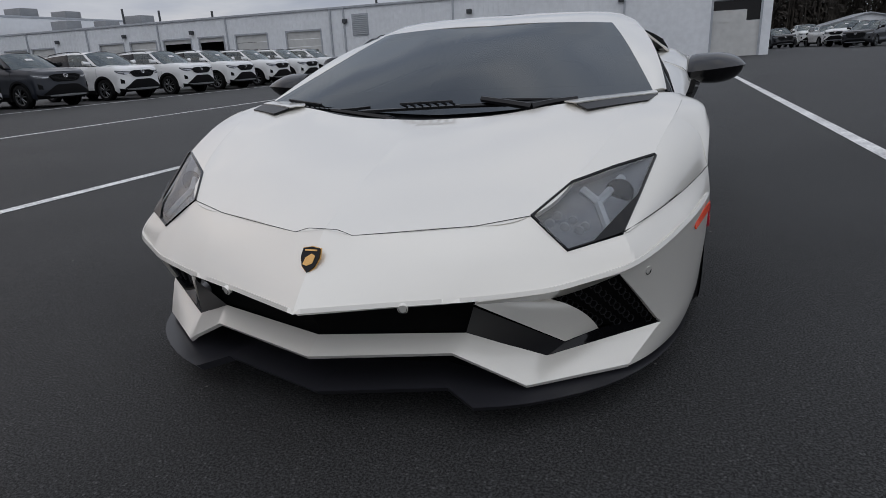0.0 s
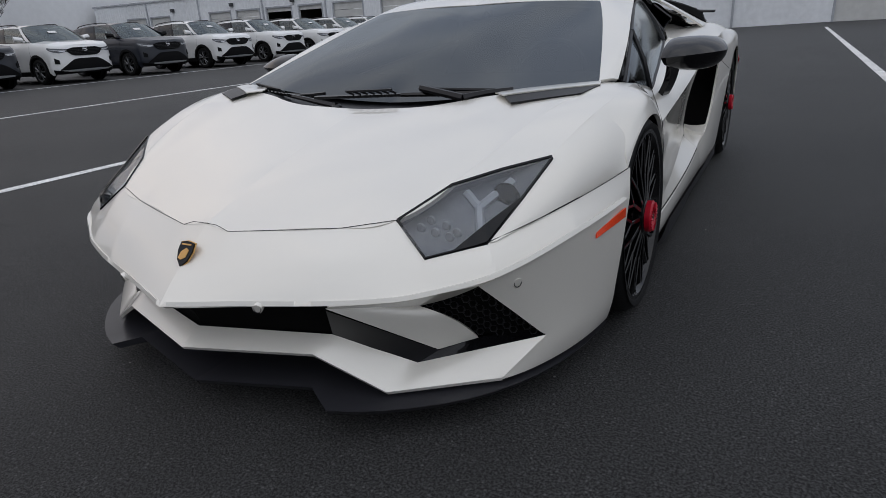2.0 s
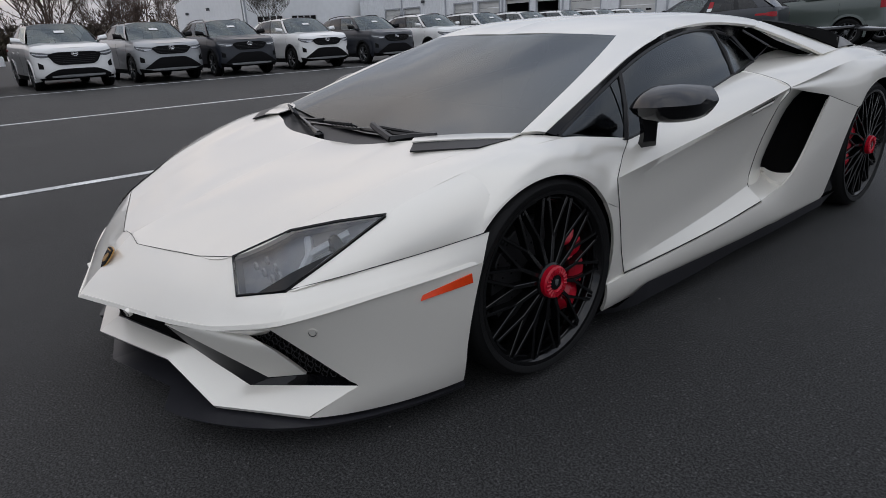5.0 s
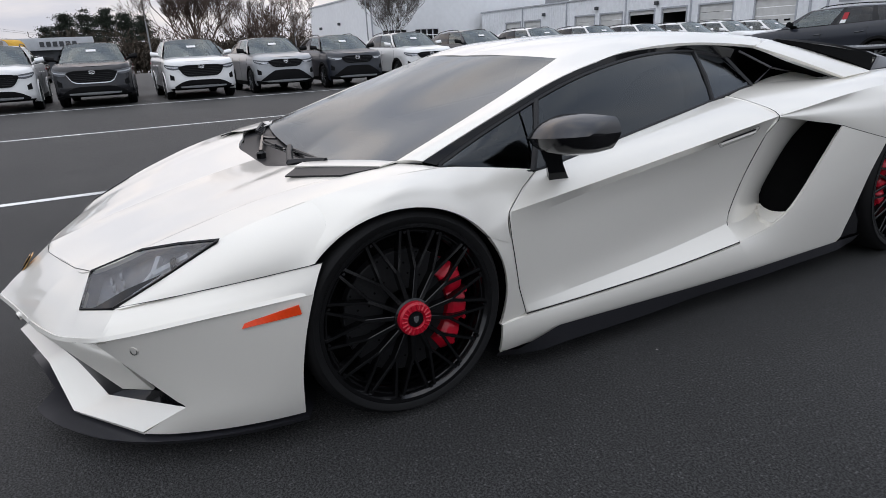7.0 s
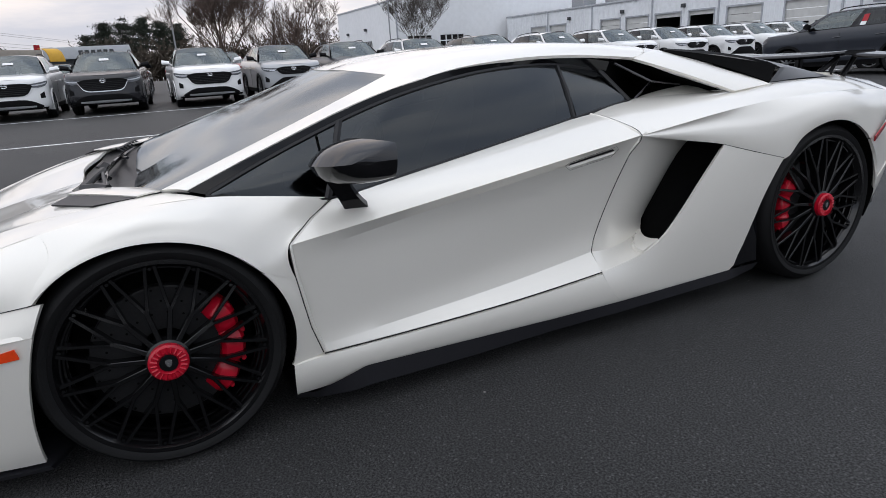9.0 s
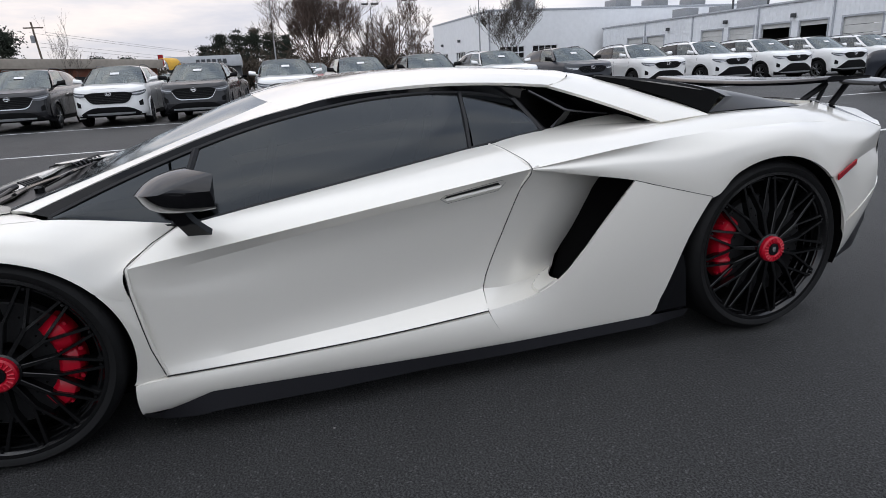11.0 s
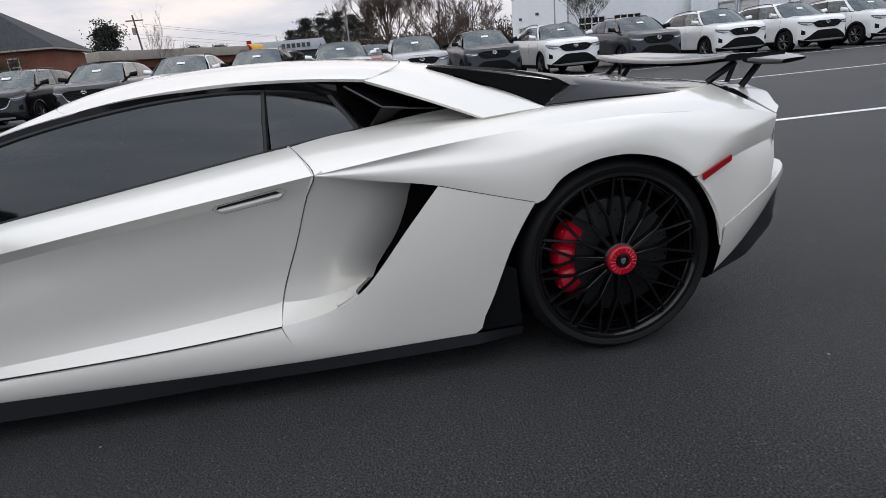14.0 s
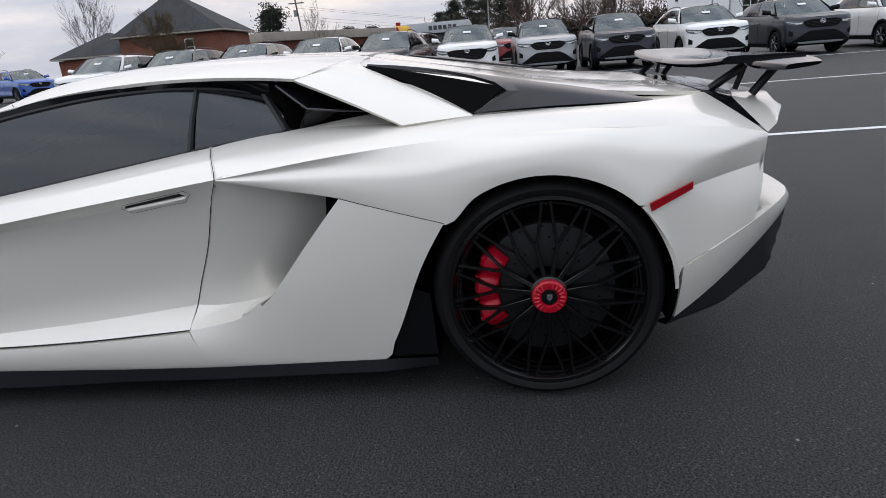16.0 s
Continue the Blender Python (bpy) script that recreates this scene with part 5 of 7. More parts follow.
    for i in range(18):
        for k, rad in enumerate((0.42, 0.54, 0.66)):
            a = 2 * math.pi * (i + 0.33 * k) / 18
            tube(bm, [pt(rim * rad, a, -0.063), pt(rim * rad, a, -0.0605)], 0.0035, 6)
    tagged(part("disc_holes", bm, VOID, wh), kind="stuff")
    # flat black disc added as the shade inside the wheel
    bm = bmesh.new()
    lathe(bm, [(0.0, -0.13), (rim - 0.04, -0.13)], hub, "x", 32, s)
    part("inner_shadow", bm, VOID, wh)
    # caliper
    bm = bmesh.new()
    a0, a1 = (-0.95, 0.75) if cy < 1 else (2.4, 3.75)
    rows = []
    for a in np.linspace(a0, a1, 43):
        lobe = abs(math.sin(3 * math.pi * (a - a0) / (a1 - a0)))
        end = min(1.0, (a - a0) / 0.12, (a1 - a) / 0.12)
        rise = (0.006 + 0.016 * lobe**0.7) * end
        outer = 0.70 + 0.045 * lobe**0.5
        rows.append([tuple(pt(rim * rr, a, dd)) for rr, dd in ((0.50, -0.062), (0.505, -0.052 + rise * 0.5), (0.55, -0.050 + rise), (0.63, -0.048 + rise), (outer - 0.035, -0.052 + rise), (outer, -0.060 + rise * 0.6), (outer, -0.10))])
    add_grid(bm, rows)
    for a in np.linspace(a0 + 0.2, a1 - 0.2, 4):
        tube(bm, [pt(rim * 0.735, a, -0.060), pt(rim * 0.735, a, -0.040)], 0.007, 8)
    part("brake_caliper", bm, RED, wh, "red brake caliper")
    return wh


for s in (1, -1):
    wheel(0.972, 0.0, 0.33, 0.281, 0.25, s)
    wheel(0.985, 2.70, 0.3555, 0.303, 0.34, s)

# cabin
bm = bmesh.new()
loft(bm, [[(0, 0.02, 0.70), (0.70, 0.12, 0.72)], [(0, 0.30, 0.76), (0.72, 0.35, 0.76)], [(0, 0.62, 0.74), (0.72, 0.62, 0.72)], [(0, 0.66, 0.40), (0.72, 0.66, 0.40)]], 10, 12)
both("dashboard", bm, SEAT, car, "black dashboard")
for sx in (0.36, -0.36):
    bm = bmesh.new()
    box(bm, sx - 0.24, sx + 0.24, 0.95, 1.40, 0.22, 0.40, 0.04)
    loft(bm, [[(sx - 0.25, 1.35, 0.35), (sx - 0.22, 1.55, 0.75), (sx - 0.12, 1.62, 0.93)], [(sx, 1.40, 0.35), (sx, 1.60, 0.72), (sx, 1.66, 0.97)], [(sx + 0.25, 1.35, 0.35), (sx + 0.22, 1.55, 0.75), (sx + 0.12, 1.62, 0.93)]], 12, 10)
    part("seat", bm, SEAT, car, "dark leather sports seat")
bm = bmesh.new()
tube(bm, [(0.36 + 0.17 * math.cos(t), 0.80 + 0.05 * math.sin(t), 0.72 + 0.16 * math.sin(t)) for t in np.linspace(0, 2 * math.pi, 25)], 0.015, 6, caps=False)
tube(bm, [(0.36, 0.80, 0.72), (0.36, 0.62, 0.66)], 0.03, 8)
tube(bm, [(0.20, 0.80, 0.72), (0.52, 0.80, 0.72)], 0.015, 6)
part("steering_wheel", bm, SEAT, car, "black steering wheel")
bm = bmesh.new()
loft(bm, [[(0, 1.72, 0.30), (0.70, 1.70, 0.30)], [(0, 1.78, 1.06), (0.56, 1.78, 0.98)]], 8, 4)
both("bulkhead", bm, SEAT, car)
bm = bmesh.new()
box(bm, -0.70, 0.70, -0.6, 2.95, 0.075, 0.10)
box(bm, -0.78, 0.78, 0.45, 1.75, 0.10, 0.24)
part("underbody", bm, VOID, car)
bm = bmesh.new()
box(bm, -0.70, 0.70, -0.42, 0.40, 0.12, 0.50)
part("inner_structure", bm, VOID, car)
bm = bmesh.new()
box(bm, -0.62, 0.62, 2.05, 3.20, 0.12, 0.80)
part("engine_block", bm, VOID, car)

# ---- surroundings: materials ----
SIDING = material("white_metal_siding", (0.82, 0.84, 0.86), rough=0.45, vary=0.10, scale=3, second_scale=0.3)
SIDING_TRIM = material("grey_metal_trim", (0.42, 0.44, 0.47), rough=0.45, vary=0.15, scale=4)
DOOR_PANEL = material("pale_sectional_door", (0.60, 0.60, 0.58), rough=0.5, vary=0.12, scale=3, second_scale=0.5)
# the shade inside the bays is put into this near-black colour
BAY_SHADE = material("bay_shade_black", (0.02, 0.02, 0.02), rough=0.9, vary=0.4, scale=2)
STUCCO = material("white_stucco", (0.86, 0.87, 0.88), rough=0.7, vary=0.06, scale=2, second_scale=0.2)
BRICK = material("red_brick", (0.21, 0.075, 0.045), rough=0.85, vary=0.35, scale=9, second_scale=0.8)
SHINGLE = material("dark_shingles", (0.045, 0.047, 0.05), rough=0.9, vary=0.4, scale=8, second_scale=0.7)
BEIGE = material("beige_fascia", (0.36, 0.32, 0.27), rough=0.8, vary=0.15, scale=3)
YELLOW = material("yellow_awning", (0.62, 0.34, 0.02), rough=0.6, vary=0.15, scale=3)
SIGN_GREY = material("pale_sign_panel", (0.50, 0.52, 0.54), rough=0.4, vary=0.08, scale=1)
SIGN_DARK = material("dark_sign_bars", (0.05, 0.055, 0.06), rough=0.5, vary=0.2, scale=5)
BARK = material("grey_brown_bark", (0.085, 0.072, 0.062), rough=0.95, vary=0.4, scale=8)
TWIG = material("reddish_twigs", (0.115, 0.080, 0.064), rough=0.95, vary=0.4, scale=4)
HEDGE = material("brown_winter_hedge", (0.075, 0.058, 0.042), rough=0.95, vary=0.5, scale=0.7)
WOODS = material("dark_winter_woods", (0.050, 0.042, 0.034), rough=0.95, vary=0.5, scale=0.6)
NEEDLE = material("pine_needles", (0.026, 0.034, 0.022), rough=0.9, vary=0.5, scale=2)
BRUSH = material("winter_brush", (0.11, 0.08, 0.045), rough=0.95, vary=0.5, scale=1.5)
GALV = material("galvanised_steel", (0.32, 0.33, 0.34), rough=0.5, metal=0.6, vary=0.2, scale=10)
WOODPOLE = material("weathered_pole_wood", (0.14, 0.11, 0.085), rough=0.95, vary=0.3, scale=6)
SUV_WHITE = material("suv_white_paint", (0.78, 0.78, 0.77), rough=0.3, coat=0.9, vary=0.02, scale=300)
SUV_DARK = material("suv_dark_grey_paint", (0.014, 0.017, 0.025), rough=0.3, spec=0.4, coat=0.45, vary=0.1, scale=300)
SUV_BLACK = material("suv_black_paint", (0.005, 0.005, 0.007), rough=0.25, spec=0.4, coat=0.7, vary=0.1, scale=300)
SUV_SILVER = material("suv_silver_paint", (0.36, 0.37, 0.38), rough=0.3, metal=0.5, coat=0.8, vary=0.08, scale=300)
SUV_BLUE = material("bright_blue_paint", (0.02, 0.10, 0.42), rough=0.3, coat=0.8, vary=0.08, scale=300)
SUV_RED = material("dark_red_paint", (0.22, 0.012, 0.016), rough=0.3, coat=0.8, vary=0.08, scale=300)
SUV_OLIVE = material("grey_green_paint", (0.075, 0.095, 0.085), rough=0.32, coat=0.8, vary=0.08, scale=300)
CLAD = material("grained_black_cladding", (0.006, 0.006, 0.0065), rough=0.65, spec=0.12, vary=0.2, scale=40)
CAR_GLASS = glass("green_tinted_car_glass", (0.42, 0.48, 0.47), ior=1.95, sheen=(0.90, 0.98, 0.98))
PRIVACY = glass("dark_privacy_glass", (0.05, 0.055, 0.058))
ALLOY = material("machined_alloy", (0.14, 0.145, 0.15), rough=0.35, metal=0.8, vary=0.15, scale=60)
LAMP_DARK = material("smoked_headlamp", (0.10, 0.105, 0.115), rough=0.2, coat=0.8, vary=0.3, scale=20)
TAG = material("white_paper_tag", (0.8, 0.8, 0.8), rough=0.8, vary=0.04, scale=30)

TILT = math.degrees(math.atan(SLOPE))


def on_lot(x, y, turn=0.0, lift=0.0):
    """A pose on the sloping lot."""
    return pose(x, y, ground_z(x) + lift, 0, TILT if -61 < x < -1.5 else 0, turn)


# ---- parked sport utility vehicles ----
def suv(paint, label, big=False, pickup=False, alloy=True, grille_chrome=False, category="car"):
    """A parked SUV or pickup with its nose towards +x, standing over the origin."""
    L, W, H = (2.47, 0.965, 1.73) if big else (2.30, 0.93, 1.70)
    zs = 0.0
    if pickup:
        L, W, H, zs = 2.95, 1.02, 1.95, 0.17
    ob = thing("pickup_truck" if pickup else "suv", (0, 0, 0), label, category)
    NC, RC = 0.36, 0.30                       # depth of the rounded nose and tail
    fx, rx = L - 0.93, -(L - 0.98)            # axles
    R = 0.355 if not pickup else 0.40
    arch_r, axle_z = R + 0.055, R + 0.01
    sill = 0.24 + zs
    x_side0, x_side1 = L - NC, -L + RC
    cowl, a_base = L - 1.02, L - 1.16
    belt0, belt1 = 1.165 + zs * 1.2, 1.215 + zs * 1.2

    def plan(q):
        """The outline from above: 0 to 1 round the nose, 1 to 2 along the flank, 2 to 3 round the tail."""
        if q <= 1:
            th = q * math.pi / 2
            return L - NC * (1 - math.cos(th)), W * math.sin(th) ** 0.52, math.cos(th) ** 0.6
        if q <= 2:
            return x_side0 + (x_side1 - x_side0) * (q - 1), W, 0.0
        th = (3 - q) * math.pi / 2
        return -L + RC * (1 - math.cos(th)), W * math.sin(th) ** 0.5, -math.cos(th) ** 0.7

    def q_of_y(y):
        return math.asin(min(1.0, (abs(y) / W)) ** (1 / 0.52)) / (math.pi / 2)

    def q_of_x(x):
        return 1 + (x - x_side0) / (x_side1 - x_side0)

    def top(q):
        x = plan(q)[0]
        return float(np.interp(x, [-L, -L + 0.4, a_base, cowl, x_side0, L - 0.12, L], [belt1 - 0.02, belt1, belt0, belt0 - 0.015, 1.11 + zs * 1.2, 1.065 + zs * 1.1, 1.045 + zs * 1.1]))

    def low(q):
        x = plan(q)[0]
        z = sill + (0.04 if q < 0.9 or q > 2.3 else 0)
        for ax in (fx, rx):
            if abs(x - ax) < arch_r and 0.7 < q < 2.6:
                z = max(z, axle_z + math.sqrt(arch_r**2 - (x - ax) ** 2))
        return z

    front_in = ([0.0, 0.22, 0.32, 0.45, 0.62, 0.72, 0.84, 0.94, 0.985, 1.0], [-0.16, -0.13, -0.02, 0.0, -0.015, -0.03, -0.035, -0.045, -0.07, -0.10])
    side_in = ([0.0, 0.22, 0.33, 0.46, 0.60, 0.72, 0.80, 0.90, 0.96, 1.0], [-0.06, -0.05, -0.005, -0.022, -0.016, 0.0, -0.002, -0.022, -0.045, -0.075])

    def skin(q, z, out=0.0, s=1):
        """A point of the body's skin."""
        x, y, f = plan(q)
        h = min(max(z / top(q), 0), 1)
        d = (np.interp(h, *front_in) if f > 0 else np.interp(h, *front_in) * 0.5) * abs(f) + np.interp(h, *side_in) * (1 - abs(f)) + out
        g = math.sqrt(max(1e-6, 1 - min(1, abs(f)) ** 2))
        return (x + d * f, s * (y + (d * g if y > 0.02 else 0)), z)

    qs = sorted({*np.linspace(0, 0.9, 13), *np.linspace(0.9, 1, 5), *np.linspace(1, 2, 22), *np.linspace(2, 3, 10), *(q_of_x(ax + arch_r * math.cos(t)) for ax in (fx, rx) for t in np.linspace(0.02, math.pi - 0.02, 13) if 1 < q_of_x(ax + arch_r * math.cos(t)) < 2)})
    bm = bmesh.new()
    hs = np.array([0, 0.06, 0.14, 0.24, 0.36, 0.48, 0.60, 0.70, 0.79, 0.87, 0.94, 1.0])
    for s in (1, -1):
        add_grid(bm, [[skin(q, low(q) + (top(q) - low(q)) * h, 0, s) for h in hs] for q in qs])
    # hood
    hq = [q for q in qs if q <= q_of_x(cowl)] + [q_of_x(cowl)]
    g = []
    for q in hq:
        x, y, z = skin(q, top(q))
        k = min(1.0, (L - x) / 0.5)
        g.append([(x + 0.05 * k * (1 - u * u), y * u, z + (0.035 * (1 - u**4) + 0.016 * math.exp(-((abs(u) - 0.62) / 0.12) ** 2)) * k) for u in np.linspace(-1, 1, 17)])
    add_grid(bm, g)
    bmesh.ops.remove_doubles(bm, verts=bm.verts, dist=2e-4)
    part("body", bm, paint, ob, flat_angle=38)
    b2 = bmesh.new()
    box(b2, -L + 0.25, L - 0.35, -W * 0.72, W * 0.72, 0.26 + zs, 0.93 + zs)
    part("inner_shell", b2, VOID, ob)

    def patch(name, qq, lo, hi, out, mat, parent=ob, label="", rows=4, depth=0.02):
        """A piece that lies on the skin between two heights (given along it)."""
        b3 = bmesh.new()
        n = len(qq)
        lo = np.interp(np.linspace(0, 1, n), np.linspace(0, 1, len(lo)), lo) + zs
        hi = np.interp(np.linspace(0, 1, n), np.linspace(0, 1, len(hi)), hi) + zs
        pts = [[skin(abs(q), a + (b - a) * k / (rows - 1), out, 1 if q >= 0 else -1) for k in range(rows)] for q, a, b in zip(qq, lo, hi)]
        add_grid(b3, pts)
        bmesh.ops.recalc_face_normals(b3, faces=b3.faces)
        b3.normal_update()
        f = next(iter(b3.faces))
        if f.normal.dot(f.calc_center_median()) < 0:
            bmesh.ops.reverse_faces(b3, faces=b3.faces)
        thicken(b3, depth)
        return part(name, b3, mat, parent, label)

    def across(y0, y1, n=17):
        return [math.copysign(q_of_y(y), y) if y else 0.0 for y in np.linspace(y0, y1, n)]

    # cabin: belt line below, roof line above
    r0, r1 = L - 1.86, -L + 0.62
    b1 = -L + 0.20
    if pickup:
        r1, b1 = -0.55, -0.75
    yb = W - 0.078

    def side_at(u, v, s=1, out=0.0):
        bx, rxx = a_base + (b1 - a_base) * u, r0 + (r1 - r0) * u
        zb = belt0 + (belt1 - belt0) * u
        ry = W * (0.69 - 0.05 * max(0, u - 0.6) / 0.4)
        rz = H - 0.075 - 0.05 * (2 * u - 0.7) ** 2
        y = yb - 0.05 * max(0, u - 0.7) / 0.3
        return (bx + (rxx - bx) * v, s * (y + (ry - y) * v + 0.035 * 4 * v * (1 - v) * 0.6 + out), zb + (rz - zb) * v)

    def side_piece(name, u0, u1, v0, v1, mat, out=0.0, v0b=None):
        for s in (1, -1):
            b3 = bmesh.new()
            add_grid(b3, [[side_at(u, v, s, out) for v in np.linspace(v0 + ((v0b or v0) - v0) * k / 9, v1, 5)] for k, u in enumerate(np.linspace(u0, u1, 10))])
            part(name, b3, mat, ob)

    b3 = bmesh.new()
    us = np.linspace(0, 1, 14)
    crown = [[np.array(side_at(u, 1.0, 1)) * (1, e, 1) + (0.06 * (1 - e * e) * (1 - 2 * u) if u in (0, 1) else 0, 0, 0.055 * (1 - abs(e) ** 2.6)) for e in np.linspace(-1, 1, 13)] for u in us]
    add_grid(b3, crown)
    for s in (1, -1):
        add_grid(b3, [[side_at(u, v, s) for v in (0.93, 1.0)] for u in us])
    bmesh.ops.remove_doubles(b3, verts=b3.verts, dist=1e-4)
    part("roof", b3, paint, ob, flat_angle=30)
    side_piece("roof_pillar", -0.012, 0.045, 0.0, 0.96, paint, 0.004)
    if pickup:
        panes, posts = [(0.05, 0.50), (0.55, 0.92)], [(0.50, 0.55)]
        side_piece("roof_pillar", 0.92, 1.0, 0.0, 0.96, paint, 0.004)
    else:
        panes, posts = [(0.05, 0.395), (0.435, 0.70), (0.745, 0.90)], [(0.395, 0.435), (0.70, 0.745)]
        side_piece("roof_pillar", 0.90, 1.0, 0.0, 0.96, paint, 0.004)
    for u0, u1 in panes:
        side_piece("side_window", u0, u1, 0.03, 0.92, CAR_GLASS if u0 < 0.3 else PRIVACY, 0.0)
    for u0, u1 in posts:
        side_piece("window_post", u0, u1, 0.0, 0.95, GLOSS_BLACK, 0.003)
    side_piece("belt_trim", 0.0, 0.95, -0.03, 0.04, GLOSS_BLACK, 0.005)
    b3 = bmesh.new()
    lo = [(cowl - 0.12 + 0.16 * (1 - e * e), e * (yb - 0.045), belt0 - 0.03 + 0.03 * (1 - e * e)) for e in np.linspace(-1, 1, 13)]
    hi = [(crown[0][k][0], crown[0][k][1], crown[0][k][2] - 0.004) for k in range(13)]
    add_grid(b3, [[tuple(np.array(a) * (1 - v) + np.array(b) * v + np.array((0.03, 0, 0.03)) * 4 * v * (1 - v) * 0.25) for a, b in zip(lo, hi)] for v in np.linspace(0, 1, 7)])
    part("windscreen", b3, CAR_GLASS, ob, "greenish windscreen")
    b3 = bmesh.new()
    add_grid(b3, [[(x + 0.14, y * 1.02, z - 0.005) for x, y, z in lo], [(x - 0.01, y, z + 0.012) for x, y, z in lo]])
    part("cowl", b3, SATIN_BLACK, ob)
    b3 = bmesh.new()
    tail = [(-L + 0.10, e * (yb - 0.06), belt1 - 0.02) for e in np.linspace(-1, 1, 13)] if not pickup else [(b1, e * yb, belt1) for e in np.linspace(-1, 1, 13)]
    add_grid(b3, [[tuple(np.array(a) * (1 - v) + np.array(b) * v) for a, b in zip(tail, crown[-1])] for v in np.linspace(0, 1, 4)])
    part("rear_window", b3, PRIVACY, ob)
    b2 = bmesh.new()
    box(b2, b1 + 0.2, cowl - 0.15, -yb * 0.93, yb * 0.93, 0.85 + zs, belt0 - 0.04)
    part("cabin_floor", b2, SEAT, ob)
    for sy in (0.36, -0.36):
        for sx in ((0.10,) if pickup else (0.10, -0.85)):
            b2 = bmesh.new()
            box(b2, sx, sx + 0.14, sy - 0.22, sy + 0.22, belt0 - 0.1, belt0 + 0.24, 0.05)
            box(b2, sx + 0.01, sx + 0.10, sy - 0.11, sy + 0.11, belt0 + 0.25, belt0 + 0.40, 0.03)
            part("seat", b2, SEAT, ob)
    b2 = bmesh.new()
    tube(b2, [(a_base - 0.50 + 0.06 * math.sin(t), 0.36 + 0.18 * math.cos(t), belt0 + 0.02 + 0.16 * math.sin(t)) for t in np.linspace(0, 2 * math.pi, 15)], 0.016, 5, caps=False)
    part("steering_wheel", b2, SEAT, ob)

    # wheels, arches, sills
    for ax in (fx, rx):
        for s in (1, -1):
            b2 = bmesh.new()
            ring = [(t, math.cos(t), math.sin(t)) for t in np.linspace(-0.35, math.pi + 0.35, 25)]
            o_r, i_r = (arch_r + 0.055, arch_r - 0.012) if not big else (arch_r + 0.014, arch_r - 0.006)
            rows = [[(ax + r * c, s * (W + dy - 0.02 * max(0, abs(c) - 0.8)), axle_z + r * sn) for _, c, sn in ring] for r, dy in ((o_r, -0.02), (o_r, 0.006), (i_r, 0.012), (i_r - 0.01, -0.16))]
            add_grid(b2, rows)
            part("wheel_arch", b2, CLAD if not big and not pickup else paint, ob)
            b2 = bmesh.new()
            lathe(b2, [(0.0, -0.13), (arch_r + 0.01, -0.13)], (ax, s * W, axle_z), "y", 24, s)
            part("wheel_well", b2, VOID, ob)
            b2 = bmesh.new()
            c = (ax, s * (W - 0.015), R)
            lathe(b2, [(R * 0.68, 0.0), (R * 0.72, 0.010), (R * 0.93, 0.010), (R * 0.985, -0.012), (R, -0.04), (R, -0.21)], c, "y", 32, s)
            wh = part("wheel", b2, RUBBER, ob)
            b2 = bmesh.new()
            lathe(b2, [(R * 0.70, 0.006), (R * 0.66, -0.004), (R * 0.62, -0.05)], c, "y", 28, s)
            for k in range(5):
                for e in (-0.16, 0.16):
                    a = 2 * math.pi * k / 5 + 0.3 + e
                    tube(b2, [Vector(c) + Vector((0.05 * math.cos(a), 0, 0.05 * math.sin(a))), Vector(c) + Vector((R * 0.66 * math.cos(a + e * 0.5), -s * 0.006, R * 0.66 * math.sin(a + e * 0.5)))], 0.017, 4)
            lathe(b2, [(0.06, -0.02), (0.06, 0.006), (0.0, 0.010)], c, "y", 12, s)
            part("rim", b2, ALLOY if alloy else WHEEL_BLACK, wh)
            b2 = bmesh.new()
            lathe(b2, [(0.0, -0.06), (R * 0.66, -0.06)], c, "y", 20, s)
            part("brake", b2, VOID, wh)
    for s in (1, -1):
        sq = [s * q for q in np.linspace(q_of_x(fx - arch_r - 0.02), q_of_x(rx + arch_r + 0.02), 14)]
        patch("sill_cladding", sq, [0.235, 0.235], [0.36, 0.36], 0.010, CLAD)
        for x in (a_base - 0.02, a_base - 1.08, rx + 0.38):
            b2 = bmesh.new()
            tube(b2, [skin(q_of_x(x - (0.12 * (zz > 0.7) if x < -0.5 else 0)), zz + zs, 0.0005, s) for zz in np.linspace(0.37, 1.07, 9)], 0.004, 4)
            part("door_gap", b2, GAP, ob)
        for x in (a_base - 0.92, a_base - 1.92):
            b2 = bmesh.new()
            tube(b2, [skin(q_of_x(x), 0.955 + zs, 0.012, s), skin(q_of_x(x - 0.10), 0.962 + zs, 0.028, s), skin(q_of_x(x - 0.20), 0.968 + zs, 0.012, s)], 0.014, 5)
            part("door_handle", b2, paint if not grille_chrome else CHROME, ob)

    # nose
    if big:
        gr = patch("grille", across(-0.62, 0.62, 31), [0.86, 0.70, 0.645] + [0.635] * 7 + [0.645, 0.70, 0.86], [0.895, 0.935] + [0.95] * 8 + [0.935, 0.895], 0.022, CLAD)
        lowz = [0.86, 0.69, 0.635] + [0.625] * 7 + [0.635, 0.69, 0.86]
        patch("lower_grille", across(-0.78, 0.78, 25), [0.33, 0.30, 0.28, 0.28, 0.30, 0.33], [0.37, 0.47, 0.53, 0.54, 0.54, 0.54, 0.54, 0.53, 0.47, 0.37], 0.020, CLAD)
        slats = [(0.46, 0.69), (0.50, 0.735), (0.52, 0.78), (0.53, 0.825), (0.50, 0.87)]
        badge_z = 0.90
    else:
        gr = patch("grille", across(-0.53, 0.53, 29), [0.90, 0.80, 0.765] + [0.757] * 6 + [0.765, 0.80, 0.90], [0.935, 0.965] + [0.985] * 8 + [0.965, 0.935], 0.022, CLAD)
        lowz = [0.90, 0.80, 0.765] + [0.757] * 6 + [0.765, 0.80, 0.90]
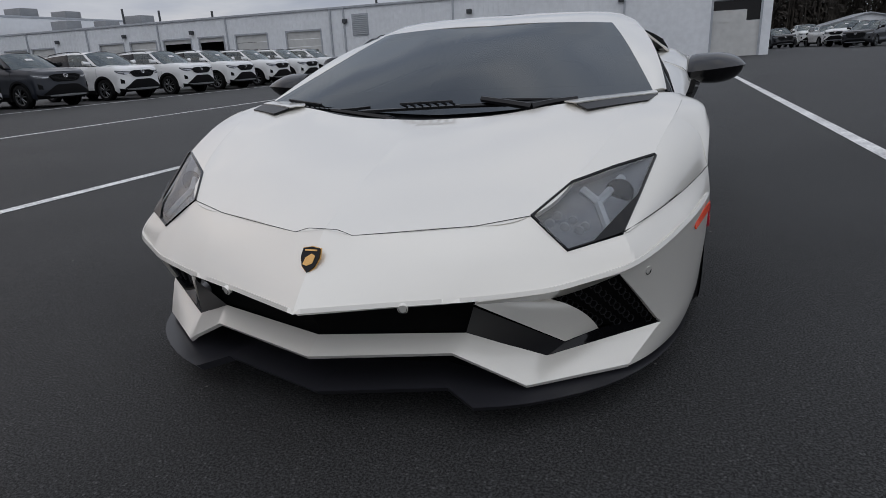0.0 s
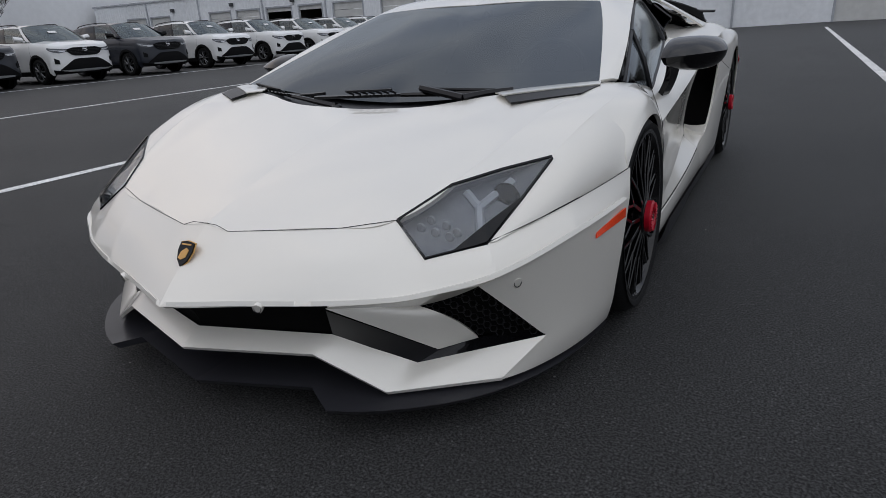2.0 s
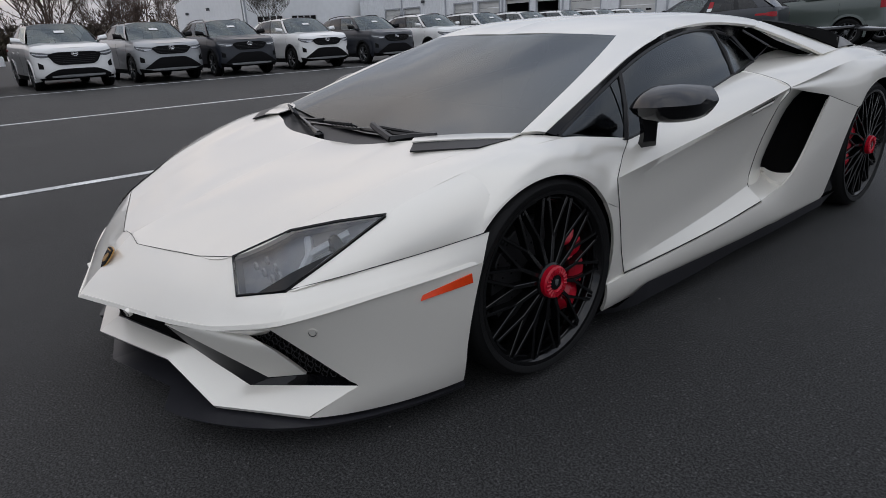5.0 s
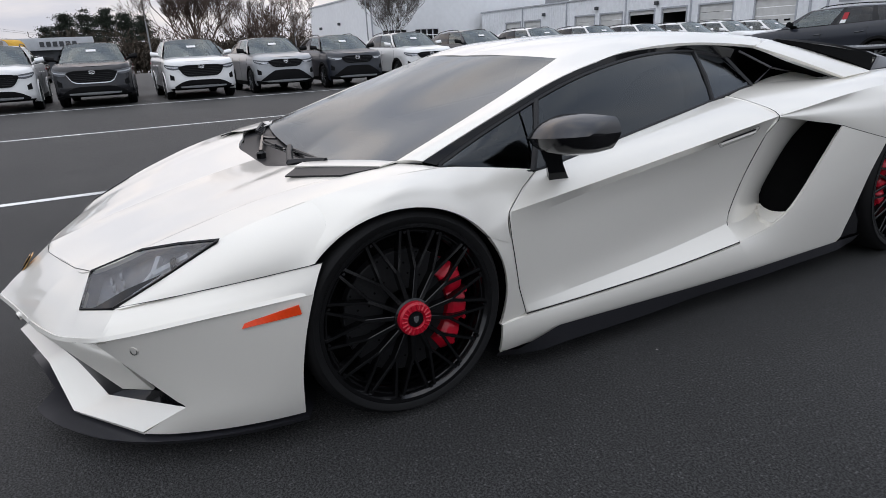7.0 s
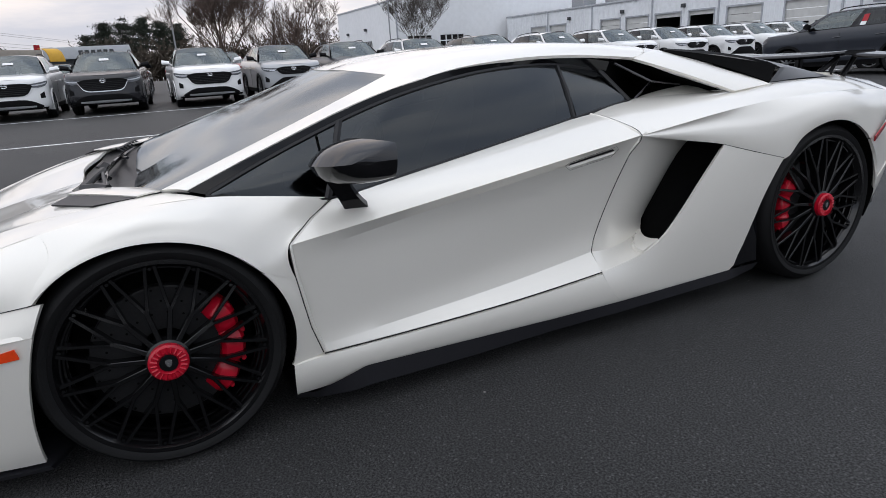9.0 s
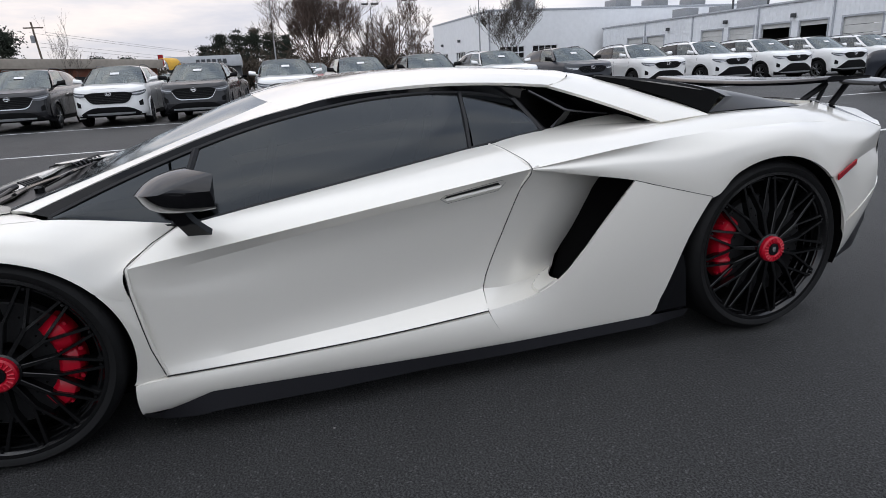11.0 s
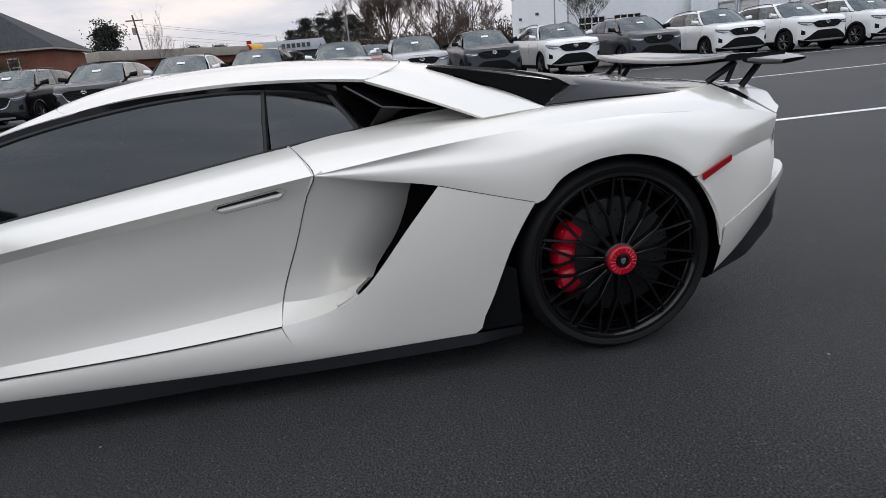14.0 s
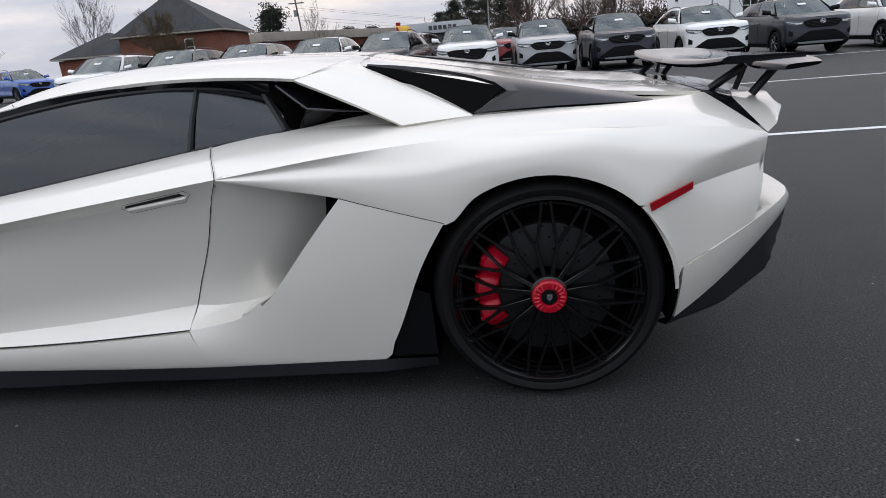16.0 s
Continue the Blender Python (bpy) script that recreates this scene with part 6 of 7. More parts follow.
        patch("lower_grille", across(-0.78, 0.78, 31), [0.375] * 2, [0.40, 0.50, 0.60, 0.672, 0.682, 0.682, 0.682, 0.682, 0.672, 0.60, 0.50, 0.40], 0.020, CLAD)
        slats = [(0.38, 0.80), (0.42, 0.84), (0.45, 0.88), (0.47, 0.92)]
        badge_z = 0.93
    for y, z in slats:
        patch("grille_slat", across(-y, y, 13), [z - 0.006] * 2, [z + 0.006] * 2, 0.028, SATIN_BLACK, gr, rows=2, depth=0.01)
    if grille_chrome:
        w0 = 0.61 if big else 0.51
        patch("grille_trim", across(-w0, w0, 23), [z - 0.012 for z in lowz], [z + 0.014 for z in lowz], 0.032, CHROME, gr, rows=2)
    x, y, z = skin(0, badge_z + zs, 0.03)
    b2 = bmesh.new()
    for ra, rb in ((0.075, 0.052), (0.035, 0.050), (0.072, 0.022)):
        tube(b2, [(x, ra * math.cos(t), z + (0.02 if rb < 0.03 else 0) + rb * math.sin(t)) for t in np.linspace(0, 2 * math.pi, 19)], 0.007, 5, caps=False)
    part("badge", b2, CHROME, ob)
    patch("skid_plate", across(-0.62, 0.62, 15), [0.335, 0.315, 0.315, 0.335], [0.375, 0.385, 0.385, 0.375], 0.026, SUV_SILVER)
    patch("bumper_cladding", across(-0.905 if not big else -0.90, 0.905 if not big else 0.90, 25), [0.275] * 2, [0.40, 0.34, 0.32, 0.315, 0.315, 0.315, 0.32, 0.34, 0.40] if not big else [0.32] * 2, 0.012, CLAD)
    for s in (1, -1):
        q0, q1 = q_of_y(0.50), 0.93
        lamp_q = [s * q for q in np.linspace(q0, q1, 12)]
        hl = patch("headlamp", lamp_q, [0.88, 0.845, 0.88, 0.955] if not big else [0.845, 0.82, 0.86, 0.95], [0.945, 0.965, 0.985, 1.0] if not big else [0.92, 0.95, 0.975, 0.99], 0.008, LAMP_DARK, label="slim headlamp")
        patch("light_bar", lamp_q[:10], [0.90, 0.905, 0.945] if not big else [0.875, 0.88, 0.925], [0.915, 0.925, 0.957] if not big else [0.895, 0.91, 0.945], 0.013, LAMP_BODY, hl, rows=2, depth=0.006)
        patch("lamp_reflector", [s * q for q in np.linspace(q0 + 0.06, q0 + 0.24, 5)], [0.875] * 2, [0.90] * 2, 0.012, CHROME, hl, rows=2, depth=0.004)
        fq = [s * q for q in np.linspace(q_of_y(0.76), q_of_y(0.86), 5)]
        patch("fog_recess", fq, [0.55, 0.56], [0.66, 0.72], 0.014, CLAD)
        b2 = bmesh.new()
        mx = a_base - 0.32
        loft(b2, [[(mx, s * (W - 0.04), belt0 + 0.04), (mx, s * (W + 0.19), belt0 + 0.05)], [(mx + 0.11, s * (W - 0.02), belt0 + 0.08), (mx + 0.07, s * (W + 0.20), belt0 + 0.10)], [(mx + 0.06, s * (W - 0.02), belt0 + 0.15), (mx + 0.02, s * (W + 0.19), belt0 + 0.19)], [(mx - 0.04, s * (W - 0.02), belt0 + 0.15), (mx - 0.05, s * (W + 0.18), belt0 + 0.18)], [(mx, s * (W - 0.04), belt0 + 0.04), (mx, s * (W + 0.19), belt0 + 0.05)]], 5, 16)
        bmesh.ops.remove_doubles(b2, verts=b2.verts, dist=1e-4)
        bmesh.ops.holes_fill(b2, edges=b2.edges)
        tube(b2, [(mx + 0.04, s * (yb - 0.03), belt0 + 0.02), (mx + 0.02, s * (W + 0.02), belt0 + 0.09)], 0.03, 5)
        part("door_mirror", b2, CLAD if grille_chrome or paint in (SUV_BLACK, SUV_DARK, SUV_SILVER) else paint, ob)
        tq = [s * q for q in (np.linspace(1.93, 2.62, 10) if not pickup else np.linspace(2.2, 2.5, 6))]
        patch("tail_lamp", tq, [1.00, 0.95, 0.94] if not pickup else [0.86, 0.86], [1.05, 1.08, 1.07] if not pickup else [1.16, 1.16], 0.008, RED_LENS, label="red tail lamp")
        if not pickup:
            b2 = bmesh.new()
            tube(b2, spline([np.array(side_at(u, 0.995, s)) * (1, 0.93, 1) + (0, 0, dz) for u, dz in ((0.10, 0.02), (0.16, 0.065), (0.5, 0.07), (0.86, 0.06), (0.92, 0.02))], 16), 0.015, 5)
            part("roof_rail", b2, SATIN_BLACK, ob)
    b2 = bmesh.new()
    tag_low, tag_high = [[np.array(lo[k]) * (1 - v) + np.array(hi[k]) * v + np.array((0.03, 0, 0.03)) * v * (1 - v) + (0.008, 0, 0.008) for k in (5, 7)] for v in (0.50, 0.61)]
    prism(b2, [tuple(tag_low[0]), tuple(tag_low[1]), tuple(tag_high[1]), tuple(tag_high[0])], (0.003, 0, 0.003))
    part("window_tag", b2, TAG, ob, smooth=False)
    if pickup:
        b2 = bmesh.new()
        for s in (1, -1):
            box(b2, -L + 0.16, b1 - 0.03, s * (W - 0.05) - 0.05, s * (W - 0.05) + 0.03, belt1 - 0.03, belt1 + 0.05, 0.015)
        box(b2, -L + 0.03, -L + 0.12, -W * 0.80, W * 0.80, belt1 - 0.20, belt1 + 0.05, 0.015)
        part("bed", b2, paint, ob)
    return ob


ROW = "row of parked new cars"
compact_white = suv(SUV_WHITE, "white compact SUV with black lower trim, parked nose out")
compact_dark = suv(SUV_DARK, "dark blue grey compact SUV, parked nose out")
compact_silver = suv(SUV_SILVER, "silver compact SUV with black lower trim, parked nose out", alloy=True)
high_white = suv(SUV_WHITE, "white three-row SUV with a wide black grille", big=True)
high_dark = suv(SUV_BLACK, "black three-row SUV with chrome grille edge", big=True, grille_chrome=True)
pick_olive = suv(SUV_OLIVE, "grey green crew cab pickup truck seen from behind", pickup=True)
pick_white = suv(SUV_WHITE, "white pickup truck parked by the building", pickup=True)
suv_black = suv(SUV_BLACK, "black SUV parked in the far row", big=True)
suv_blue = suv(SUV_BLUE, "bright blue small SUV parked behind the row")
suv_red = suv(SUV_RED, "dark red SUV parked behind the row")
NOSE = -16.75
places = [
    (compact_white, 2.30, 29.5, 2), (compact_white, 2.30, 26.6, -1), (compact_white, 2.30, 23.8, 1), (compact_white, 2.30, 21.0, 0), (compact_white, 2.30, 18.15, 1), (compact_white, 2.30, 15.2, -1),
    (compact_dark, 2.30, 12.1, 0), (compact_white, 2.30, 9.25, 0), (compact_dark, 2.30, 6.6, -1), (compact_silver, 2.30, 4.2, 1), (high_white, 2.47, 1.75, 1),
    (high_dark, 2.47, -0.85, -3), (high_white, 2.47, -3.25, 0), (high_dark, 2.47, -5.8, 1), (high_dark, 2.47, -8.4, 0), (high_white, 2.47, -11.0, 0),
]
used = set()


def put(ob, m, group=""):
    """The first time the built vehicle itself goes to the place, then copies of it."""
    if ob in used:
        ob = copy_thing(ob, m)
    else:
        used.add(ob)
        ob.matrix_basis = m
    if group:
        ob["group"] = group
    return ob


for ob, half, y, turn in places:
    put(ob, on_lot(NOSE - half, y, turn), ROW)
side_on = put(compact_dark, on_lot(-8.2, 17.7, 180 + 10))
side_on["label"] = "dark grey compact SUV standing side on, paper tag in window"
bm = bmesh.new()
prism(bm, [(-0.40, 0.825, 1.30), (-0.53, 0.825, 1.30), (-0.55, 0.755, 1.47), (-0.43, 0.755, 1.47)], (0, 0.004, 0.002))
part("window_sticker", bm, RED_LENS, side_on, "red paper sticker", smooth=False)
bm = bmesh.new()
prism(bm, [(-0.37, 0.860, 1.21), (-0.50, 0.860, 1.21), (-0.52, 0.828, 1.295), (-0.39, 0.828, 1.295)], (0, 0.004, 0.002))
part("window_tag", bm, TAG, side_on, "white paper tag", smooth=False)
put(pick_olive, on_lot(-7.15, 21.0, 180 + 8))
put(pick_white, on_lot(-7.25, 24.5, 180 + 8))
put(suv_blue, on_lot(-30.0, -23.4, 60))
put(suv_red, on_lot(-27.0, 3.2, 10))
put(suv_black, on_lot(-28.0, -0.9, 170))
put(suv_red, on_lot(-24.0, -24.5, 100))
put(compact_silver, on_lot(-27.0, -25.0, 80))
put(suv_black, on_lot(-45.0, -4.8, 0))
far = [(suv_black, 9.6, 62, -80), (pick_white, 12.2, 65, -85), (compact_white, 13.2, 61, -80), (pick_white, 14.6, 57, -130), (suv_red, 15.6, 66, -120), (suv_black, 13.9, 50, -125)]
for ob, x, y, turn in far:
    put(ob, on_lot(x, y, turn), "cars in front of the woods")

# ---- long service building with roll-up doors ----
WALL_Y, WALL_H, DOOR_H = 38.7, 4.43, 3.12
BX = -30.0
service = thing("service_building", (0, 0, 0), "long white metal service building with roll-up doors", "building")
service_m = pose(BX, WALL_Y, ground_z(BX), 0, TILT, 0)
openings = [(-56.06, -53.27, "pale"), (-52.6, -49.84, "pale"), (-44.6, -41.93, "pale"), (-41.25, -38.5, "pale"), (-37.76, -34.96, "open"), (-34.22, -31.79, "open"), (-30.71, -27.82, "pale"), (-26.16, -23.19, "slit"), (-11.7, -8.3, "gap"), (2.95, 5.55, "side")]
edges = [-61.0] + [v for a, b, _ in openings for v in (a, b)] + [6.1]
for a, b in zip(edges[0::2], edges[1::2]):
    bm = bmesh.new()
    box(bm, a - BX, b - BX, 0, 0.2, -0.6, WALL_H)
    part("wall", bm, SIDING, service, smooth=False)
for a, b, kind in openings:
    top = DOOR_H if kind != "side" else 3.22
    bm = bmesh.new()
    box(bm, a - BX, b - BX, 0, 0.2, top, WALL_H)
    part("wall", bm, SIDING, service, smooth=False)
    bm = bmesh.new()
    for x in (a, b):
        box(bm, x - BX - 0.06, x - BX + 0.06, -0.03, 0.0, -0.5, top + 0.06)
    box(bm, a - BX - 0.06, b - BX + 0.06, -0.034, -0.004, top - 0.02, top + 0.10)
    part("door_frame", bm, SIDING_TRIM, service, smooth=False)
    if kind in ("pale", "slit", "gap"):
        leaf = None
        for k in range(6 if kind != "gap" else 5):
            bm = bmesh.new()
            z0 = -0.1 + (top + 0.1) * k / 6
            box(bm, a - BX + 0.02, b - BX - 0.02, 0.10, 0.14, z0 + 0.012, -0.1 + (top + 0.1) * (k + 1) / 6 - 0.012)
            if leaf is None:
                leaf = part("roll_door", bm, DOOR_PANEL, service, "pale sectional roll-up door", smooth=False)
            else:
                part("door_panel", bm, DOOR_PANEL, leaf, smooth=False)
        if kind == "gap":
            # dark panel added behind the gap for the shade inside
            bm = bmesh.new()
            box(bm, a - BX, b - BX, 0.8, 0.9, 2.2, top + 0.2)
            part("bay_interior", bm, BAY_SHADE, service, "shade-dark panel set behind the gap over the door", smooth=False)
        if kind == "slit":
            for k in range(3):
                bm = bmesh.new()
                x = a - BX + 0.45 + k * 0.85
                box(bm, x, x + 0.42, 0.085, 0.10, 1.68, 1.80)
                part("door_window", bm, GLOSS_BLACK, leaf, smooth=False)
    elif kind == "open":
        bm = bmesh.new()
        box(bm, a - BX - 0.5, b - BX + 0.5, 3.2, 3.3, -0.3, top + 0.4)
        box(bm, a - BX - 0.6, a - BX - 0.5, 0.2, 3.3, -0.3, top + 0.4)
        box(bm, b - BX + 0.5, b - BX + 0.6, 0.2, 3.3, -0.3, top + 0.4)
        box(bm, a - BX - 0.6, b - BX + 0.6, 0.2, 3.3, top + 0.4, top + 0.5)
        part("bay_interior", bm, BAY_SHADE, service, "open workshop bay painted shade-dark inside", smooth=False)
        bm = bmesh.new()
        box(bm, a - BX + 0.02, b - BX - 0.02, 0.10, 0.14, top - 0.32, top)
        part("roll_door", bm, DOOR_PANEL, service, "rolled-up door edge", smooth=False)
    else:
        bm = bmesh.new()
        box(bm, a - BX + 0.03, b - BX - 0.03, 0.08, 0.14, -0.4, 2.05)
        box(bm, a - BX + 0.03, b - BX - 0.75, 0.08, 0.14, 2.05, 2.65)
        box(bm, a - BX + 0.35, a - BX + 0.95, 0.06, 0.08, 1.98, 2.12)
        part("side_door", bm, DOOR_PANEL, service, "plain white metal door", smooth=False)
        bm = bmesh.new()
        box(bm, a - BX + 0.03, b - BX - 0.03, 0.15, 0.20, 2.05, 3.15)
        part("transom", bm, GLOSS_BLACK, service, smooth=False)
bm = bmesh.new()
x = -60.9
while x < 6.0:
    inside_opening = any(a - 0.08 < x < b + 0.08 for a, b, _ in openings)
    z0 = (DOOR_H + 0.12 if inside_opening else -0.5)
    if x > 2.9 and inside_opening:
        z0 = 3.35
    box(bm, x - BX - 0.025, x - BX + 0.025, -0.022, 0.0, z0, WALL_H - 0.02)
    x += 0.34
tagged(part("siding_ribs", bm, SIDING, service, smooth=False), kind="stuff")
bm = bmesh.new()
box(bm, -61.1 - BX, 6.2 - BX, -0.10, 0.25, WALL_H, WALL_H + 0.16, 0.02)
part("roof_edge", bm, SIDING_TRIM, service, "grey metal gutter edge")
bm = bmesh.new()
loft(bm, [[(-61.1 - BX, 0.2, WALL_H + 0.10), (6.2 - BX, 0.2, WALL_H + 0.10)], [(-61.1 - BX, 14, WALL_H + 0.75), (6.2 - BX, 14, WALL_H + 0.75)], [(-61.1 - BX, 28, WALL_H + 0.10), (6.2 - BX, 28, WALL_H + 0.10)]], 3, 5, False, False)
box(bm, 5.9 - BX, 6.1 - BX, 0.2, 28, -0.6, WALL_H)
part("roof", bm, SIDING_TRIM, service, "low pitched metal roof", smooth=False)
for x in (-52.9, -45.8, -38.1, -31.4, -22.3, -21.2, -13.0, -2.0):
    bm = bmesh.new()
    box(bm, x - BX - 0.06, x - BX + 0.06, -0.12, -0.02, -0.4, WALL_H, 0.02)
    part("downpipe", bm, SIDING_TRIM, service)
for x, z in ((-49.2, 3.6), (-41.6, 3.65), (-34.7, 3.57), (-21.1, 3.6), (-11.85, 3.62), (-2.2, 3.65)):
    bm = bmesh.new()
    box(bm, x - BX - 0.16, x - BX + 0.16, -0.26, -0.02, z - 0.14, z + 0.14, 0.03)
    part("wall_lamp", bm, SIGN_DARK, service, "dark wall-pack lamp")
bm = bmesh.new()
box(bm, -20.58 - BX, -19.32 - BX, -0.05, 0.0, 2.55, 4.03)
vent = part("wall_vent", bm, SIDING_TRIM, service, "louvred wall vent", smooth=False)
for k in range(11):
    bm = bmesh.new()
    z = 2.62 + 0.125 * k
    prism(bm, [(-20.52 - BX, -0.055, z), (-19.38 - BX, -0.055, z), (-19.38 - BX, -0.10, z + 0.03), (-20.52 - BX, -0.10, z + 0.03)], (0, 0, 0.05))
    part("louvre", bm, SIGN_GREY, vent, smooth=False)
for x, y, w, h in ((-57, 6, 2.2, 1.0), (-52.5, 7, 1.6, 0.8), (-47.5, 6, 2.0, 0.9)):
    bm = bmesh.new()
    box(bm, x - BX, x - BX + w, y, y + 1.6, WALL_H + 0.3, WALL_H + 0.5 + h, 0.03)
    part("roof_unit", bm, GALV, service, "grey rooftop air unit")
for x, h in ((-44.5, 1.7), (-40.5, 1.3), (-35.0, 0.9), (-20.0, 1.0)):
    bm = bmesh.new()
    tube(bm, [(x - BX, 3.0, WALL_H), (x - BX, 3.0, WALL_H + h)], 0.09, 8)
    part("vent_pipe", bm, SIGN_DARK, service)
service.matrix_basis = service_m

# ---- taller showroom building ----
show = thing("showroom_building", (0, 0, 0), "tall white showroom building with small-paned windows", "building")
SX, SY = -62.0, 25.5
TALL = 6.65


def wall_with_holes(name, parent, mat, along, depth, holes, length, height, thick=0.25):
    """A wall from 0 to length along one axis, with square holes (a, b, z0, z1); along: 'x' or 'y'."""
    cuts = sorted({0.0, length, *(v for h in holes for v in h[:2])})
    for a, b in zip(cuts[:-1], cuts[1:]):
        hit = [h for h in holes if h[0] <= a + 1e-6 and h[1] >= b - 1e-6]
        zs = [(-0.8, hit[0][2]), (hit[0][3], height)] if hit else [(-0.8, height)]
        for z0, z1 in zs:
            bm = bmesh.new()
            if along == "x":
                box(bm, a, b, depth, depth + thick, z0, z1)
            else:
                box(bm, depth - thick, depth, a, b, z0, z1)
            part(name, bm, mat, parent, smooth=False)


def paned_window(parent, along, a, b, z0, z1, depth, cols, rows):
    bm = bmesh.new()
    if along == "y":
        box(bm, depth - 0.16, depth - 0.14, a, b, z0, z1)
    else:
        box(bm, a, b, depth + 0.14, depth + 0.16, z0, z1)
    w = part("window", bm, GLOSS_BLACK, parent, "dark window with white bars", smooth=False)
    for k in range(cols + 1):
        bm = bmesh.new()
        c = a + (b - a) * k / cols
        if along == "y":
            box(bm, depth - 0.13, depth - 0.06, c - 0.05, c + 0.05, z0, z1)
        else:
            box(bm, c - 0.05, c + 0.05, depth + 0.06, depth + 0.13, z0, z1)
        part("window_bar", bm, STUCCO, w, smooth=False)
    for k in range(rows + 1):
        bm = bmesh.new()
        c = z0 + (z1 - z0) * k / rows
        if along == "y":
            box(bm, depth - 0.128, depth - 0.062, a, b, c - 0.05, c + 0.05)
        else:
            box(bm, a, b, depth + 0.062, depth + 0.128, c - 0.05, c + 0.05)
        part("window_bar", bm, STUCCO, w, smooth=False)


front = [(1.2, 4.1, 0.5, 3.05), (5.1, 8.1, 0.5, 3.05)]
wall_with_holes("wall", show, STUCCO, "y", 0.0, front, 34.0, TALL)
for a, b, z0, z1 in front:
    paned_window(show, "y", a, b, z0, z1, 0.0, 4, 4)
side = [(-19.0, -15.5, 0.6, 2.9), (-12.0, -8.5, 0.6, 2.9)]
cuts = [-22.0, -19.0, -15.5, -12.0, -8.5, -0.25]
for i, (a, b) in enumerate(zip(cuts[:-1], cuts[1:])):
    for z0, z1 in ([(-0.8, TALL)] if i % 2 == 0 else [(-0.8, 0.6), (2.9, TALL)]):
        bm = bmesh.new()
        box(bm, a, b, 0.0, 0.25, z0, z1)
        part("wall", bm, STUCCO, show, smooth=False)
for a, b, z0, z1 in side:
    paned_window(show, "x", a, b, z0, z1, 0.0, 5, 3)
bm = bmesh.new()
box(bm, -22.2, 0.06, -0.06, 34, TALL, TALL + 0.22, 0.03)
part("roof", bm, SIDING_TRIM, show, "flat roof with metal edge")
bm = bmesh.new()
box(bm, -22, -21.8, 0.25, 34, -0.8, TALL)
part("wall", bm, STUCCO, show, smooth=False)
bm = bmesh.new()
box(bm, -0.02, 0.10, -0.10, 0.06, -0.5, TALL, 0.02)
part("corner_trim", bm, SIDING_TRIM, show)
for a, z in ((-10.2, 4.2), (-17.5, 4.0)):
    bm = bmesh.new()
    box(bm, a - 0.2, a + 0.2, -0.3, -0.02, z - 0.15, z + 0.15, 0.03)
    part("wall_lamp", bm, SIGN_DARK, show)
for x, y, w, h in ((-6.0, 5.0, 2.6, 1.4), (-3.5, 16, 2.4, 0.9), (-3.5, 21, 2.4, 0.9), (-3.0, 26, 2.2, 0.8)):
    bm = bmesh.new()
    box(bm, x, x + w, y, y + 2.0, TALL + 0.2, TALL + 0.2 + h, 0.03)
    part("roof_unit", bm, GALV, show, "grey rooftop air unit")
show.matrix_basis = pose(SX, SY, ground_z(SX), 0, TILT, 0)

# ---- brick house with a dark hipped roof ----
house = thing("brick_house", (-47, -24, ground_z(-47)), "red brick house with a steep dark shingle roof", "house")
gz = ground_z(-47)


def hip(name, x0, x1, y0, y1, eave, ridge, inset, ridge_y):
    bm = bmesh.new()
    o = 0.45
    a = [bm.verts.new(p) for p in ((x0 - o, y0 - o, eave), (x1 + o, y0 - o, eave), (x1 + o, y1 + o, eave), (x0 - o, y1 + o, eave))]
    r = [bm.verts.new(((x0 + x1) / 2 - inset, ridge_y, ridge)), bm.verts.new(((x0 + x1) / 2 + inset, ridge_y, ridge))]
    for f in ((a[0], a[1], r[1], r[0]), (a[2], a[3], r[0], r[1]), (a[1], a[2], r[1]), (a[3], a[0], r[0]), (a[3], a[2], a[1], a[0])):
        bm.faces.new(f)
    roof = part(name, bm, SHINGLE, house, "dark grey shingle roof", smooth=False)
    bm = bmesh.new()
    box(bm, x0 - o, x1 + o, y0 - o, y1 + o, eave - 0.14, eave - 0.01)
    part("eave", bm, BEIGE, roof, "beige eave board", smooth=False)


for x0, x1, y0, y1, eave, ridge, inset, ridge_y in ((-53.6, -47.8, -28.0, -19.2, 4.75, 8.15, 0.3, -24.2), (-53.2, -48.5, -34.2, -28.1, 3.5, 5.4, 0.4, -30.5)):
    bm = bmesh.new()
    box(bm, x0, x1, y0, y1, gz - 0.5, eave - 0.2)
    part("wall", bm, BRICK, house, "red brick wall", smooth=False)
    hip("roof", x0, x1, y0, y1, eave, ridge, inset, ridge_y)
for y0, z0, w in ((-22.4, 2.9, 0.8), (-32.0, 1.7, 1.0)):
    bm = bmesh.new()
    box(bm, -47.79 if y0 > -29 else -48.49, -47.72 if y0 > -29 else -48.42, y0, y0 + w, z0, z0 + 1.3)
    w2 = part("window", bm, STUCCO, house, "white framed window", smooth=False)
    for k in range(2):
        bm = bmesh.new()
        box(bm, -47.715 if y0 > -29 else -48.415, -47.70 if y0 > -29 else -48.40, y0 + 0.08, y0 + w - 0.08, z0 + 0.08 + 0.6 * k, z0 + 0.60 + 0.6 * k)
        part("pane", bm, GLOSS_BLACK, w2, smooth=False)

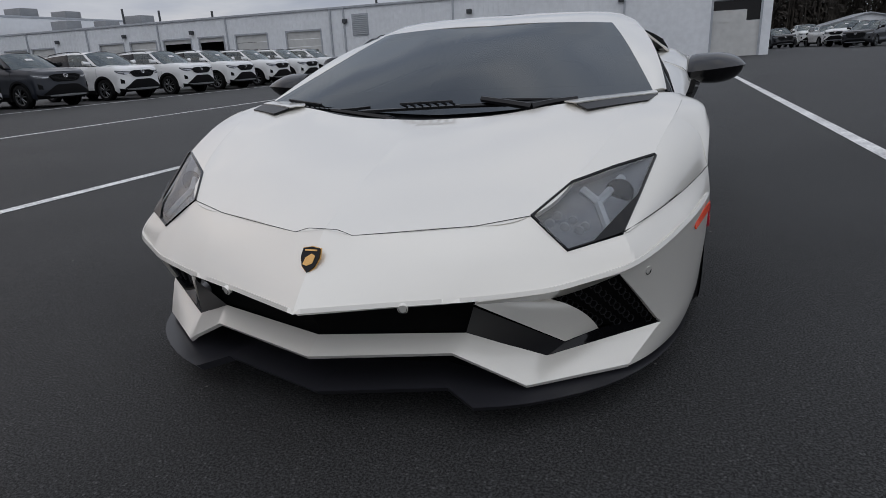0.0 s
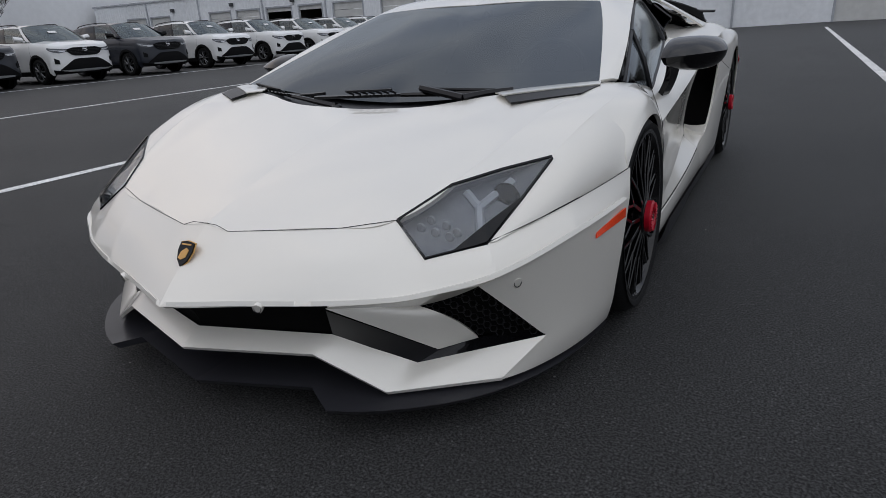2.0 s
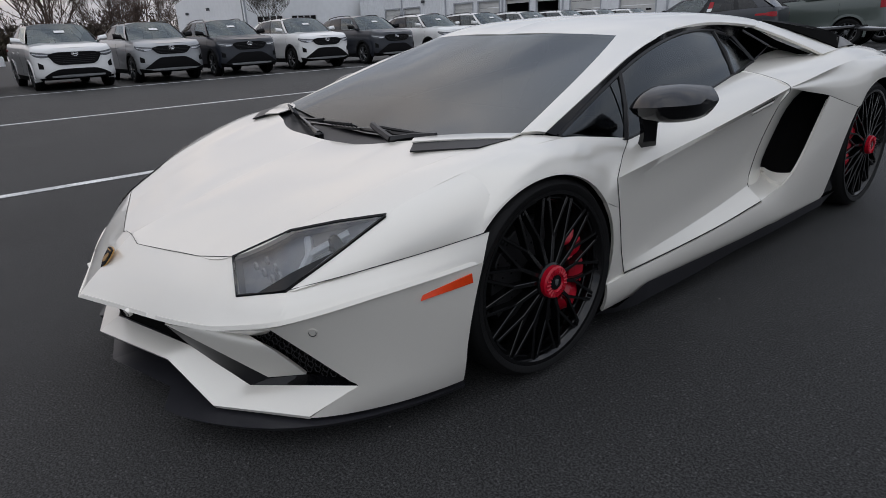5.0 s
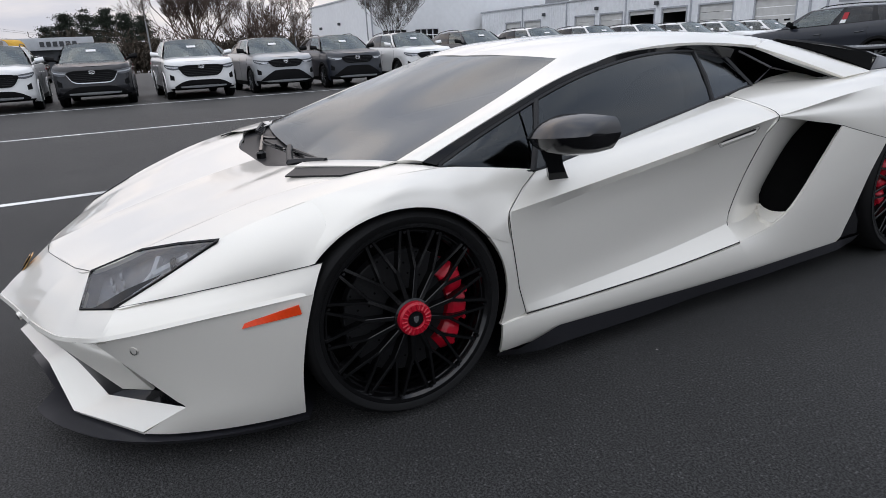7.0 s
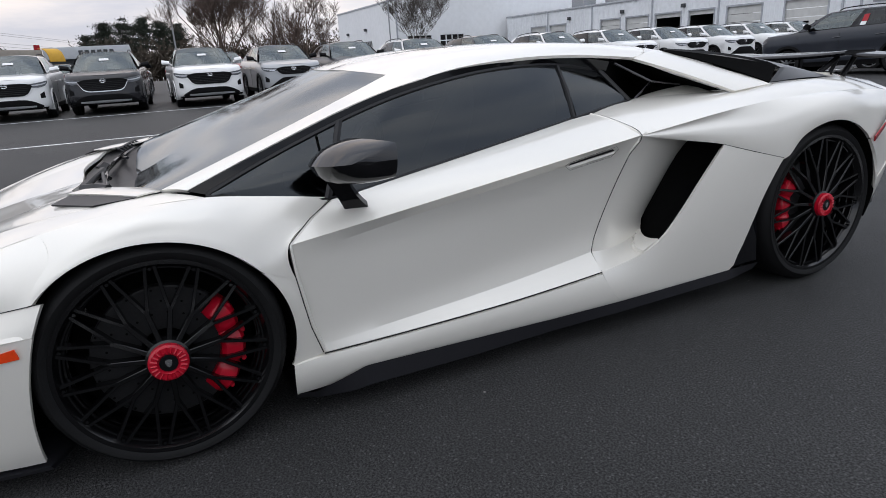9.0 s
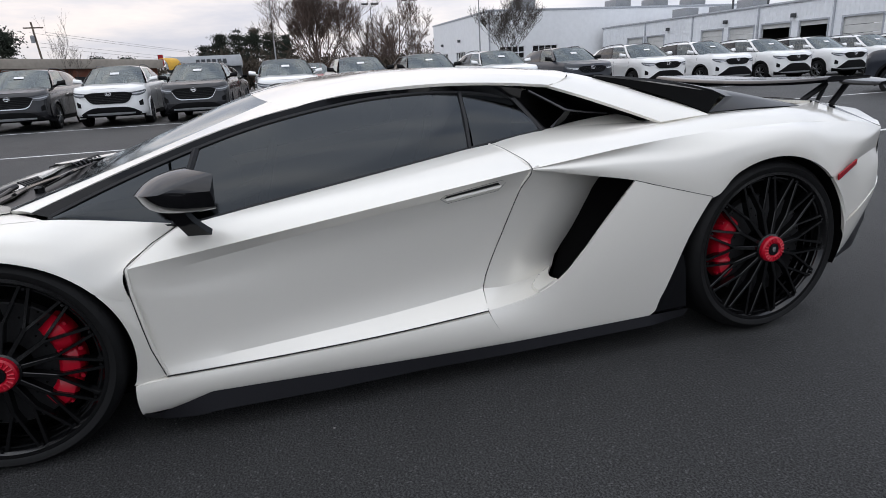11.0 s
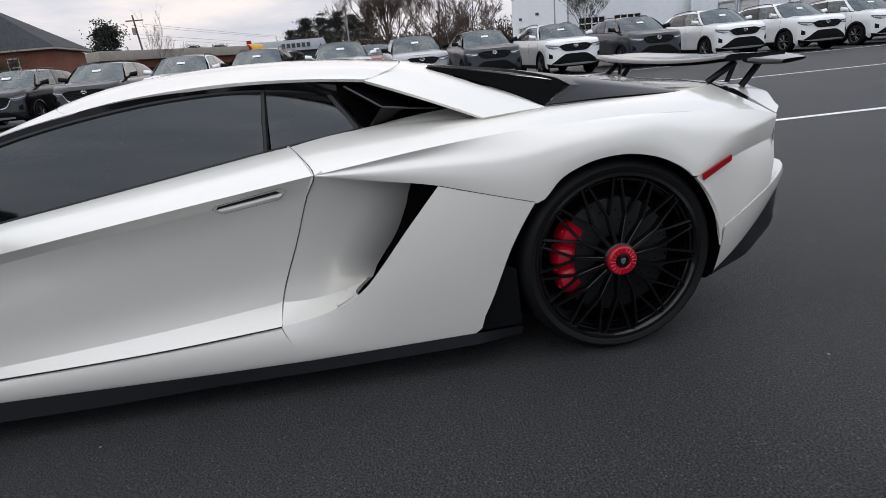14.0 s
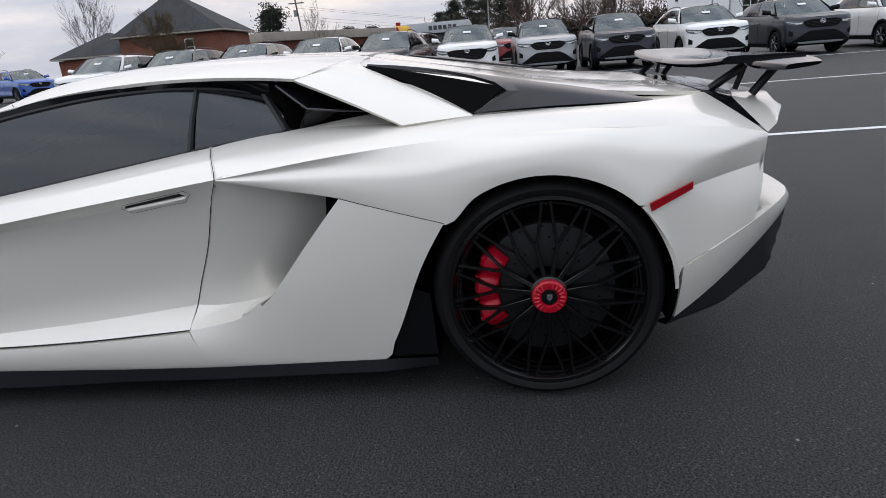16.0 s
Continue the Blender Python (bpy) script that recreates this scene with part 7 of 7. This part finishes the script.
# ---- low brick shop with beige fascia and yellow awning ----
shop = thing("low_brick_shop", (0, 0, 0), "low brick shop with a wide beige fascia", "building")
bm = bmesh.new()
box(bm, 0, 17.4, -10, 0, -1.0, 3.1)
part("wall", bm, BRICK, shop, smooth=False)
bm = bmesh.new()
box(bm, -0.4, 17.9, -10.5, 0.7, 3.1, 4.05, 0.05)
part("fascia", bm, BEIGE, shop, "beige flat roof fascia")
for x in (1.2, 4.6, 8.0, 11.4, 14.2):
    bm = bmesh.new()
    box(bm, x, x + 2.2, 0.0, 0.06, 0.3, 2.3)
    part("shop_window", bm, GLOSS_BLACK, shop, smooth=False)
bm = bmesh.new()
loft(bm, [[(-2.4, 0.0, 4.2), (-0.5, 0.0, 4.2)], [(-2.4, 1.0, 3.9), (-0.5, 1.0, 3.9)], [(-2.4, 1.4, 2.8), (-0.5, 1.4, 2.8)]], 3, 8)
thicken(bm, 0.05)
part("awning", bm, YELLOW, shop, "rounded yellow awning")
shop.matrix_basis = pose(-78, -10.2, ground_z(-78) - 0.05, 0, 0, -43.4)

# ---- pale dealership building with a sign band ----
dealer = thing("dealership_building", (-112, -7, ground_z(-112)), "pale dealership building with a sign band, far off", "building")
bm = bmesh.new()
box(bm, -125, -113, -13.2, -1.5, ground_z(-112) - 0.5, 5.5)
part("wall", bm, SIGN_DARK, dealer, "dark glazed shop front", smooth=False)
bm = bmesh.new()
box(bm, -126, -112, -13.4, -1.3, 5.45, 7.25, 0.05)
part("sign_band", bm, SIGN_GREY, dealer, "pale grey sign band")
for k in range(6):
    bm = bmesh.new()
    y = -8.6 + k * 0.87
    box(bm, -111.99, -111.9, y, y + 0.60, 5.95, 6.68)
    part("sign_bar", bm, SIGN_DARK, dealer, smooth=False)
bm = bmesh.new()
box(bm, -111.95, -111.6, -14.4, -13.6, 5.9, 7.7)
part("red_sign", bm, RED_LENS, dealer, "small red sign", smooth=False)

# ---- white shed and woods beyond the lot ----
shed = thing("white_shed", (26, 104, -0.3), "white shed with a shallow gable roof", "shed")
bm = bmesh.new()
prism(bm, [(19.6, 100, -0.4), (32.2, 100, -0.4), (32.2, 100, 1.55), (25.9, 100, 3.1), (19.6, 100, 1.55)], (0, 8, 0))
part("wall", bm, SIDING, shed, smooth=False)
bm = bmesh.new()
for s in (1, -1):
    prism(bm, [(25.9, 99.6, 3.12), (25.9 + s * 6.7, 99.6, 1.48), (25.9 + s * 6.7, 99.6, 1.62), (25.9, 99.6, 3.27)], (0, 8.8, 0))
part("roof", bm, SIDING_TRIM, shed, smooth=False)


def grow(bm, p, d, length, radius, depth, rng, spread, twist=0.35, up=0.15):
    """Branches: each limb is a bent tapering bar that forks until depth runs out."""
    steps = 3
    pts = [Vector(p)]
    dd = Vector(d).normalized()
    for _ in range(steps):
        dd = (dd + Vector((rng.uniform(-1, 1), rng.uniform(-1, 1), rng.uniform(-0.5, 1))) * twist * 0.35 + Vector((0, 0, up * 0.3))).normalized()
        pts.append(pts[-1] + dd * length / steps)
    tube(bm, pts, radius, 6 if depth > 3 else 4 if depth > 1 else 3, radius * 0.62, caps=False)
    if depth <= 0:
        return
    for k in range(3):
        a = rng.uniform(0, 2 * math.pi)
        side = Vector((math.cos(a), math.sin(a), rng.uniform(-0.25, 0.45)))
        nd = (dd * (1.0 if k else 1.5) + side * spread * rng.uniform(0.45, 1.25)).normalized()
        start = pts[-1] if k == 0 else pts[-1 - k] if rng.random() < 0.6 else pts[-1]
        grow(bm, start, nd, length * rng.uniform(0.52, 0.86), max(radius * (0.66 if k == 0 else 0.5), 0.007), depth - 1, rng, spread, twist, up)


def bare_tree(x, y, height, seed, label, depth=5, spread=0.75, mat=TWIG, trunk=0.24, stems=1):
    rng = random.Random(seed)
    z = ground_z(x) - 0.1
    t = thing("bare_tree", (x, y, z), label, "tree")
    bm = bmesh.new()
    h0 = height * 0.20
    tops = []
    for s in range(stems):
        lean = Vector((rng.uniform(-0.25, 0.25), rng.uniform(-0.25, 0.25), 1)) if stems > 1 else Vector((rng.uniform(-0.06, 0.06), rng.uniform(-0.06, 0.06), 1))
        e = Vector((x, y, z)) + lean * h0
        tube(bm, [(x, y, z), (Vector((x, y, z)) + e) / 2 + Vector((0.03, 0.02, 0)), e], trunk, 8, trunk * 0.75)
        tops.append((e, lean))
    part("trunk", bm, BARK, t)
    bm = bmesh.new()
    for e, lean in tops:
        for k in range(6):
            a = 2 * math.pi * k / 6 + rng.uniform(-0.5, 0.5)
            out = spread * rng.uniform(0.35, 1.25)
            low = e - lean * h0 * rng.uniform(0.0, 0.45)
            grow(bm, low, (math.cos(a) * out, math.sin(a) * out, 0.9), height * rng.uniform(0.20, 0.29), trunk * rng.uniform(0.16, 0.24), depth - (k % 2), rng, spread)
        grow(bm, e, lean, height * 0.30, trunk * 0.30, depth, rng, spread * 0.8)
    part("crown", bm, mat, t, "bare winter branches", smooth=False)
    return t


def pine(x, y, height, seed):
    rng = random.Random(seed)
    z = ground_z(x)
    t = thing("pine_tree", (x, y, z), "tall pine with dark green needles", "tree")
    bm = bmesh.new()
    tube(bm, [(x, y, z), (x + 0.2, y, z + height * 0.5), (x, y + 0.2, z + height * 0.95)], 0.28, 7, 0.07)
    part("trunk", bm, BARK, t)
    bm = bmesh.new()
    for k in range(60):
        h = 1.0 - 0.62 * rng.random() ** 0.9
        r = height * 0.30 * (1.08 - h) * rng.uniform(0.1, 1.25) + 0.25
        a = rng.uniform(0, 2 * math.pi)
        c = Vector((x + r * math.cos(a), y + r * math.sin(a), z + height * h))
        size = rng.uniform(0.25, 1.0)
        for _ in range(130):
            p = c + Vector((rng.gauss(0, size), rng.gauss(0, size), rng.gauss(0, size * 0.38)))
            d = Vector((rng.uniform(-1, 1), rng.uniform(-1, 1), rng.uniform(-0.3, 1))).normalized() * 0.32
            e = d.cross(Vector((rng.uniform(-1, 1), rng.uniform(-1, 1), 0.3))).normalized() * 0.10
            bm.faces.new([bm.verts.new(q) for q in (p, p + d * 0.5 + e, p + d, p + d * 0.5 - e)])
    part("crown", bm, NEEDLE, t, "clumps of dark needles", smooth=False)


def woods(name, cells, seed, label, mat, height, leaf=0.05):
    """A far belt of trees: thin stems and twigs past counting."""
    rng = random.Random(seed)
    bm = bmesh.new()
    for x, y, n, w in cells:
        for _ in range(n):
            px, py = x + rng.uniform(-w, w), y + rng.uniform(-w, w)
            h = height * rng.uniform(0.6, 1.2)
            z = ground_z(px)
            tube(bm, [(px, py, z), (px + rng.uniform(-0.5, 0.5), py, z + h)], 0.10, 3, 0.02, caps=False)
            for _ in range(26):
                hh = rng.uniform(0.15, 1.0)
                p = Vector((px + rng.gauss(0, 0.8), py + rng.gauss(0, 0.8), z + h * hh))
                d = Vector((rng.uniform(-1, 1), rng.uniform(-1, 1), rng.uniform(0.0, 1.2))).normalized() * rng.uniform(0.6, 1.5)
                e = Vector((leaf, leaf, leaf * 0.4))
                bm.faces.new([bm.verts.new(q) for q in (p - e, p + d * 0.5, p + d, p + d * 0.5 + e * 2)])
    solo(name, bm, mat, label, "trees", "stuff")


bare_tree(-44.0, 5.2, 8.2, 3, "wide bare tree with reddish twigs", depth=7, spread=0.85, stems=2, trunk=0.26)
bare_tree(-52.0, 13.0, 7.0, 8, "bare tree behind the parked cars", depth=7, spread=0.8)
bare_tree(-46.0, 9.5, 5.4, 12, "bare tree behind the parked cars", depth=6, spread=0.8)
bare_tree(-54.0, 24.2, 7.4, 21, "small bare rounded tree before the showroom", depth=7, spread=0.8, mat=BARK, trunk=0.14)
bare_tree(-43.0, -21.2, 4.8, 31, "dense bare bushy tree before the brick house", depth=7, spread=0.95, mat=BRUSH, trunk=0.16)
bare_tree(-58.0, -37.0, 9.5, 33, "bare tree behind the brick house", depth=5, spread=0.55, mat=BARK, trunk=0.2)
bare_tree(-42.0, -36.0, 6.2, 35, "bare spreading tree beside the brick house", depth=5, spread=0.9, mat=BARK, trunk=0.2)
bare_tree(-70.0, -17.5, 8.0, 37, "thin bare tree by the brick house", depth=4, spread=0.5, mat=BARK, trunk=0.14)
for k, (x, y, h) in enumerate(((-150, -6, 12.5), (-155, -2, 14), (-150, 1.5, 13.5), (-148, 5, 12), (-160, -10, 10.5), (-95, -31.2, 9.5), (-150, -26, 8.0), (-152, -32, 8.5), (-160, 9, 12.5))):
    pine(x, y, h, 50 + k)
woods("woodland_edge", [(8 + 4 * k, 114 + (k % 3) * 4, 70, 4.5) for k in range(11)], 5, "dense dark leafless woodland edge", WOODS, 13, 0.16)
woods("far_brush", [(-134 - 4 * (k % 3), 34 - 6 * k, 60, 4.0) for k in range(20)], 6, "leafless brush and hedges far off", HEDGE, 5.0, 0.16)
woods("far_trees", [(-140, -8 + 7 * k, 34, 4.5) for k in range(9)], 9, "bare trees far behind the lot", HEDGE, 7.5, 0.08)


def lamp_post(x, y, h, heads=2):
    z = ground_z(x)
    t = thing("lamp_post", (x, y, z), "tall slim parking lot lamp post", "lamp post")
    bm = bmesh.new()
    tube(bm, [(x, y, z), (x, y, z + h)], 0.06, 8, 0.04)
    part("pole", bm, GALV, t)
    bm = bmesh.new()
    lathe(bm, [(0.25, 0), (0.25, 0.5), (0.20, 0.6), (0.0, 0.6)], (x, y, z), "z", 12)
    part("foot", bm, STUCCO, t, "round concrete foot")
    for s in ((1, -1) if heads == 2 else (1,)):
        bm = bmesh.new()
        box(bm, x - 0.16, x + 0.16, y + s * 0.15 - 0.05, y + s * 0.75, z + h - 0.10, z + h + 0.04, 0.03)
        part("lamp_head", bm, SIGN_DARK, t)


lamp_post(-56.0, 15.4, 7.4)
lamp_post(-54.0, 11.3, 6.9)
lamp_post(-46.0, 18.6, 8.5)
lamp_post(-45.5, 2.4, 7.2, 1)
pole = thing("utility_pole", (-92, -25.6, ground_z(-92)), "wooden utility pole with crossarm and transformer", "utility pole")
bm = bmesh.new()
tube(bm, [(-92, -25.4, ground_z(-92)), (-92, -26.2, 11.2)], 0.16, 8, 0.11)
part("pole", bm, WOODPOLE, pole)
bm = bmesh.new()
box(bm, -92.08, -91.92, -27.2, -24.9, 10.4, 10.55)
part("crossarm", bm, WOODPOLE, pole, smooth=False)
bm = bmesh.new()
lathe(bm, [(0, 0), (0.25, 0), (0.25, 0.9), (0, 0.95)], (-91.7, -26.3, 8.6), "z", 12)
part("transformer", bm, GALV, pole)
for z, side in ((9.9, 0.9), (9.9, -0.9), (8.6, 0.0), (8.1, 0.0)):
    bm = bmesh.new()
    pts = [(-92 - 33 * u, -25.7 + side + 11 * u, z - 2.4 * u / 4 * (1 - u / 4)) for u in np.linspace(0, 4, 40)]
    tube(bm, pts, 0.017, 4)
    part("power_line", bm, SIGN_DARK, pole, "sagging overhead wire")
